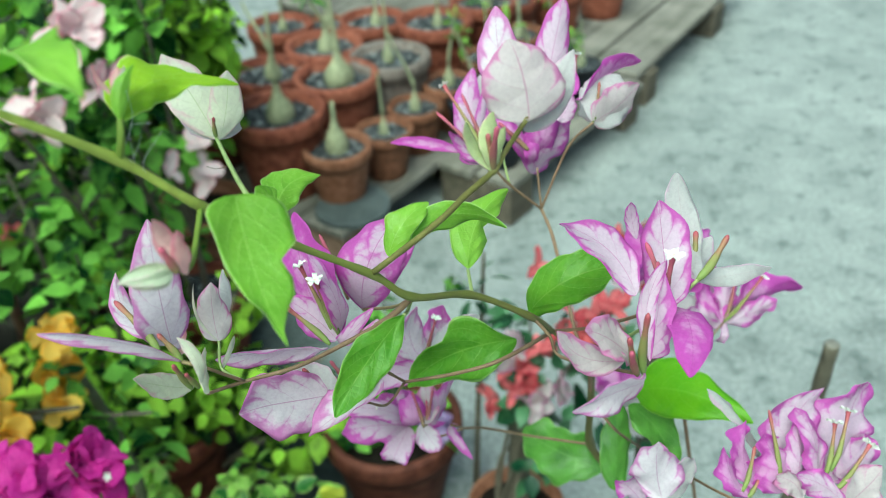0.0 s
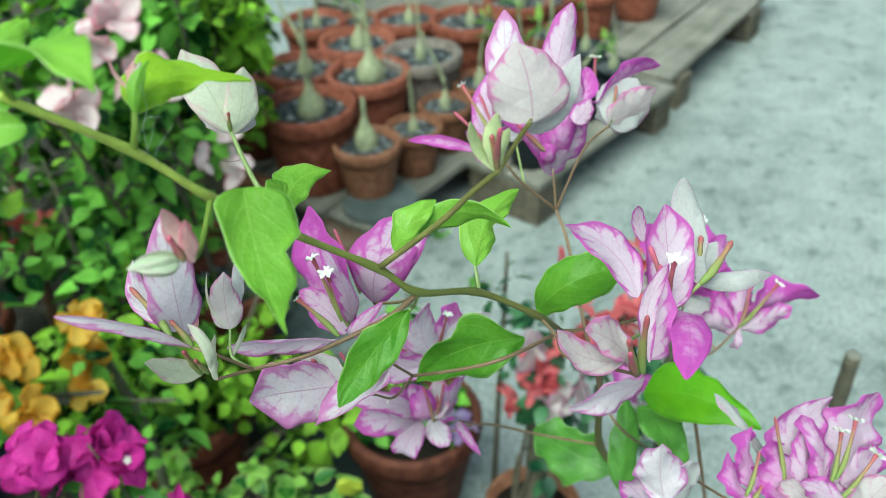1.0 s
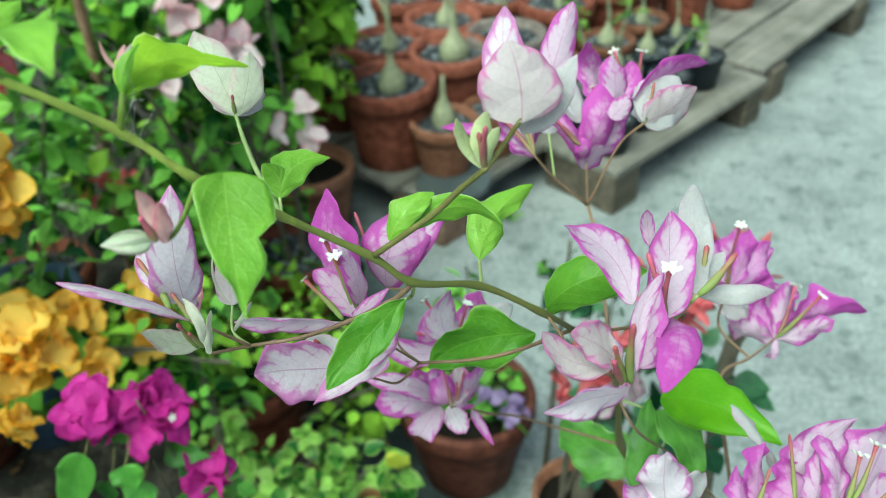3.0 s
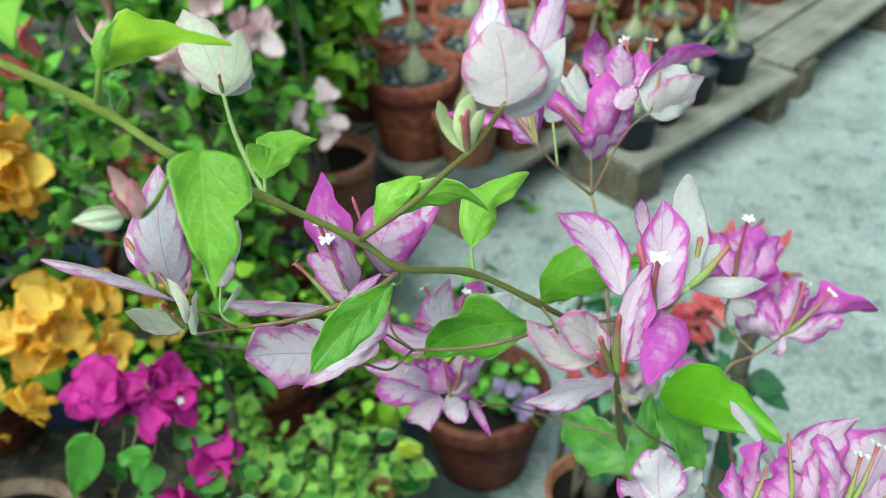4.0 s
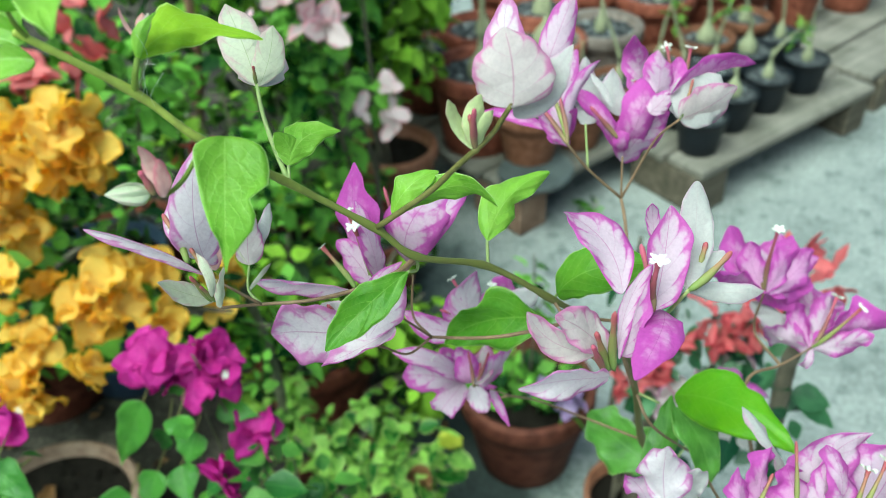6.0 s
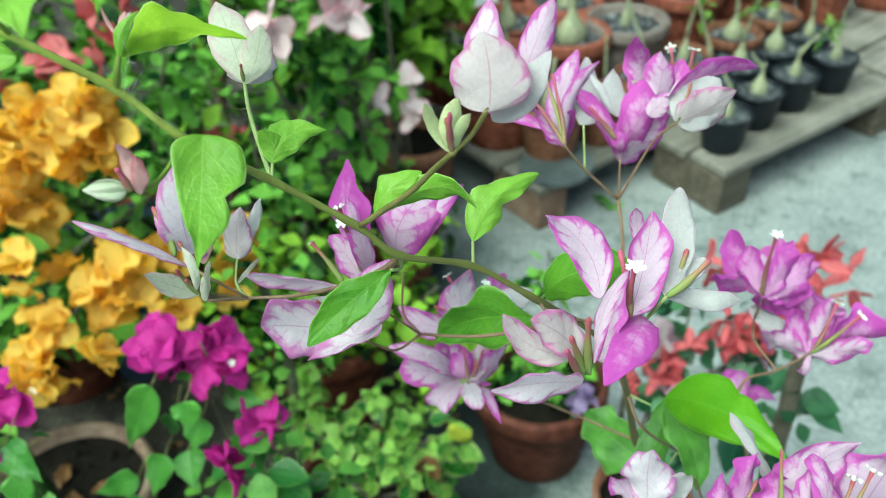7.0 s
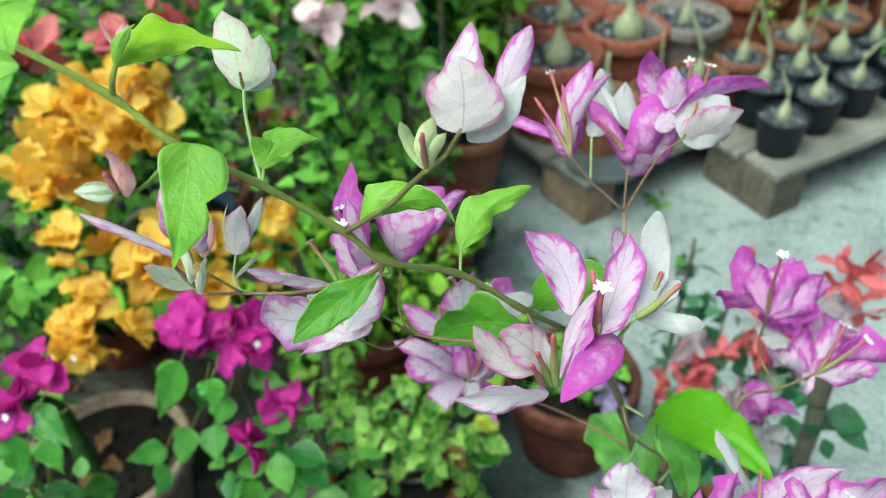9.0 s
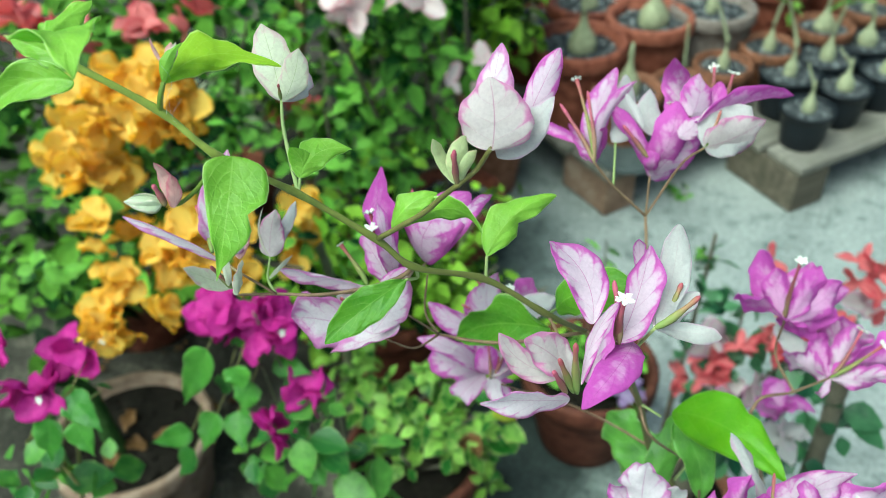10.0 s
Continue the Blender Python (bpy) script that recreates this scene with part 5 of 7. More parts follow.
STEM_MAIN = stem_material()
ROUND = ([0.16, 0.66, 1.02, 1.20, 1.20, 1.05, 0.70, 0.04],) * 2
OVATE = ([0.30, 0.82, 1.0, 1.02, 0.95, 0.78, 0.46, 0.02],) * 2
twig(branch, [(-0.0335, 0.2703, 1.3041), (-0.0313, 0.2720, 1.3017), (-0.0131, 0.2856, 1.2811), (0.0021, 0.2918, 1.2634), (0.0156, 0.3141, 1.2367), (0.0401, 0.3266, 1.2135), (0.0526, 0.3332, 1.1983), (0.0733, 0.3577, 1.1791), (0.0978, 0.3709, 1.1561), (0.1093, 0.3966, 1.1263)], 0.00112, 0.00132, STEM_MAIN, "main_stem", seg=12, per=10, swell=(0.22, 0.33, 0.44, 0.55, 0.66, 0.77, 0.88))
twig(branch, [(0.1093, 0.3966, 1.1263), (0.1272, 0.4039, 1.1041), (0.1353, 0.4295, 1.0508), (0.1428, 0.4578, 0.9817), (0.1598, 0.4571, 0.9537), (0.1802, 0.4562, 0.9201), (0.2302, 0.5062, 0.7500), (0.2502, 0.5262, 0.1200)], 0.00128, 0.0034, STEM_MAIN, "main_stem", seg=12, per=8, swell=(0.42, 0.57))
twig(branch, [(0.0401, 0.3266, 1.2135), (0.0619, 0.3237, 1.2343), (0.0722, 0.3209, 1.2470), (0.0804, 0.3176, 1.2571), (0.0841, 0.3243, 1.2598), (0.0899, 0.3231, 1.2705)], 0.0011, 0.0008, STEM_OLIVE, "twig", seg=10, per=6, swell=(0.6,))
twig(branch, [(0.1353, 0.4295, 1.0508), (0.1272, 0.4039, 1.1041), (0.1275, 0.4474, 1.0804), (0.1173, 0.4779, 1.1187), (0.1113, 0.4937, 1.1297)], 0.00128, 0.00088, TWIG, "twig")
twig(branch, [(0.1113, 0.4937, 1.1297), (0.0934, 0.4847, 1.1510), (0.0831, 0.4789, 1.1672)], 0.0008, 0.00064, TWIG, "twig")
twig(branch, [(0.1113, 0.4937, 1.1297), (0.1090, 0.5009, 1.1514)], 0.00064, 0.00056, TWIG, "twig")
twig(branch, [(0.1113, 0.4937, 1.1297), (0.1246, 0.4989, 1.1641), (0.1358, 0.4921, 1.1820)], 0.00072, 0.00064, TWIG, "twig")
twig(branch, [(0.0934, 0.4847, 1.1510), (0.0885, 0.4981, 1.1698)], 0.00064, 0.00056, STALK, "twig")
twig(branch, [(0.0526, 0.3332, 1.1983), (0.0432, 0.3336, 1.1881), (0.0249, 0.3350, 1.1747), (0.0105, 0.3230, 1.1758), (-0.0060, 0.3148, 1.1770), (-0.0142, 0.3015, 1.1846)], 0.00112, 0.00056, TWIG, "twig", per=8)
twig(branch, [(-0.0060, 0.3148, 1.1770), (-0.0159, 0.3069, 1.1917)], 0.00064, 0.00056, TWIG, "twig")
twig(branch, [(-0.0060, 0.3148, 1.1770), (-0.0158, 0.3224, 1.1760), (-0.0163, 0.3271, 1.1850)], 0.00064, 0.00048, STALK, "twig")
twig(branch, [(0.1093, 0.3966, 1.1263), (0.0846, 0.3648, 1.1388), (0.0655, 0.3641, 1.1321), (0.0432, 0.3694, 1.1224)], 0.00096, 0.00072, TWIG, "twig", per=8)
twig(branch, [(0.0432, 0.3694, 1.1224), (0.0317, 0.3774, 1.1259), (0.0305, 0.3838, 1.1453)], 0.00064, 0.00048, TWIG, "twig")
twig(branch, [(0.0432, 0.3694, 1.1224), (0.0364, 0.3568, 1.1218), (0.0305, 0.3451, 1.1349)], 0.00064, 0.00048, TWIG, "twig")
twig(branch, [(0.0432, 0.3694, 1.1224), (0.0351, 0.3540, 1.1463)], 0.00056, 0.00048, TWIG, "twig")
twig(branch, [(0.1428, 0.4578, 0.9817), (0.1089, 0.4763, 0.9690), (0.0796, 0.4564, 0.9985), (0.0667, 0.4298, 1.0276)], 0.00088, 0.00072, TWIG, "twig")
twig(branch, [(0.0667, 0.4298, 1.0276), (0.0539, 0.4350, 1.0158), (0.0322, 0.4588, 0.9840)], 0.00064, 0.00048, TWIG, "twig")
twig(branch, [(0.0667, 0.4298, 1.0276), (0.0603, 0.4106, 1.0509)], 0.00064, 0.00048, TWIG, "twig")
twig(branch, [(0.0978, 0.3709, 1.1561), (0.1046, 0.3673, 1.1491), (0.1096, 0.3628, 1.1415), (0.1285, 0.3125, 1.1800)], 0.00072, 0.00064, TWIG, "twig")
twig(branch, [(0.1093, 0.3966, 1.1263), (0.1254, 0.3772, 1.1454), (0.1399, 0.3263, 1.1978)], 0.0008, 0.00064, TWIG, "twig")
twig(branch, [(0.1272, 0.4039, 1.1041), (0.1410, 0.3480, 1.1726), (0.1502, 0.3348, 1.2021)], 0.0008, 0.00064, STALK, "twig")
twig(branch, [(0.0156, 0.3141, 1.2367), (0.0041, 0.3265, 1.2455), (-0.0014, 0.3329, 1.2526), (-0.0062, 0.3404, 1.2580)], 0.00096, 0.00064, STALK, "twig")
twig(branch, [(-0.0014, 0.3329, 1.2526), (-0.0040, 0.3331, 1.2513), (-0.0064, 0.3331, 1.2511), (-0.0088, 0.3330, 1.2520)], 0.00016, 0.00007, TWIG, "tendril", seg=6)
twig(branch, [(-0.0131, 0.2856, 1.2811), (-0.0112, 0.2857, 1.2871), (-0.0116, 0.2889, 1.2906)], 0.00112, 0.0008, STEM_GREEN, "twig")
twig(branch, [(0.0021, 0.2918, 1.2634), (0.0036, 0.2776, 1.2603), (0.0050, 0.2683, 1.2612), (0.0031, 0.2660, 1.2606)], 0.0008, 0.00064, STEM_GREEN, "twig")
twig(branch, [(0.1353, 0.4295, 1.0508), (0.1470, 0.4212, 1.0359), (0.1740, 0.4613, 0.9745)], 0.00088, 0.00072, TWIG, "twig")
twig(branch, [(0.1353, 0.4295, 1.0508), (0.1485, 0.4295, 1.0459)], 0.00088, 0.00064, STALK, "twig")
twig(branch, [(0.1598, 0.4571, 0.9537), (0.1654, 0.4661, 0.9630), (0.1710, 0.4750, 0.9721)], 0.00088, 0.00064, STALK, "twig")
leaf(branch, LEAF_YOUNG, (0.0138, 0.2860, 1.2702), (0.0300, 0.2500, 1.2500), (0.0086, 0.2712, 1.2620), (0.0256, 0.2816, 1.2590), fold=0.05, curl=0.04, teeth=0.015, lobe=0.03, quilt=0.04, wave=0.10, form=([0.78, 0.92, 0.84, 0.74, 0.62, 0.50, 0.36, 0.18, 0.08, 0.01], [0.90, 1.14, 1.26, 1.20, 0.66, 0.84, 0.76, 0.38, 0.10, 0.01]))
leaf(branch, LEAF_LIME, (-0.0116, 0.2889, 1.2906), (0.0082, 0.3254, 1.2826), (-0.0105, 0.3240, 1.2940), (-0.0046, 0.3010, 1.2865), fold=0.12, teeth=0.09, quilt=0.14, form=([0.60, 1.02, 1.05, 0.96, 0.78, 0.54, 0.30, 0.02], [0.16, 0.34, 0.46, 0.50, 0.46, 0.38, 0.24, 0.02]))
leaf(branch, LEAF_YOUNG, (-0.0116, 0.2889, 1.2906), (-0.0086, 0.2984, 1.3009), (-0.0132, 0.2892, 1.2955), (-0.0088, 0.2933, 1.2971), fold=0.3)
twig(branch, [(-0.0313, 0.2720, 1.3017), (-0.0310, 0.2690, 1.3070), (-0.0275, 0.2645, 1.3128)], 0.0008, 0.0006, STEM_GREEN, "twig")
leaf(branch, LEAF_YOUNG, (-0.0272, 0.2642, 1.3130), (0.0029, 0.2448, 1.3170), (-0.0240, 0.2500, 1.3215), (-0.0208, 0.2768, 1.3174), fold=0.05, cup=0.1, teeth=0.04, lobe=0.06, wave=0.1, form=([0.60, 1.02, 0.95, 0.72, 0.52, 0.40, 0.24, 0.02], [0.60, 1.05, 1.02, 0.88, 0.70, 0.50, 0.28, 0.02]))
leaf(branch, LEAF_YOUNG, (-0.0300, 0.2660, 1.3130), (-0.0310, 0.2870, 1.3160), (-0.0360, 0.2780, 1.3165), (-0.0280, 0.2760, 1.3130), fold=0.3, teeth=0.05)
leaf(branch, LEAF_YOUNG, (-0.0313, 0.2720, 1.3017), (-0.0531, 0.2699, 1.3072), (-0.0422, 0.2740, 1.3083), (-0.0391, 0.2689, 1.3006), fold=0.4)
leaf(branch, LEAF_YOUNG, (-0.0289, 0.2692, 1.2973), (-0.0561, 0.2536, 1.2877), (-0.0467, 0.2670, 1.3010), (-0.0402, 0.2612, 1.2914), fold=0.35)
leaf(branch, LEAF_YOUNG, (-0.0337, 0.2734, 1.3044), (-0.0439, 0.2757, 1.3111), (-0.0442, 0.2723, 1.3068), (-0.0360, 0.2766, 1.3092), fold=0.35)
twig(branch, [(0.0156, 0.3141, 1.2367), (0.0139, 0.3187, 1.2407)], 0.00064, 0.00056, STALK, "twig")
leaf(branch, LEAF_YOUNG, (0.0139, 0.3187, 1.2407), (0.0255, 0.3380, 1.2450), (0.0120, 0.3340, 1.2505), (0.0200, 0.3240, 1.2415), fold=0.1, teeth=0.05, lobe=0.06, wave=0.08, form=([0.10, 0.50, 0.92, 1.12, 1.0, 0.72, 0.40, 0.02], [0.15, 0.45, 0.66, 0.72, 0.62, 0.46, 0.28, 0.02]))
leaf(branch, LEAF_YOUNG, (0.0139, 0.3187, 1.2407), (0.0088, 0.3220, 1.2510), (0.0094, 0.3190, 1.2465), (0.0136, 0.3280, 1.2482), fold=0.1, teeth=0.03, lobe=0.04, wave=0.05, tipped=0.6)
leaf(branch, LEAF_YOUNG, (0.0460, 0.3294, 1.2186), (0.0593, 0.3430, 1.2307), (0.0444, 0.3338, 1.2283), (0.0580, 0.3351, 1.2281), fold=0.15, teeth=0.04)
leaf(branch, LEAF_YOUNG, (0.0487, 0.3332, 1.2184), (0.0850, 0.3302, 1.2298), (0.0663, 0.3399, 1.2332), (0.0644, 0.3401, 1.2219), fold=0.2, teeth=0.05, curl=-0.05)
twig(branch, [(0.0733, 0.3577, 1.1791), (0.0717, 0.3624, 1.1883)], 0.00072, 0.00064, STALK, "twig")
leaf(branch, LEAF_YOUNG, (0.0717, 0.3624, 1.1883), (0.0885, 0.4000, 1.2000), (0.0668, 0.3800, 1.2005), (0.0830, 0.3765, 1.1930), fold=0.25, teeth=0.05, lobe=0.06, wave=0.18, quilt=0.12, form=([0.26, 0.74, 1.0, 1.02, 0.86, 0.76, 0.66, 0.40, 0.05], [0.16, 0.48, 0.74, 0.72, 0.34, 0.62, 0.58, 0.34, 0.05]))
twig(branch, [(0.0978, 0.3709, 1.1561), (0.0973, 0.3845, 1.1476)], 0.00072, 0.00064, STALK, "twig")
leaf(branch, LEAF, (0.0973, 0.3845, 1.1476), (0.1375, 0.3877, 1.1701), (0.1070, 0.3859, 1.1759), (0.1188, 0.3754, 1.1606), fold=0.2, teeth=0.05)
twig(branch, [(0.0526, 0.3332, 1.1983), (0.0497, 0.3403, 1.1861), (0.0492, 0.3315, 1.1916)], 0.00072, 0.00064, STALK, "twig")
leaf(branch, LEAF, (0.0492, 0.3315, 1.1916), (0.0268, 0.3008, 1.1734), (0.0296, 0.3163, 1.1866), (0.0458, 0.3189, 1.1813), fold=0.12, teeth=0.04, quilt=0.14, lobe=0.05, form=([0.15, 0.48, 0.66, 0.98, 1.04, 0.98, 0.84, 0.54, 0.05], [0.15, 0.58, 0.90, 1.0, 0.96, 0.88, 0.74, 0.48, 0.05]))
leaf(branch, LEAF, (0.0925, 0.3923, 1.1257), (0.0420, 0.3902, 1.0985), (0.0716, 0.3960, 1.1375), (0.0684, 0.3860, 1.1060), fold=0.2, teeth=0.03, quilt=0.14, wave=0.2, form=([0.25, 0.74, 1.0, 1.05, 0.70, 0.78, 0.66, 0.40, 0.02], [0.25, 0.70, 0.96, 1.0, 0.92, 0.74, 0.50, 0.26, 0.02]))
leaf(branch, LEAF_BRIGHT, (0.1550, 0.4152, 1.0689), (0.2174, 0.4140, 1.0460), (0.1914, 0.4394, 1.0637), (0.1829, 0.4167, 1.0443), fold=0.2, teeth=0.02, lobe=0.04, quilt=0.05, wave=0.12, form=([0.30, 0.80, 1.04, 1.10, 1.06, 0.82, 0.84, 0.70, 0.42, 0.04], [0.22, 0.58, 0.84, 0.95, 0.94, 0.86, 0.72, 0.52, 0.30, 0.04]))
leaf(branch, LEAF_DEEP, (0.1562, 0.4303, 1.0440), (0.1806, 0.4104, 1.0097), (0.1616, 0.4213, 1.0307), (0.1839, 0.4254, 1.0275), fold=0.2)
leaf(branch, LEAF_DEEP, (0.1569, 0.4759, 0.9363), (0.1047, 0.4996, 0.9495), (0.1300, 0.5036, 0.9543), (0.1193, 0.4825, 0.9224), teeth=0.10)
leaf(branch, LEAF_DEEP, (0.1515, 0.4211, 0.9845), (0.1547, 0.4557, 1.0270), (0.1448, 0.4359, 1.0057), (0.1632, 0.4390, 1.0028), fold=0.1)
twig(branch, [(-0.0159, 0.3069, 1.1917), (-0.0224, 0.3078, 1.1931)], 0.00072, 0.00072, TUBE_RED, "twig")
bract(branch, WHITE_LILAC, (-0.0224, 0.3078, 1.1931), (-0.0547, 0.2891, 1.2201), (-0.0412, 0.2940, 1.2184), (-0.0415, 0.2948, 1.2116), cup=0.5, fold=0.3)
bract(branch, WHITE_LILAC, (-0.0290, 0.3180, 1.1915), (-0.0302, 0.3305, 1.2338), (-0.0330, 0.3110, 1.2235), (-0.0200, 0.3190, 1.2110), cup=0.15, wave=0.06, twist=0.0, form=([0.45, 0.90, 1.08, 1.12, 1.05, 0.88, 0.56, 0.03], [0.40, 0.86, 1.02, 1.05, 1.0, 0.84, 0.54, 0.03]))
bract(branch, WHITE_LILAC, (-0.0305, 0.3200, 1.1930), (-0.0520, 0.3400, 1.2062), (-0.0548, 0.3290, 1.2040), (-0.0385, 0.3270, 1.1950), cup=0.2, wave=0.08, twist=0.0, form=OVATE)
bract(branch, WHITE_LILAC, (-0.0280, 0.3180, 1.1900), (-0.0420, 0.3400, 1.1930), (-0.0400, 0.3300, 1.1985), (-0.0330, 0.3330, 1.1870), cup=0.2, wave=0.08, form=OVATE)
bract(branch, BLUSH, (-0.0274, 0.3199, 1.1853), (-0.0315, 0.3337, 1.1961), (-0.0362, 0.3278, 1.1903), (-0.0280, 0.3293, 1.1892))
bract(branch, CREAM, (-0.0120, 0.2951, 1.1958), (-0.0188, 0.3011, 1.2098), (-0.0148, 0.2959, 1.2057), (-0.0112, 0.2976, 1.2062), cup=0.4)
bract(branch, CREAM, (-0.0205, 0.3063, 1.1825), (-0.0330, 0.2931, 1.1996), (-0.0287, 0.3015, 1.1948), (-0.0261, 0.2983, 1.1852))
bract(branch, CREAM, (-0.0128, 0.2987, 1.1873), (-0.0147, 0.3074, 1.1994), (-0.0143, 0.3012, 1.1934), (-0.0134, 0.3049, 1.1904), cup=0.4)
flower(branch, (-0.0195, 0.3032, 1.1853), (-0.0201, 0.2959, 1.2027), TUBE_GREEN, r=0.00094)
flower(branch, (-0.0163, 0.3015, 1.1874), (-0.0172, 0.2964, 1.1984), TUBE_GREEN, r=0.00079)
flower(branch, (-0.0283, 0.3066, 1.1988), (-0.0450, 0.3202, 1.2092), TUBE_GREEN, r=0.00115)
flower(branch, (-0.0224, 0.3078, 1.1931), (-0.0300, 0.3122, 1.2015), TUBE_GREEN, r=0.00101)
bud(branch, BUD_CREAM, (0.0034, 0.2610, 1.2645), (-0.0082, 0.2566, 1.2651), 0.0034)
bract(branch, BLUSH, (0.0053, 0.2635, 1.2625), (-0.0001, 0.2663, 1.2765), (-0.0029, 0.2671, 1.2708), (0.0047, 0.2676, 1.2658), cup=0.3)
bract(branch, BLUSH, (0.0057, 0.2635, 1.2622), (0.0044, 0.2667, 1.2728), (0.0027, 0.2647, 1.2674), (0.0061, 0.2678, 1.2647), cup=0.3)
flower(branch, (0.0045, 0.2612, 1.2642), (0.0021, 0.2608, 1.2719), TUBE_RED, r=0.00094)
bract(branch, PALE, (-0.0163, 0.3271, 1.1850), (-0.0190, 0.3397, 1.2014), (-0.0235, 0.3304, 1.1944), (-0.0123, 0.3326, 1.1897), cup=0.35)
bract(branch, WHITE, (-0.0163, 0.3271, 1.1850), (-0.0177, 0.3543, 1.1971), (-0.0171, 0.3392, 1.1943), (-0.0135, 0.3434, 1.1916))
bract(branch, CREAM, (-0.0163, 0.3271, 1.1850), (-0.0247, 0.3380, 1.2020), (-0.0249, 0.3323, 1.1948), (-0.0225, 0.3308, 1.1920))
bract(branch, CREAM, (-0.0163, 0.3236, 1.1748), (-0.0155, 0.3418, 1.1753), (-0.0154, 0.3306, 1.1776), (-0.0137, 0.3309, 1.1765), cup=0.4)
twig(branch, [(0.0526, 0.3332, 1.1983), (0.0384, 0.3501, 1.1732), (0.0214, 0.3630, 1.1536)], 0.00072, 0.00072, TWIG, "twig")
bract(branch, WHITE_LILAC, (0.0165, 0.3514, 1.1591), (-0.0259, 0.3448, 1.1635), (-0.0036, 0.3443, 1.1688), (-0.0057, 0.3478, 1.1577), cup=0.5)
bract(branch, PURPLE, (0.0151, 0.3765, 1.1424), (0.0002, 0.4008, 1.1911), (-0.0101, 0.3933, 1.1693), (0.0156, 0.3803, 1.1719), cup=0.2)
bract(branch, LILAC, (0.0165, 0.3702, 1.1467), (-0.0049, 0.3827, 1.1591), (-0.0014, 0.3762, 1.1496), (0.0129, 0.3787, 1.1580), cup=0.15)
bract(branch, LILAC, (0.0165, 0.3756, 1.1456), (0.0043, 0.3831, 1.1828), (0.0131, 0.3663, 1.1725), (0.0193, 0.3750, 1.1714), cup=0.15)
bract(branch, LILAC, (0.0193, 0.3694, 1.1484), (0.0334, 0.3627, 1.1686), (0.0282, 0.3539, 1.1726), (0.0326, 0.3519, 1.1685), cup=0.2)
twig(branch, [(0.0526, 0.3332, 1.1983), (0.0435, 0.3534, 1.1776), (0.0250, 0.3927, 1.1442)], 0.00064, 0.00064, TUBE_RED, "twig")
bract(branch, LILAC, (0.0250, 0.3927, 1.1442), (0.0406, 0.4124, 1.1795), (0.0160, 0.3895, 1.1736), (0.0451, 0.3884, 1.1732), cup=0.3)
bract(branch, LILAC, (0.0250, 0.3927, 1.1442), (0.0424, 0.4347, 1.1658), (0.0322, 0.3904, 1.1697), (0.0480, 0.3974, 1.1746), cup=0.4)
flower(branch, (0.0172, 0.3717, 1.1478), (0.0117, 0.3670, 1.1807), TUBE_GREEN, r=0.00115, star=0.0050)
flower(branch, (0.0153, 0.3722, 1.1462), (0.0033, 0.3798, 1.1784), TUBE_GREEN, r=0.00101, star=0.0045)
flower(branch, (0.0177, 0.3498, 1.1621), (0.0018, 0.3551, 1.1767), TUBE_GREEN, r=0.00108, star=0.0028)
flower(branch, (0.0176, 0.3992, 1.1448), (0.0043, 0.4201, 1.1659), TUBE_RED, r=0.00101)
twig(branch, [(0.0305, 0.3451, 1.1349), (0.0143, 0.3497, 1.1326)], 0.00056, 0.00056, TWIG, "twig")
bract(branch, WHITE_LILAC, (0.0160, 0.3433, 1.1415), (-0.0190, 0.3351, 1.1378), (0.0030, 0.3375, 1.1626), (-0.0052, 0.3346, 1.1257), cup=0.1)
bract(branch, WHITE_LILAC, (0.0280, 0.3344, 1.1495), (0.0366, 0.3541, 1.1712), (0.0264, 0.3444, 1.1626), (0.0410, 0.3447, 1.1576), cup=0.2)
bract(branch, WHITE_LILAC, (0.0376, 0.3424, 1.1506), (0.0098, 0.3246, 1.1382), (0.0176, 0.3446, 1.1394), (0.0305, 0.3300, 1.1429), cup=0.5)
bract(branch, WHITE, (0.0181, 0.3442, 1.1381), (0.0017, 0.3487, 1.1514), (0.0070, 0.3449, 1.1445), (0.0164, 0.3460, 1.1535))
flower(branch, (0.0149, 0.3490, 1.1347), (0.0077, 0.3413, 1.1575), TUBE_GREEN, r=0.00115)
flower(branch, (0.0240, 0.3396, 1.1492), (0.0146, 0.3594, 1.1447), TUBE_RED, r=0.00094)
flower(branch, (0.0258, 0.3392, 1.1481), (0.0148, 0.3555, 1.1397), TUBE_RED, r=0.00094)
flower(branch, (0.0247, 0.3456, 1.1390), (0.0153, 0.3545, 1.1383), TUBE_GREEN, r=0.00108)
bract(branch, WHITE_PINK, (0.0345, 0.4442, 1.0144), (-0.0040, 0.4399, 1.0122), (0.0180, 0.4340, 1.0400), (0.0182, 0.4301, 1.0161), cup=0.15)
bract(branch, WHITE_PINK, (0.0345, 0.4442, 1.0144), (0.0269, 0.4397, 0.9956), (0.0225, 0.4283, 1.0200), (0.0408, 0.4292, 1.0205), cup=0.2)
bract(branch, WHITE_PINK, (0.0345, 0.4442, 1.0144), (-0.0013, 0.4267, 1.0470), (0.0157, 0.4340, 1.0499), (0.0142, 0.4260, 1.0403))
bract(branch, PURPLE, (0.0345, 0.4442, 1.0144), (0.0349, 0.4534, 1.0346), (0.0299, 0.4394, 1.0341), (0.0458, 0.4412, 1.0334), cup=0.2)
bract(branch, PALE, (0.0462, 0.4311, 1.0296), (0.0443, 0.4581, 1.0345), (0.0381, 0.4496, 1.0283), (0.0531, 0.4498, 1.0324))
bract(branch, LILAC, (0.0492, 0.4325, 1.0276), (0.0600, 0.4566, 1.0404), (0.0505, 0.4449, 1.0365), (0.0576, 0.4523, 1.0237), cup=0.3)
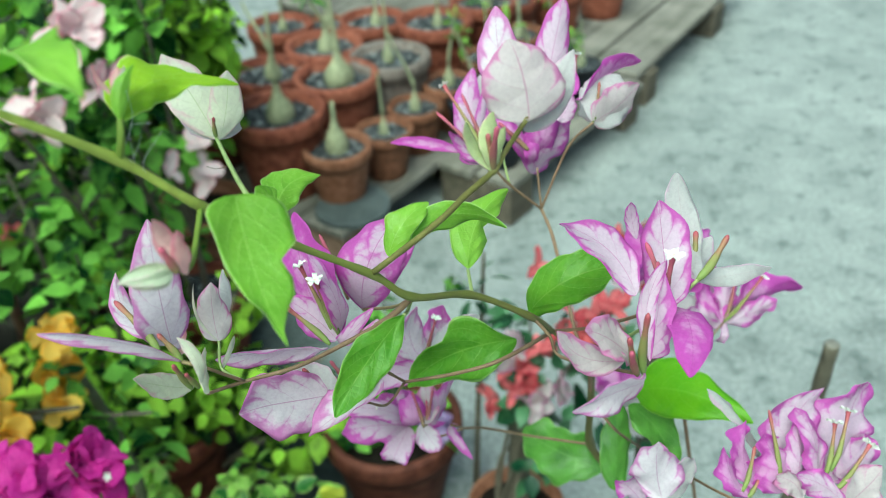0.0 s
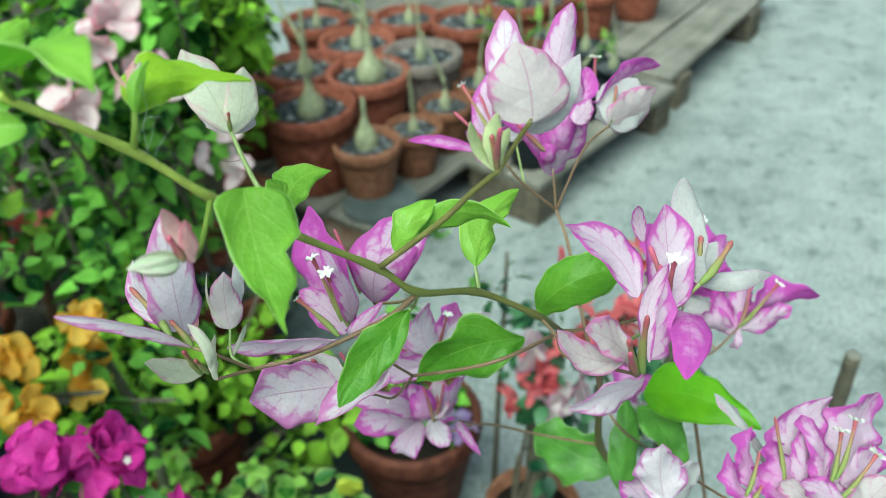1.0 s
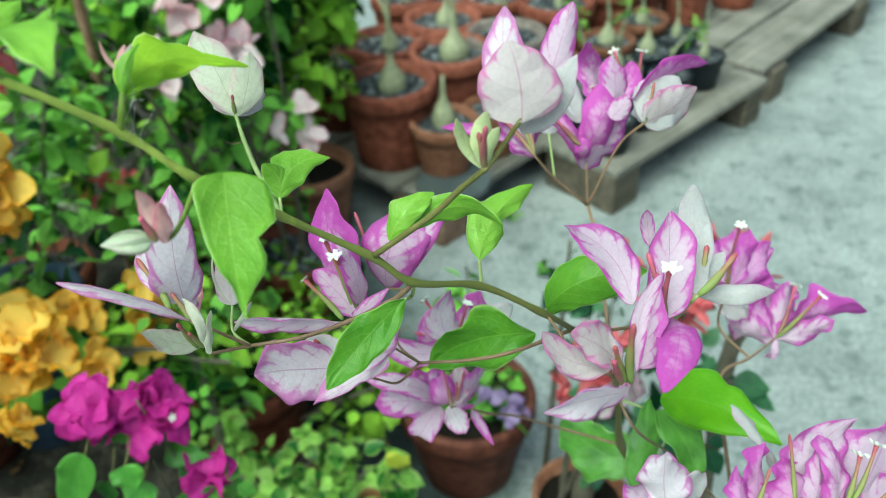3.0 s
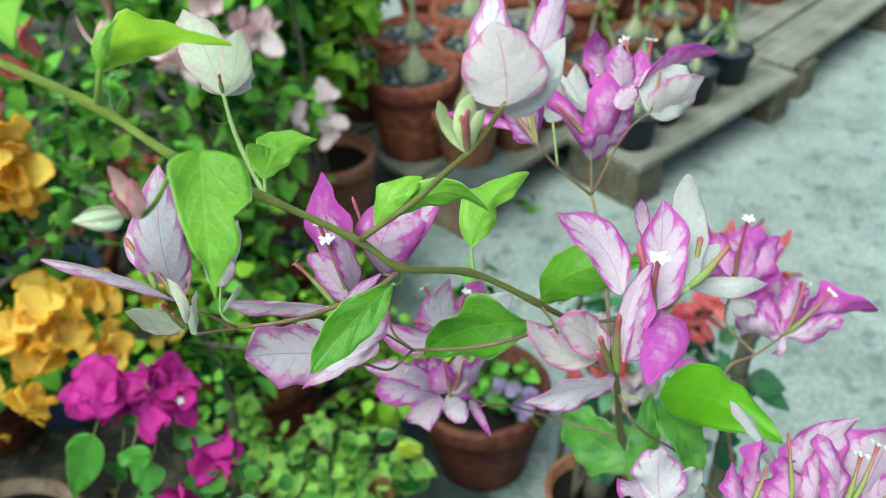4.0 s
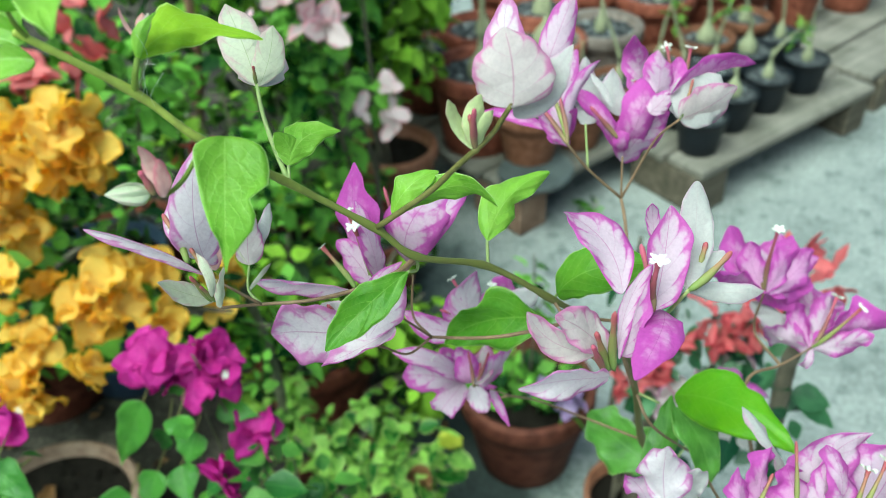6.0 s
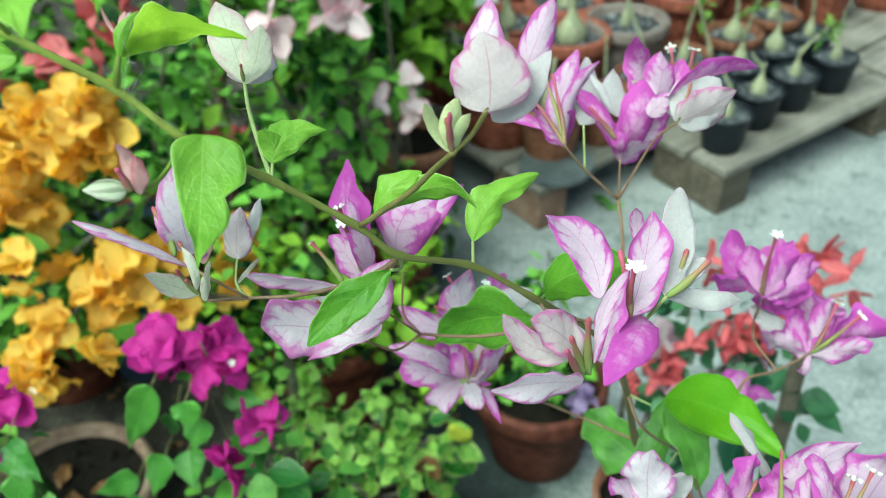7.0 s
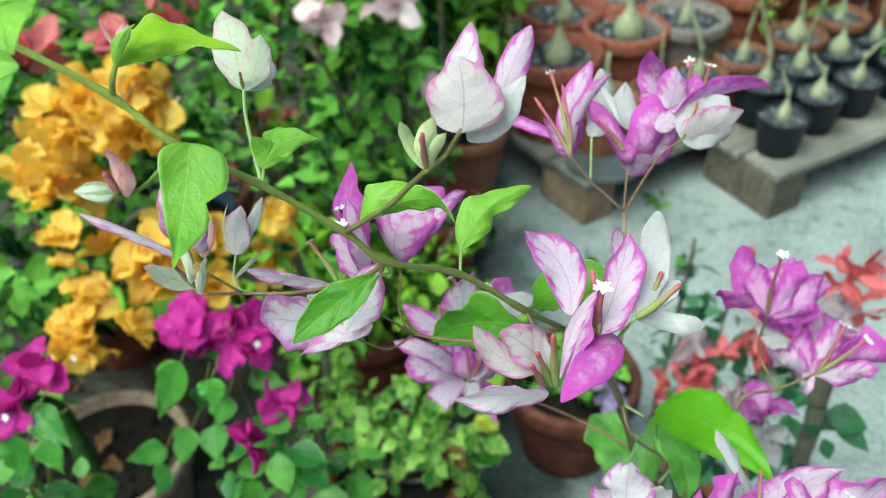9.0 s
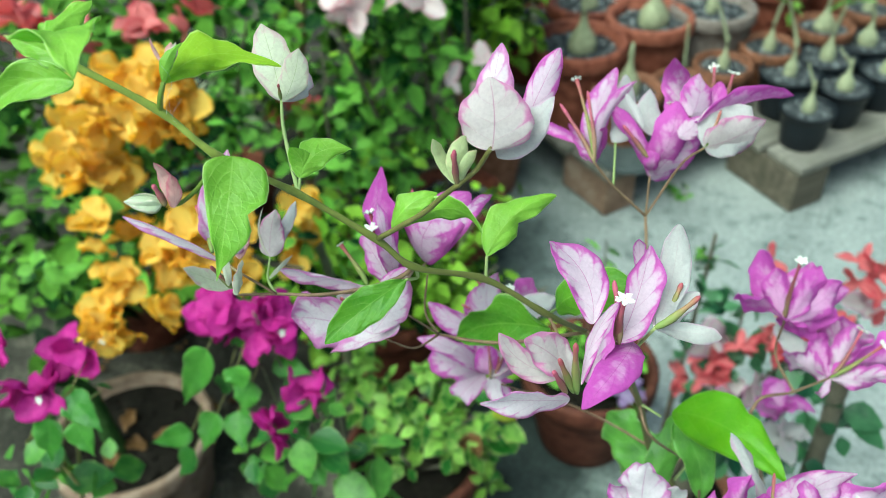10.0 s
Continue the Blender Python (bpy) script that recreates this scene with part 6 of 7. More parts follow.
bract(branch, LILAC, (0.0603, 0.4106, 1.0509), (0.0712, 0.4093, 1.0265), (0.0615, 0.4168, 1.0284), (0.0666, 0.4191, 1.0295), cup=0.4)
bract(branch, WHITE_PINK, (0.0345, 0.4442, 1.0144), (0.0197, 0.4482, 1.0359), (0.0171, 0.4414, 1.0327), (0.0286, 0.4532, 1.0305))
bract(branch, LILAC, (0.0380, 0.4420, 1.0180), (0.0300, 0.4480, 1.0400), (0.0270, 0.4420, 1.0290), (0.0390, 0.4470, 1.0300), cup=0.4)
bract(branch, WHITE_LILAC, (0.0420, 0.4380, 1.0220), (0.0520, 0.4330, 1.0060), (0.0400, 0.4360, 1.0090), (0.0530, 0.4380, 1.0160), cup=0.3)
bract(branch, PURPLE, (0.0440, 0.4360, 1.0260), (0.0560, 0.4400, 1.0200), (0.0490, 0.4420, 1.0170), (0.0510, 0.4370, 1.0270), cup=0.4)
flower(branch, (0.0440, 0.4330, 1.0250), (0.0500, 0.4450, 1.0440), TUBE_RED, r=0.00094)
flower(branch, (0.0345, 0.4442, 1.0144), (0.0226, 0.4355, 1.0408), TUBE_RED, r=0.00101)
flower(branch, (0.0345, 0.4442, 1.0144), (0.0184, 0.4343, 1.0409), TUBE_GREEN, r=0.00101, star=0.004)
flower(branch, (0.0444, 0.4311, 1.0273), (0.0382, 0.4424, 1.0439), TUBE_RED, r=0.00094)
flower(branch, (0.0458, 0.4346, 1.0247), (0.0461, 0.4407, 1.0387), TUBE_RED, r=0.00086)
bract(branch, WHITE_LILAC, (0.0483, 0.4319, 1.0753), (0.0450, 0.4398, 1.1068), (0.0328, 0.4279, 1.0890), (0.0490, 0.4382, 1.0882), cup=0.2)
bract(branch, WHITE_PINK, (0.0483, 0.4319, 1.0753), (0.0578, 0.4637, 1.0876), (0.0461, 0.4452, 1.0828), (0.0640, 0.4626, 1.0669), cup=0.2)
bract(branch, WHITE, (0.0483, 0.4319, 1.0753), (0.0760, 0.4520, 1.0900), (0.0600, 0.4470, 1.0900), (0.0680, 0.4400, 1.0790), cup=0.2)
bract(branch, WHITE_PINK, (0.0483, 0.4319, 1.0753), (0.0066, 0.4249, 1.0820), (0.0221, 0.4281, 1.0803), (0.0304, 0.4203, 1.0674), cup=0.4)
bract(branch, LILAC, (0.0483, 0.4319, 1.0753), (0.0332, 0.4357, 1.0958), (0.0279, 0.4307, 1.0785), (0.0411, 0.4329, 1.0873))
flower(branch, (0.0483, 0.4319, 1.0753), (0.0543, 0.4360, 1.1022), TUBE_RED, r=0.00094, star=0.004)
flower(branch, (0.0483, 0.4319, 1.0753), (0.0300, 0.4427, 1.0958), TUBE_RED, r=0.00094, star=0.0045)
flower(branch, (0.0483, 0.4319, 1.0753), (0.0260, 0.4311, 1.0826), TUBE_RED, r=0.00101)
bract(branch, WHITE_PINK, (0.1288, 0.3295, 1.2003), (0.1042, 0.3479, 1.2182), (0.1213, 0.3524, 1.2137), (0.1154, 0.3352, 1.2096), cup=0.2)
bract(branch, WHITE_PINK, (0.1399, 0.3263, 1.1978), (0.1404, 0.3594, 1.2183), (0.1327, 0.3509, 1.2026), (0.1489, 0.3423, 1.2093), cup=0.2)
bract(branch, WHITE_PINK, (0.1314, 0.3112, 1.1870), (0.1367, 0.3288, 1.2151), (0.1280, 0.3246, 1.1987), (0.1350, 0.3237, 1.2046), cup=0.4)
bract(branch, LILAC, (0.1322, 0.3142, 1.1856), (0.1379, 0.3270, 1.2104), (0.1306, 0.3240, 1.1919), (0.1376, 0.3151, 1.2012), cup=0.3)
bract(branch, PURPLE, (0.1425, 0.3384, 1.1885), (0.1383, 0.2895, 1.2011), (0.1356, 0.3087, 1.2020), (0.1514, 0.3217, 1.1976), cup=-0.15)
bract(branch, WHITE, (0.1502, 0.3348, 1.2021), (0.1475, 0.3689, 1.2246), (0.1428, 0.3623, 1.2115), (0.1558, 0.3626, 1.2106), cup=0.1)
bract(branch, WHITE, (0.1502, 0.3348, 1.2021), (0.1611, 0.3585, 1.2045), (0.1526, 0.3572, 1.2037), (0.1598, 0.3521, 1.1977), cup=0.1)
bract(branch, WHITE, (0.1502, 0.3348, 1.2021), (0.1735, 0.3326, 1.2087), (0.1640, 0.3445, 1.2011), (0.1639, 0.3395, 1.1954), cup=0.4)
bract(branch, LILAC, (0.1358, 0.3695, 1.1956), (0.1327, 0.3723, 1.2105), (0.1310, 0.3720, 1.2027), (0.1367, 0.3729, 1.2029))
flower(branch, (0.1399, 0.3263, 1.1978), (0.1322, 0.3392, 1.2151), TUBE_RED, r=0.00115)
flower(branch, (0.1386, 0.3281, 1.1952), (0.1391, 0.3287, 1.2172), TUBE_RED, r=0.00115, star=0.0050)
flower(branch, (0.1512, 0.3463, 1.1984), (0.1538, 0.3567, 1.2074), TUBE_GREEN, r=0.00115)
flower(branch, (0.1502, 0.3348, 1.2021), (0.1621, 0.3468, 1.2122), TUBE_GREEN, r=0.00122)
flower(branch, (0.1379, 0.3267, 1.1963), (0.1359, 0.3350, 1.2102), TUBE_RED, r=0.00101)
bract(branch, PALE, (0.1238, 0.3131, 1.1860), (0.1000, 0.3083, 1.2032), (0.1084, 0.3120, 1.1965), (0.1116, 0.3072, 1.1840), cup=0.3)
bract(branch, PALE, (0.1269, 0.3167, 1.1829), (0.1079, 0.3106, 1.2007), (0.1165, 0.3216, 1.1980), (0.1186, 0.3078, 1.1896), cup=0.2)
bract(branch, WHITE_LILAC, (0.1291, 0.3060, 1.1830), (0.1016, 0.2868, 1.1914), (0.1134, 0.2903, 1.1995), (0.1216, 0.2967, 1.1833), cup=0.3)
flower(branch, (0.1301, 0.3120, 1.1807), (0.1284, 0.3093, 1.2090), TUBE_GREEN, r=0.00122)
flower(branch, (0.1285, 0.3125, 1.1800), (0.1232, 0.3084, 1.1998), TUBE_GREEN, r=0.00115)
flower(branch, (0.1271, 0.3079, 1.1838), (0.1231, 0.3030, 1.1987), TUBE_RED, r=0.00108)
bract(branch, PALE, (0.0905, 0.3231, 1.2700), (0.0850, 0.3335, 1.2905), (0.0768, 0.3268, 1.2842), (0.1015, 0.3290, 1.2780), cup=0.22, wave=0.07, quilt=0.04, twist=0.0, form=([0.40, 0.84, 1.0, 1.04, 1.0, 0.84, 0.54, 0.06], [0.62, 0.96, 1.04, 1.04, 0.96, 0.80, 0.52, 0.06]))
bract(branch, WHITE_LILAC, (0.0870, 0.3330, 1.2680), (0.0820, 0.3500, 1.2945), (0.0758, 0.3420, 1.2835), (0.0895, 0.3425, 1.2835), cup=0.3, wave=0.10, tipped=0.5)
bract(branch, WHITE_PINK, (0.0955, 0.3340, 1.2700), (0.1025, 0.3500, 1.2965), (0.0935, 0.3420, 1.2835), (0.1045, 0.3445, 1.2845), cup=0.3, wave=0.10)
bract(branch, WHITE, (0.0900, 0.3290, 1.2635), (0.1045, 0.3425, 1.2830), (0.0950, 0.3380, 1.2785), (0.1035, 0.3345, 1.2705), cup=0.15, wave=0.08, form=OVATE)
flower(branch, (0.0899, 0.3231, 1.2705), (0.0876, 0.3379, 1.2834), TUBE_RED, r=0.00101)
flower(branch, (0.0899, 0.3231, 1.2705), (0.0923, 0.3366, 1.2800), TUBE_RED, r=0.00101)
bract(branch, BUD_GREEN, (0.0804, 0.3176, 1.2571), (0.0731, 0.3154, 1.2744), (0.0731, 0.3156, 1.2666), (0.0771, 0.3201, 1.2640), cup=0.4)
bract(branch, BUD_GREEN, (0.0804, 0.3176, 1.2571), (0.0806, 0.3234, 1.2730), (0.0772, 0.3175, 1.2685), (0.0824, 0.3221, 1.2670), cup=0.4)
bract(branch, BUD_GREEN, (0.0804, 0.3176, 1.2571), (0.0834, 0.3257, 1.2671), (0.0799, 0.3189, 1.2649), (0.0841, 0.3227, 1.2637), cup=0.4)
flower(branch, (0.0804, 0.3176, 1.2571), (0.0787, 0.3175, 1.2692), TUBE_GREEN, r=0.00094)
flower(branch, (0.0804, 0.3176, 1.2571), (0.0813, 0.3137, 1.2734), TUBE_RED, r=0.00094)
bract(branch, CREAM, (-0.0060, 0.3404, 1.2574), (-0.0240, 0.3580, 1.2790), (-0.0206, 0.3460, 1.2700), (-0.0100, 0.3540, 1.2705), cup=0.12, wave=0.06, twist=0.0, curl=0.0, form=ROUND)
bract(branch, CREAM, (-0.0052, 0.3400, 1.2576), (-0.0016, 0.3500, 1.2764), (-0.0068, 0.3455, 1.2690), (0.0016, 0.3490, 1.2665), cup=0.15, wave=0.06, twist=0.0, curl=0.0, form=ROUND)
bract(branch, WHITE, (-0.0055, 0.3410, 1.2570), (-0.0110, 0.3560, 1.2680), (-0.0165, 0.3470, 1.2620), (-0.0020, 0.3540, 1.2590), cup=0.2, wave=0.06, form=ROUND)
flower(branch, (-0.0062, 0.3404, 1.2580), (-0.0054, 0.3391, 1.2658), TUBE_GREEN, r=0.0006)
bract(branch, BLUSH, (-0.0121, 0.2915, 1.2955), (-0.0168, 0.2929, 1.3037), (-0.0162, 0.2922, 1.2991), (-0.0145, 0.2929, 1.2977), cup=0.4)
bract(branch, BLUSH, (-0.0119, 0.2919, 1.2953), (-0.0126, 0.2974, 1.3007), (-0.0139, 0.2943, 1.2979), (-0.0110, 0.2968, 1.2971), cup=0.5)
bract(branch, CREAM, (-0.0117, 0.2922, 1.2952), (-0.0107, 0.2977, 1.3009), (-0.0118, 0.2944, 1.2981), (-0.0101, 0.2966, 1.2967), cup=0.5)
bract(branch, PURPLE, (0.0680, 0.5024, 1.1613), (0.0319, 0.4987, 1.1699), (0.0489, 0.5038, 1.1700), (0.0489, 0.4996, 1.1648), cup=0.4)
bract(branch, LILAC, (0.0831, 0.4789, 1.1672), (0.0759, 0.5330, 1.1970), (0.0643, 0.5173, 1.1815), (0.0795, 0.5208, 1.1802), cup=0.25)
bract(branch, WHITE_PINK, (0.0831, 0.4789, 1.1672), (0.0884, 0.5244, 1.1937), (0.0778, 0.5012, 1.1841), (0.0833, 0.5110, 1.1800), cup=0.5)
bract(branch, WHITE, (0.0885, 0.4981, 1.1698), (0.0797, 0.5416, 1.1867), (0.0768, 0.5294, 1.1723), (0.0918, 0.5328, 1.1710), cup=0.3)
bract(branch, WHITE, (0.1008, 0.5070, 1.1764), (0.0869, 0.5145, 1.1911), (0.0924, 0.5103, 1.1838), (0.0949, 0.5129, 1.1861), cup=0.3)
bract(branch, LILAC, (0.0831, 0.4789, 1.1672), (0.0615, 0.4928, 1.1775), (0.0631, 0.4996, 1.1769), (0.0713, 0.4941, 1.1625), cup=0.4)
bract(branch, LILAC, (0.0831, 0.4789, 1.1672), (0.0836, 0.4936, 1.1807), (0.0689, 0.5081, 1.1681), (0.0808, 0.5063, 1.1613), cup=0.4)
flower(branch, (0.0831, 0.4789, 1.1672), (0.0605, 0.5100, 1.1961), TUBE_GREEN, r=0.00108, star=0.0042)
flower(branch, (0.0831, 0.4789, 1.1672), (0.0695, 0.5016, 1.1953), TUBE_RED, r=0.00101)
flower(branch, (0.0831, 0.4789, 1.1672), (0.0567, 0.4954, 1.1881), TUBE_RED, r=0.00108)
bract(branch, LILAC, (0.1067, 0.5179, 1.1381), (0.1292, 0.5296, 1.1658), (0.1063, 0.5117, 1.1643), (0.1233, 0.5188, 1.1468), cup=0.2)
bract(branch, PURPLE, (0.1062, 0.5176, 1.1434), (0.1126, 0.5293, 1.1844), (0.1051, 0.5130, 1.1729), (0.1244, 0.5201, 1.1747), cup=0.3)
bract(branch, PURPLE, (0.1062, 0.5176, 1.1434), (0.0770, 0.5248, 1.1763), (0.0880, 0.5128, 1.1661), (0.0957, 0.5144, 1.1733), cup=0.4)
bract(branch, PURPLE, (0.1062, 0.5176, 1.1434), (0.1048, 0.5214, 1.1642), (0.1020, 0.5096, 1.1605), (0.1110, 0.5122, 1.1632), cup=0.3)
bract(branch, WHITE, (0.1057, 0.5186, 1.1663), (0.0963, 0.5320, 1.1868), (0.0922, 0.5217, 1.1752), (0.1059, 0.5252, 1.1746), cup=0.3)
bract(branch, LILAC, (0.1132, 0.5275, 1.1747), (0.1056, 0.5459, 1.2009), (0.1022, 0.5446, 1.1807), (0.1166, 0.5605, 1.1760), cup=0.25)
bract(branch, LILAC, (0.1203, 0.5322, 1.1747), (0.1174, 0.5538, 1.1894), (0.1129, 0.5361, 1.1824), (0.1293, 0.5506, 1.1769), cup=0.25)
bract(branch, PURPLE, (0.1251, 0.5369, 1.1723), (0.1284, 0.5591, 1.1853), (0.1204, 0.5608, 1.1751), (0.1346, 0.5489, 1.1769), cup=0.2)
bract(branch, WHITE_PINK, (0.1198, 0.5085, 1.1748), (0.1283, 0.5181, 1.1838), (0.1194, 0.5136, 1.1814), (0.1290, 0.5122, 1.1760))
flower(branch, (0.1047, 0.5090, 1.1576), (0.0886, 0.5104, 1.1739), TUBE_RED, r=0.00122)
flower(branch, (0.1119, 0.5165, 1.1729), (0.1096, 0.5279, 1.1826), TUBE_RED, r=0.00101, star=0.0035)
flower(branch, (0.1249, 0.5587, 1.1721), (0.1202, 0.5935, 1.1744), TUBE_RED, r=0.00108, star=0.0050)
flower(branch, (0.1334, 0.5591, 1.1739), (0.1346, 0.5657, 1.1875), TUBE_RED, r=0.00108, star=0.0050)
bract(branch, PALE, (0.1358, 0.4921, 1.1820), (0.1606, 0.5095, 1.1945), (0.1413, 0.4955, 1.1961), (0.1531, 0.5007, 1.1775), cup=0.2)
bract(branch, WHITE, (0.1358, 0.4921, 1.1820), (0.1518, 0.5172, 1.1961), (0.1296, 0.4987, 1.1957), (0.1581, 0.5031, 1.1856), cup=0.2)
bract(branch, WHITE, (0.1358, 0.4921, 1.1820), (0.1297, 0.5059, 1.1948), (0.1282, 0.5040, 1.1829), (0.1363, 0.4955, 1.1908), cup=0.3)
bract(branch, PURPLE, (0.1300, 0.4957, 1.1941), (0.1700, 0.5504, 1.1884), (0.1415, 0.5085, 1.2048), (0.1430, 0.5219, 1.1876), cup=0.3)
flower(branch, (0.1358, 0.4921, 1.1820), (0.1391, 0.5022, 1.1994), TUBE_GREEN, r=0.00094)
bract(behind, PURPLE, (0.1973, 0.5180, 1.0632), (0.1731, 0.5549, 1.0775), (0.1707, 0.5427, 1.0630), (0.1912, 0.5508, 1.0656), cup=0.2, wave=0.30, lobe=0.12, quilt=0.12)
bract(behind, WHITE_PINK, (0.1973, 0.5180, 1.0632), (0.2029, 0.5606, 1.0736), (0.1920, 0.5499, 1.0642), (0.2156, 0.5552, 1.0620), cup=0.2, wave=0.30, lobe=0.12, quilt=0.12)
bract(behind, PURPLE, (0.1973, 0.5180, 1.0632), (0.2301, 0.5601, 1.0629), (0.2098, 0.5566, 1.0660), (0.2242, 0.5494, 1.0515), cup=0.3, wave=0.30, lobe=0.12, quilt=0.12)
bract(behind, PURPLE, (0.1973, 0.5180, 1.0632), (0.1667, 0.5052, 1.0815), (0.1793, 0.5156, 1.0782), (0.1910, 0.5297, 1.0516), cup=0.3, wave=0.30, lobe=0.12, quilt=0.12)
bract(behind, PURPLE, (0.1973, 0.5180, 1.0632), (0.2250, 0.5438, 1.0591), (0.2083, 0.5444, 1.0610), (0.2188, 0.5276, 1.0548), cup=0.3, wave=0.30, lobe=0.12, quilt=0.12)
bract(behind, PURPLE, (0.1973, 0.5180, 1.0632), (0.2156, 0.5289, 1.0437), (0.1999, 0.5325, 1.0418), (0.2139, 0.5435, 1.0503), wave=0.30, lobe=0.12, quilt=0.12)
bract(behind, WHITE, (0.2199, 0.5299, 1.0178), (0.1939, 0.5324, 1.0417), (0.2002, 0.5204, 1.0375), (0.2137, 0.5304, 1.0384), cup=0.3, wave=0.30, lobe=0.12, quilt=0.12)
bract(behind, LILAC, (0.2327, 0.5439, 1.0085), (0.2539, 0.5704, 1.0226), (0.2279, 0.5695, 1.0312), (0.2477, 0.5624, 1.0149), cup=0.2, wave=0.30, lobe=0.12, quilt=0.12)
bract(behind, WHITE_PINK, (0.2313, 0.5179, 1.0259), (0.2284, 0.5576, 1.0359), (0.2202, 0.5449, 1.0228), (0.2460, 0.5547, 1.0256), cup=0.3, wave=0.30, lobe=0.12, quilt=0.12)
bract(behind, PURPLE, (0.2313, 0.5179, 1.0259), (0.2849, 0.5468, 1.0325), (0.2588, 0.5394, 1.0443), (0.2628, 0.5476, 1.0162), cup=0.4, wave=0.30, lobe=0.12, quilt=0.12)
bract(behind, WHITE_PINK, (0.2313, 0.5179, 1.0259), (0.2627, 0.5205, 1.0406), (0.2473, 0.5205, 1.0404), (0.2513, 0.5151, 1.0272), cup=0.3, wave=0.30, lobe=0.12, quilt=0.12)
bract(behind, LILAC, (0.2285, 0.5169, 1.0242), (0.2021, 0.5187, 1.0365), (0.2105, 0.5249, 1.0159), (0.2184, 0.5209, 1.0358), cup=0.3, wave=0.30, lobe=0.12, quilt=0.12)
bract(behind, LILAC, (0.2313, 0.5179, 1.0259), (0.2256, 0.5154, 1.0125), (0.2283, 0.5112, 1.0238), (0.2333, 0.5093, 1.0238), wave=0.30, lobe=0.12, quilt=0.12)
bract(behind, PURPLE, (0.1985, 0.5180, 1.0620), (0.2080, 0.5450, 1.0860), (0.1990, 0.5330, 1.0790), (0.2130, 0.5360, 1.0740), cup=0.3, wave=0.30, lobe=0.12, quilt=0.12)
bract(behind, PURPLE, (0.1990, 0.5180, 1.0610), (0.1850, 0.5330, 1.0860), (0.1800, 0.5260, 1.0720), (0.1960, 0.5300, 1.0760), cup=0.3, wave=0.30, lobe=0.12, quilt=0.12)
bract(behind, PURPLE, (0.2000, 0.5190, 1.0600), (0.2230, 0.5480, 1.0760), (0.2090, 0.5400, 1.0750), (0.2210, 0.5330, 1.0620), cup=0.3, wave=0.30, lobe=0.12, quilt=0.12)
bract(behind, LILAC, (0.2313, 0.5179, 1.0259), (0.2400, 0.5480, 1.0470), (0.2290, 0.5370, 1.0420), (0.2450, 0.5400, 1.0350), cup=0.3, wave=0.30, lobe=0.12, quilt=0.12)
bract(behind, PURPLE, (0.2313, 0.5179, 1.0259), (0.2190, 0.5330, 1.0460), (0.2140, 0.5260, 1.0350), (0.2290, 0.5300, 1.0360), cup=0.4, wave=0.30, lobe=0.12, quilt=0.12)
flower(behind, (0.2313, 0.5179, 1.0259), (0.2410, 0.5401, 1.0498), TUBE_RED, r=0.00115, star=0.0055)
flower(behind, (0.2313, 0.5179, 1.0259), (0.2527, 0.5261, 1.0554), TUBE_GREEN, r=0.00115, star=0.0050)
flower(behind, (0.1973, 0.5180, 1.0632), (0.1962, 0.5149, 1.1093), TUBE_RED, r=0.00115, star=0.0050)
flower(behind, (0.1973, 0.5180, 1.0632), (0.1821, 0.5417, 1.0697), TUBE_RED, r=0.00130)
twig(behind, [(0.4300, 0.7700, 0.1700), (0.3000, 0.5800, 0.6000), (0.2063, 0.4826, 0.9721), (0.1943, 0.4726, 1.0321), (0.2129, 0.4945, 1.0288), (0.2313, 0.5179, 1.0259)], 0.0017, 0.0006, TWIG, "main_stem", per=8)
twig(behind, [(0.2129, 0.4945, 1.0288), (0.1984, 0.5266, 1.0241), (0.1973, 0.5180, 1.0632)], 0.00088, 0.00072, TWIG, "twig")
twig(branch, [(0.1802, 0.4562, 0.9201), (0.1763, 0.3378, 1.0378), (0.2230, 0.3605, 1.0491)], 0.00128, 0.0008, TWIG, "twig")
twig(branch, [(0.1740, 0.4613, 0.9745), (0.1845, 0.3582, 1.0605), (0.2009, 0.3577, 1.0537)], 0.00072, 0.00064, TWIG, "twig")
bract(branch, WHITE_PINK, (0.2260, 0.3677, 1.0504), (0.2442, 0.4046, 1.0804), (0.2087, 0.3823, 1.0687), (0.2359, 0.3812, 1.0670), cup=0.25, wave=0.34, lobe=0.12, quilt=0.1)
bract(branch, LILAC, (0.2411, 0.3732, 1.0483), (0.2649, 0.4110, 1.0773), (0.2348, 0.3873, 1.0719), (0.2685, 0.3987, 1.0605), cup=0.2, wave=0.34, lobe=0.12, quilt=0.1)
bract(branch, PURPLE, (0.2010, 0.3583, 1.0611), (0.2005, 0.3810, 1.0834), (0.1910, 0.3662, 1.0748), (0.2037, 0.3738, 1.0664), cup=0.4, wave=0.34, lobe=0.12, quilt=0.1)
bract(branch, PURPLE, (0.2126, 0.3581, 1.0599), (0.2066, 0.3753, 1.0804), (0.1990, 0.3630, 1.0711), (0.2238, 0.3699, 1.0639), cup=0.3, wave=0.34, lobe=0.12, quilt=0.1)
bract(branch, LILAC, (0.2216, 0.3617, 1.0577), (0.2240, 0.3837, 1.0813), (0.2162, 0.3688, 1.0687), (0.2302, 0.3739, 1.0633), cup=0.4, wave=0.34, lobe=0.12, quilt=0.1)
bract(branch, LILAC, (0.2299, 0.3631, 1.0564), (0.2199, 0.3862, 1.0860), (0.2238, 0.3736, 1.0752), (0.2379, 0.3771, 1.0678), cup=0.3, wave=0.34, lobe=0.12, quilt=0.1)
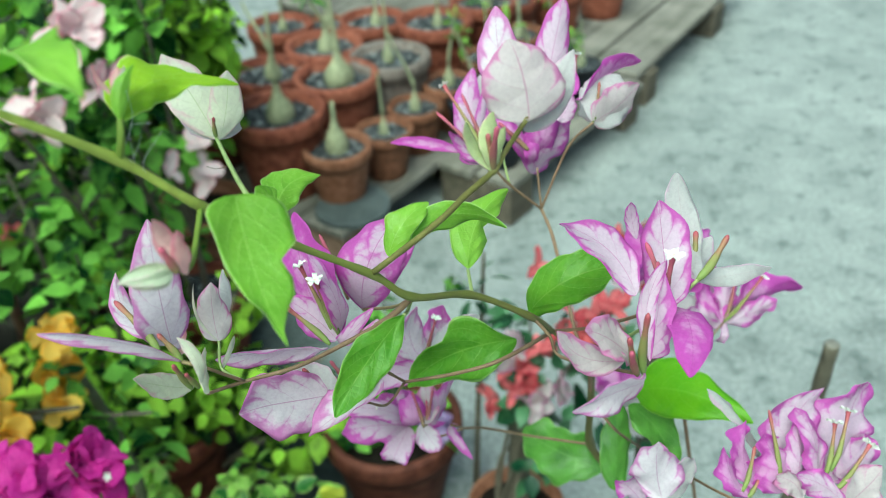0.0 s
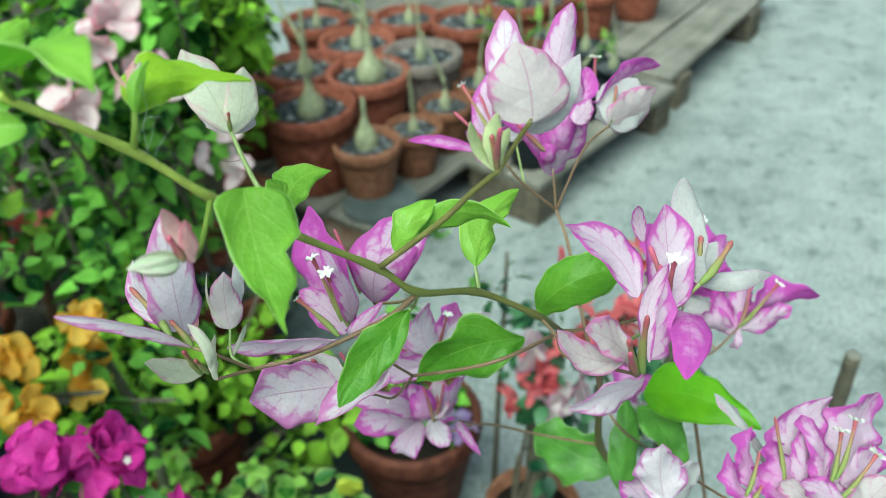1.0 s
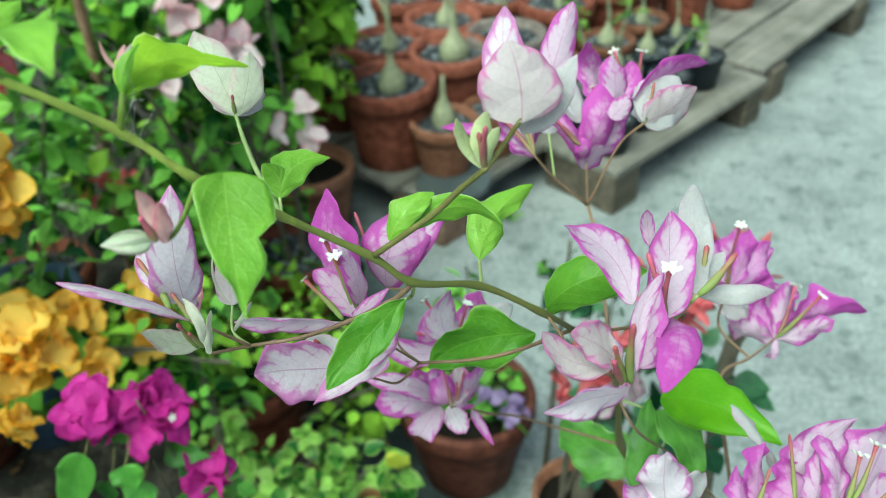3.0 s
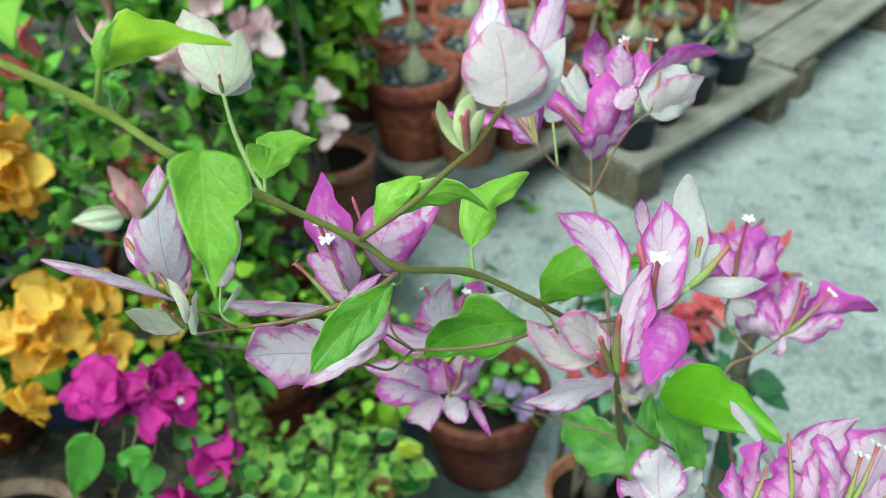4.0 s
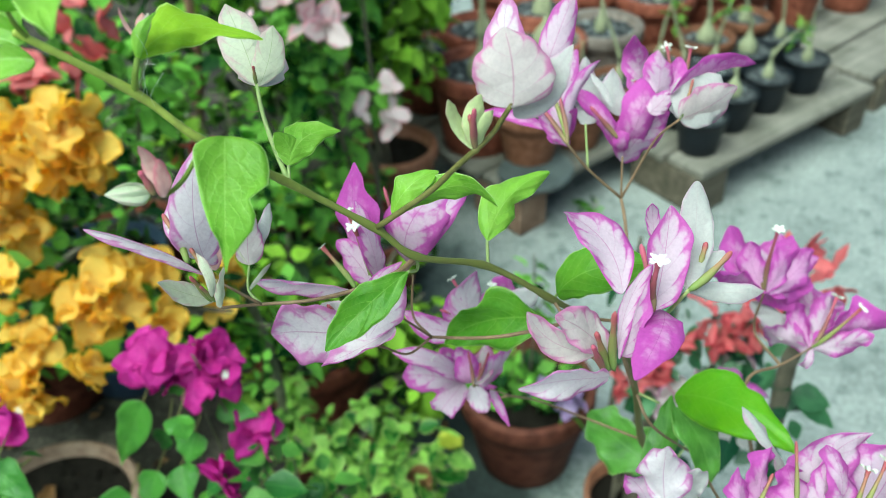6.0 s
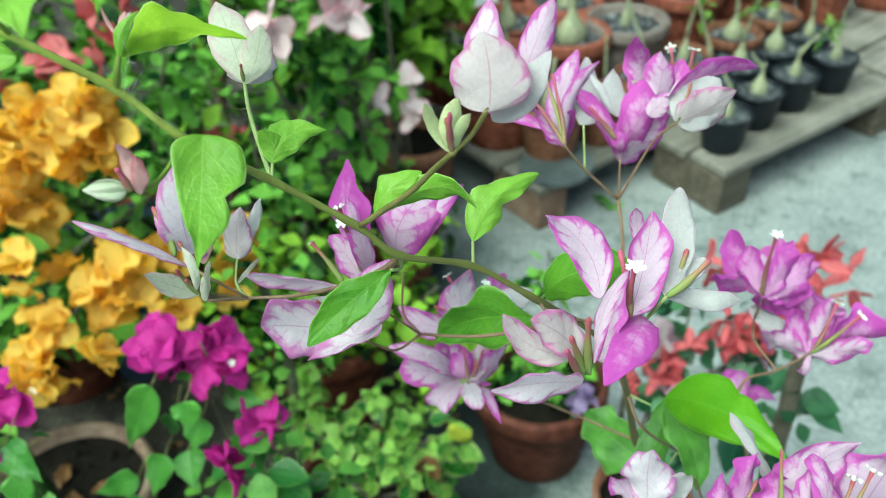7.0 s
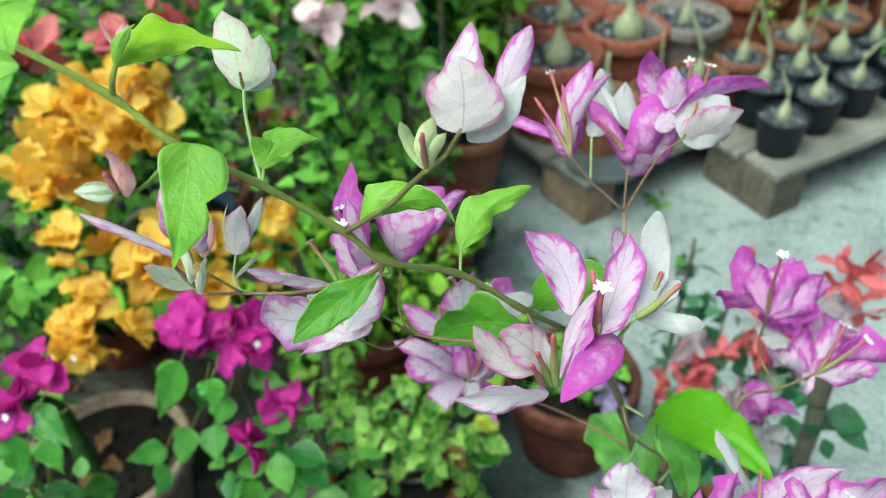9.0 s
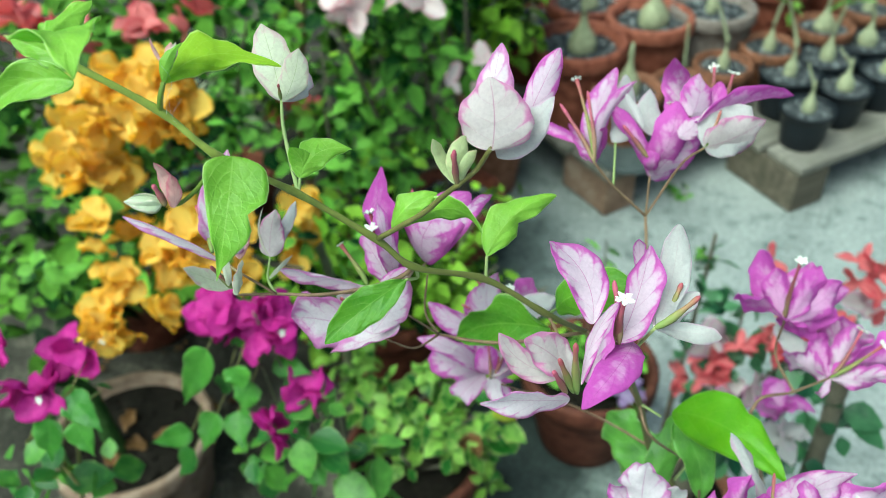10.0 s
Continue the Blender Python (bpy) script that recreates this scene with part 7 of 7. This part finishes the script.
bract(branch, PURPLE, (0.1963, 0.3547, 1.0615), (0.1851, 0.3670, 1.0813), (0.1829, 0.3574, 1.0733), (0.1937, 0.3619, 1.0683), cup=0.5, wave=0.34, lobe=0.12, quilt=0.1)
bract(branch, PALE, (0.2220, 0.3547, 1.0586), (0.2078, 0.3581, 1.0715), (0.2105, 0.3547, 1.0662), (0.2194, 0.3622, 1.0690), cup=0.2, wave=0.34, lobe=0.12, quilt=0.1)
bract(branch, WHITE_PINK, (0.2412, 0.3571, 1.0545), (0.2186, 0.3595, 1.0692), (0.2240, 0.3553, 1.0620), (0.2331, 0.3645, 1.0668), cup=0.2, wave=0.34, lobe=0.12, quilt=0.1)
bract(branch, PALE, (0.2365, 0.3536, 1.0485), (0.2634, 0.3744, 1.0581), (0.2431, 0.3656, 1.0579), (0.2642, 0.3642, 1.0483), cup=0.2, wave=0.34, lobe=0.12, quilt=0.1)
bract(branch, LILAC, (0.2446, 0.3741, 1.0515), (0.2671, 0.3906, 1.0574), (0.2486, 0.3861, 1.0619), (0.2659, 0.3789, 1.0464), cup=0.2, wave=0.34, lobe=0.12, quilt=0.1)
bract(branch, WHITE_PINK, (0.2444, 0.3814, 1.0509), (0.2384, 0.4066, 1.0751), (0.2345, 0.3943, 1.0642), (0.2522, 0.3973, 1.0615), cup=0.2, wave=0.34, lobe=0.12, quilt=0.1)
bract(branch, WHITE, (0.2144, 0.3887, 1.0466), (0.1854, 0.4008, 1.0843), (0.1938, 0.3914, 1.0800), (0.2043, 0.3961, 1.0681), cup=0.5, wave=0.34, lobe=0.12, quilt=0.1)
bract(branch, WHITE_LILAC, (0.1571, 0.3530, 1.0627), (0.1540, 0.3625, 1.0905), (0.1430, 0.3572, 1.0720), (0.1660, 0.3600, 1.0764), cup=0.3, wave=0.22, tipped=0.6, lobe=0.1)
bract(branch, WHITE, (0.1618, 0.3596, 1.0532), (0.1696, 0.3622, 1.0783), (0.1600, 0.3650, 1.0671), (0.1730, 0.3626, 1.0612), cup=0.2, wave=0.34, lobe=0.12, quilt=0.1)
bract(branch, LILAC, (0.1516, 0.3583, 1.0519), (0.1392, 0.3609, 1.0663), (0.1407, 0.3606, 1.0543), (0.1473, 0.3629, 1.0661), wave=0.34, lobe=0.12, quilt=0.1)
flower(branch, (0.2347, 0.3661, 1.0617), (0.2397, 0.3806, 1.0814), TUBE_GREEN, r=0.00105, star=0.0055)
flower(branch, (0.2375, 0.3679, 1.0629), (0.2468, 0.3850, 1.0844), TUBE_GREEN, r=0.00105, star=0.0055)
flower(branch, (0.2374, 0.3614, 1.0548), (0.2570, 0.3769, 1.0703), TUBE_GREEN, r=0.00105, star=0.0060)
flower(branch, (0.2126, 0.3605, 1.0629), (0.2079, 0.3808, 1.0902), TUBE_GREEN, r=0.00095)
flower(branch, (0.1936, 0.3558, 1.0640), (0.2005, 0.3696, 1.0789), TUBE_GREEN, r=0.00095)
flower(branch, (0.1963, 0.3547, 1.0615), (0.2017, 0.3603, 1.0666), TUBE_GREEN, r=0.00095)
web = thing("spider_web", (0, 0, 0), "few torn spider threads strung from the green stem", "spider web")
v, f = tube([(-0.0131, 0.2856, 1.2811), (-0.0089, 0.2898, 1.2903), (-0.0062, 0.2844, 1.3005)], 0.00004, 0.00003, seg=4, per=5)
part("thread", mesh_from("thread", v, f, THREAD), web)
v, f = tube([(-0.0116, 0.2862, 1.2794), (-0.0067, 0.2828, 1.2854), (-0.0025, 0.2786, 1.2929)], 0.00004, 0.00003, seg=4, per=5)
part("thread", mesh_from("thread", v, f, THREAD), web)
v, f = tube([(-0.0101, 0.2868, 1.2776), (-0.0094, 0.2879, 1.2885), (-0.0023, 0.2844, 1.2919)], 0.00004, 0.00003, seg=4, per=5)
part("thread", mesh_from("thread", v, f, THREAD), web)
v, f = tube([(-0.0085, 0.2874, 1.2758), (-0.0063, 0.2839, 1.2820), (-0.0001, 0.2838, 1.2898)], 0.00004, 0.00003, seg=4, per=5)
part("thread", mesh_from("thread", v, f, THREAD), web)
flower_pot(NEAR, 0.250, 0.526, 0.20, 0.0, "terracotta pot of the variegated bougainvillea", "pots on the ground", 0.7)
flower_pot(NEAR, 0.430, 0.770, 0.22, 0.0, "terracotta pot with a pruned bougainvillea", "pots on the ground", 1.9)
stub = thing("pruned_stem", (0, 0, 0), "grey-brown pruned bougainvillea stem cut off at the top", "plant")
v, f = tube([(0.452, 0.785, 0.15), (0.448, 0.775, 0.5), (0.438, 0.762, 0.70), (0.434, 0.755, 0.790)], 0.010, 0.0075, seg=12, per=6)
part("stem", mesh_from("stem", v, f, BARK), stub)
v, f = tube([(0.300, 0.86, 0.14), (0.288, 0.852, 0.50), (0.285, 0.85, 0.64), (0.283, 0.85, 0.705), (0.288, 0.845, 0.75)], 0.012, 0.0085, seg=12, per=6, rough=0.07)
part("old_stem", mesh_from("old_stem", v, f, BARK), behind, "thick grey-brown old stem")
v, f, uv = scatter([(0.275, 0.86, 0.60, 0.05, 0.8, 14), (0.31, 0.87, 0.66, 0.05, 0.8, 12), (0.25, 0.85, 0.62, 0.04, 0.8, 8)], 0.05, "leaf", 88, droop=0.5)
part("foliage", mesh_from("foliage", v, f, FOLIAGE_GREY, uv), behind, kind="stuff")
for i, (x, y, z) in enumerate([(0.225, 0.775, 0.70), (0.232, 0.77, 0.675)]):
    blossom(behind, (PURPLE, WHITE)[i], (x, y, z), 0.034, 2, 430 + i, 0.8, (0.1, -0.6, 0.5))
v, f = lathe([(0.0, 0.0), (0.0066, 0.0), (0.0070, -0.003)], 14)
part("cut_face", mesh_from("cut_face", [(0.434 + p[0], 0.755 + p[1], 0.7915 + p[2]) for p in v], f, WOOD_GREY), stub, "pale cut end")
flower_pot(NEAR, 0.300, 0.860, 0.21, 0.0, "terracotta pot with an old bougainvillea stem", "pots on the ground", 2.7)
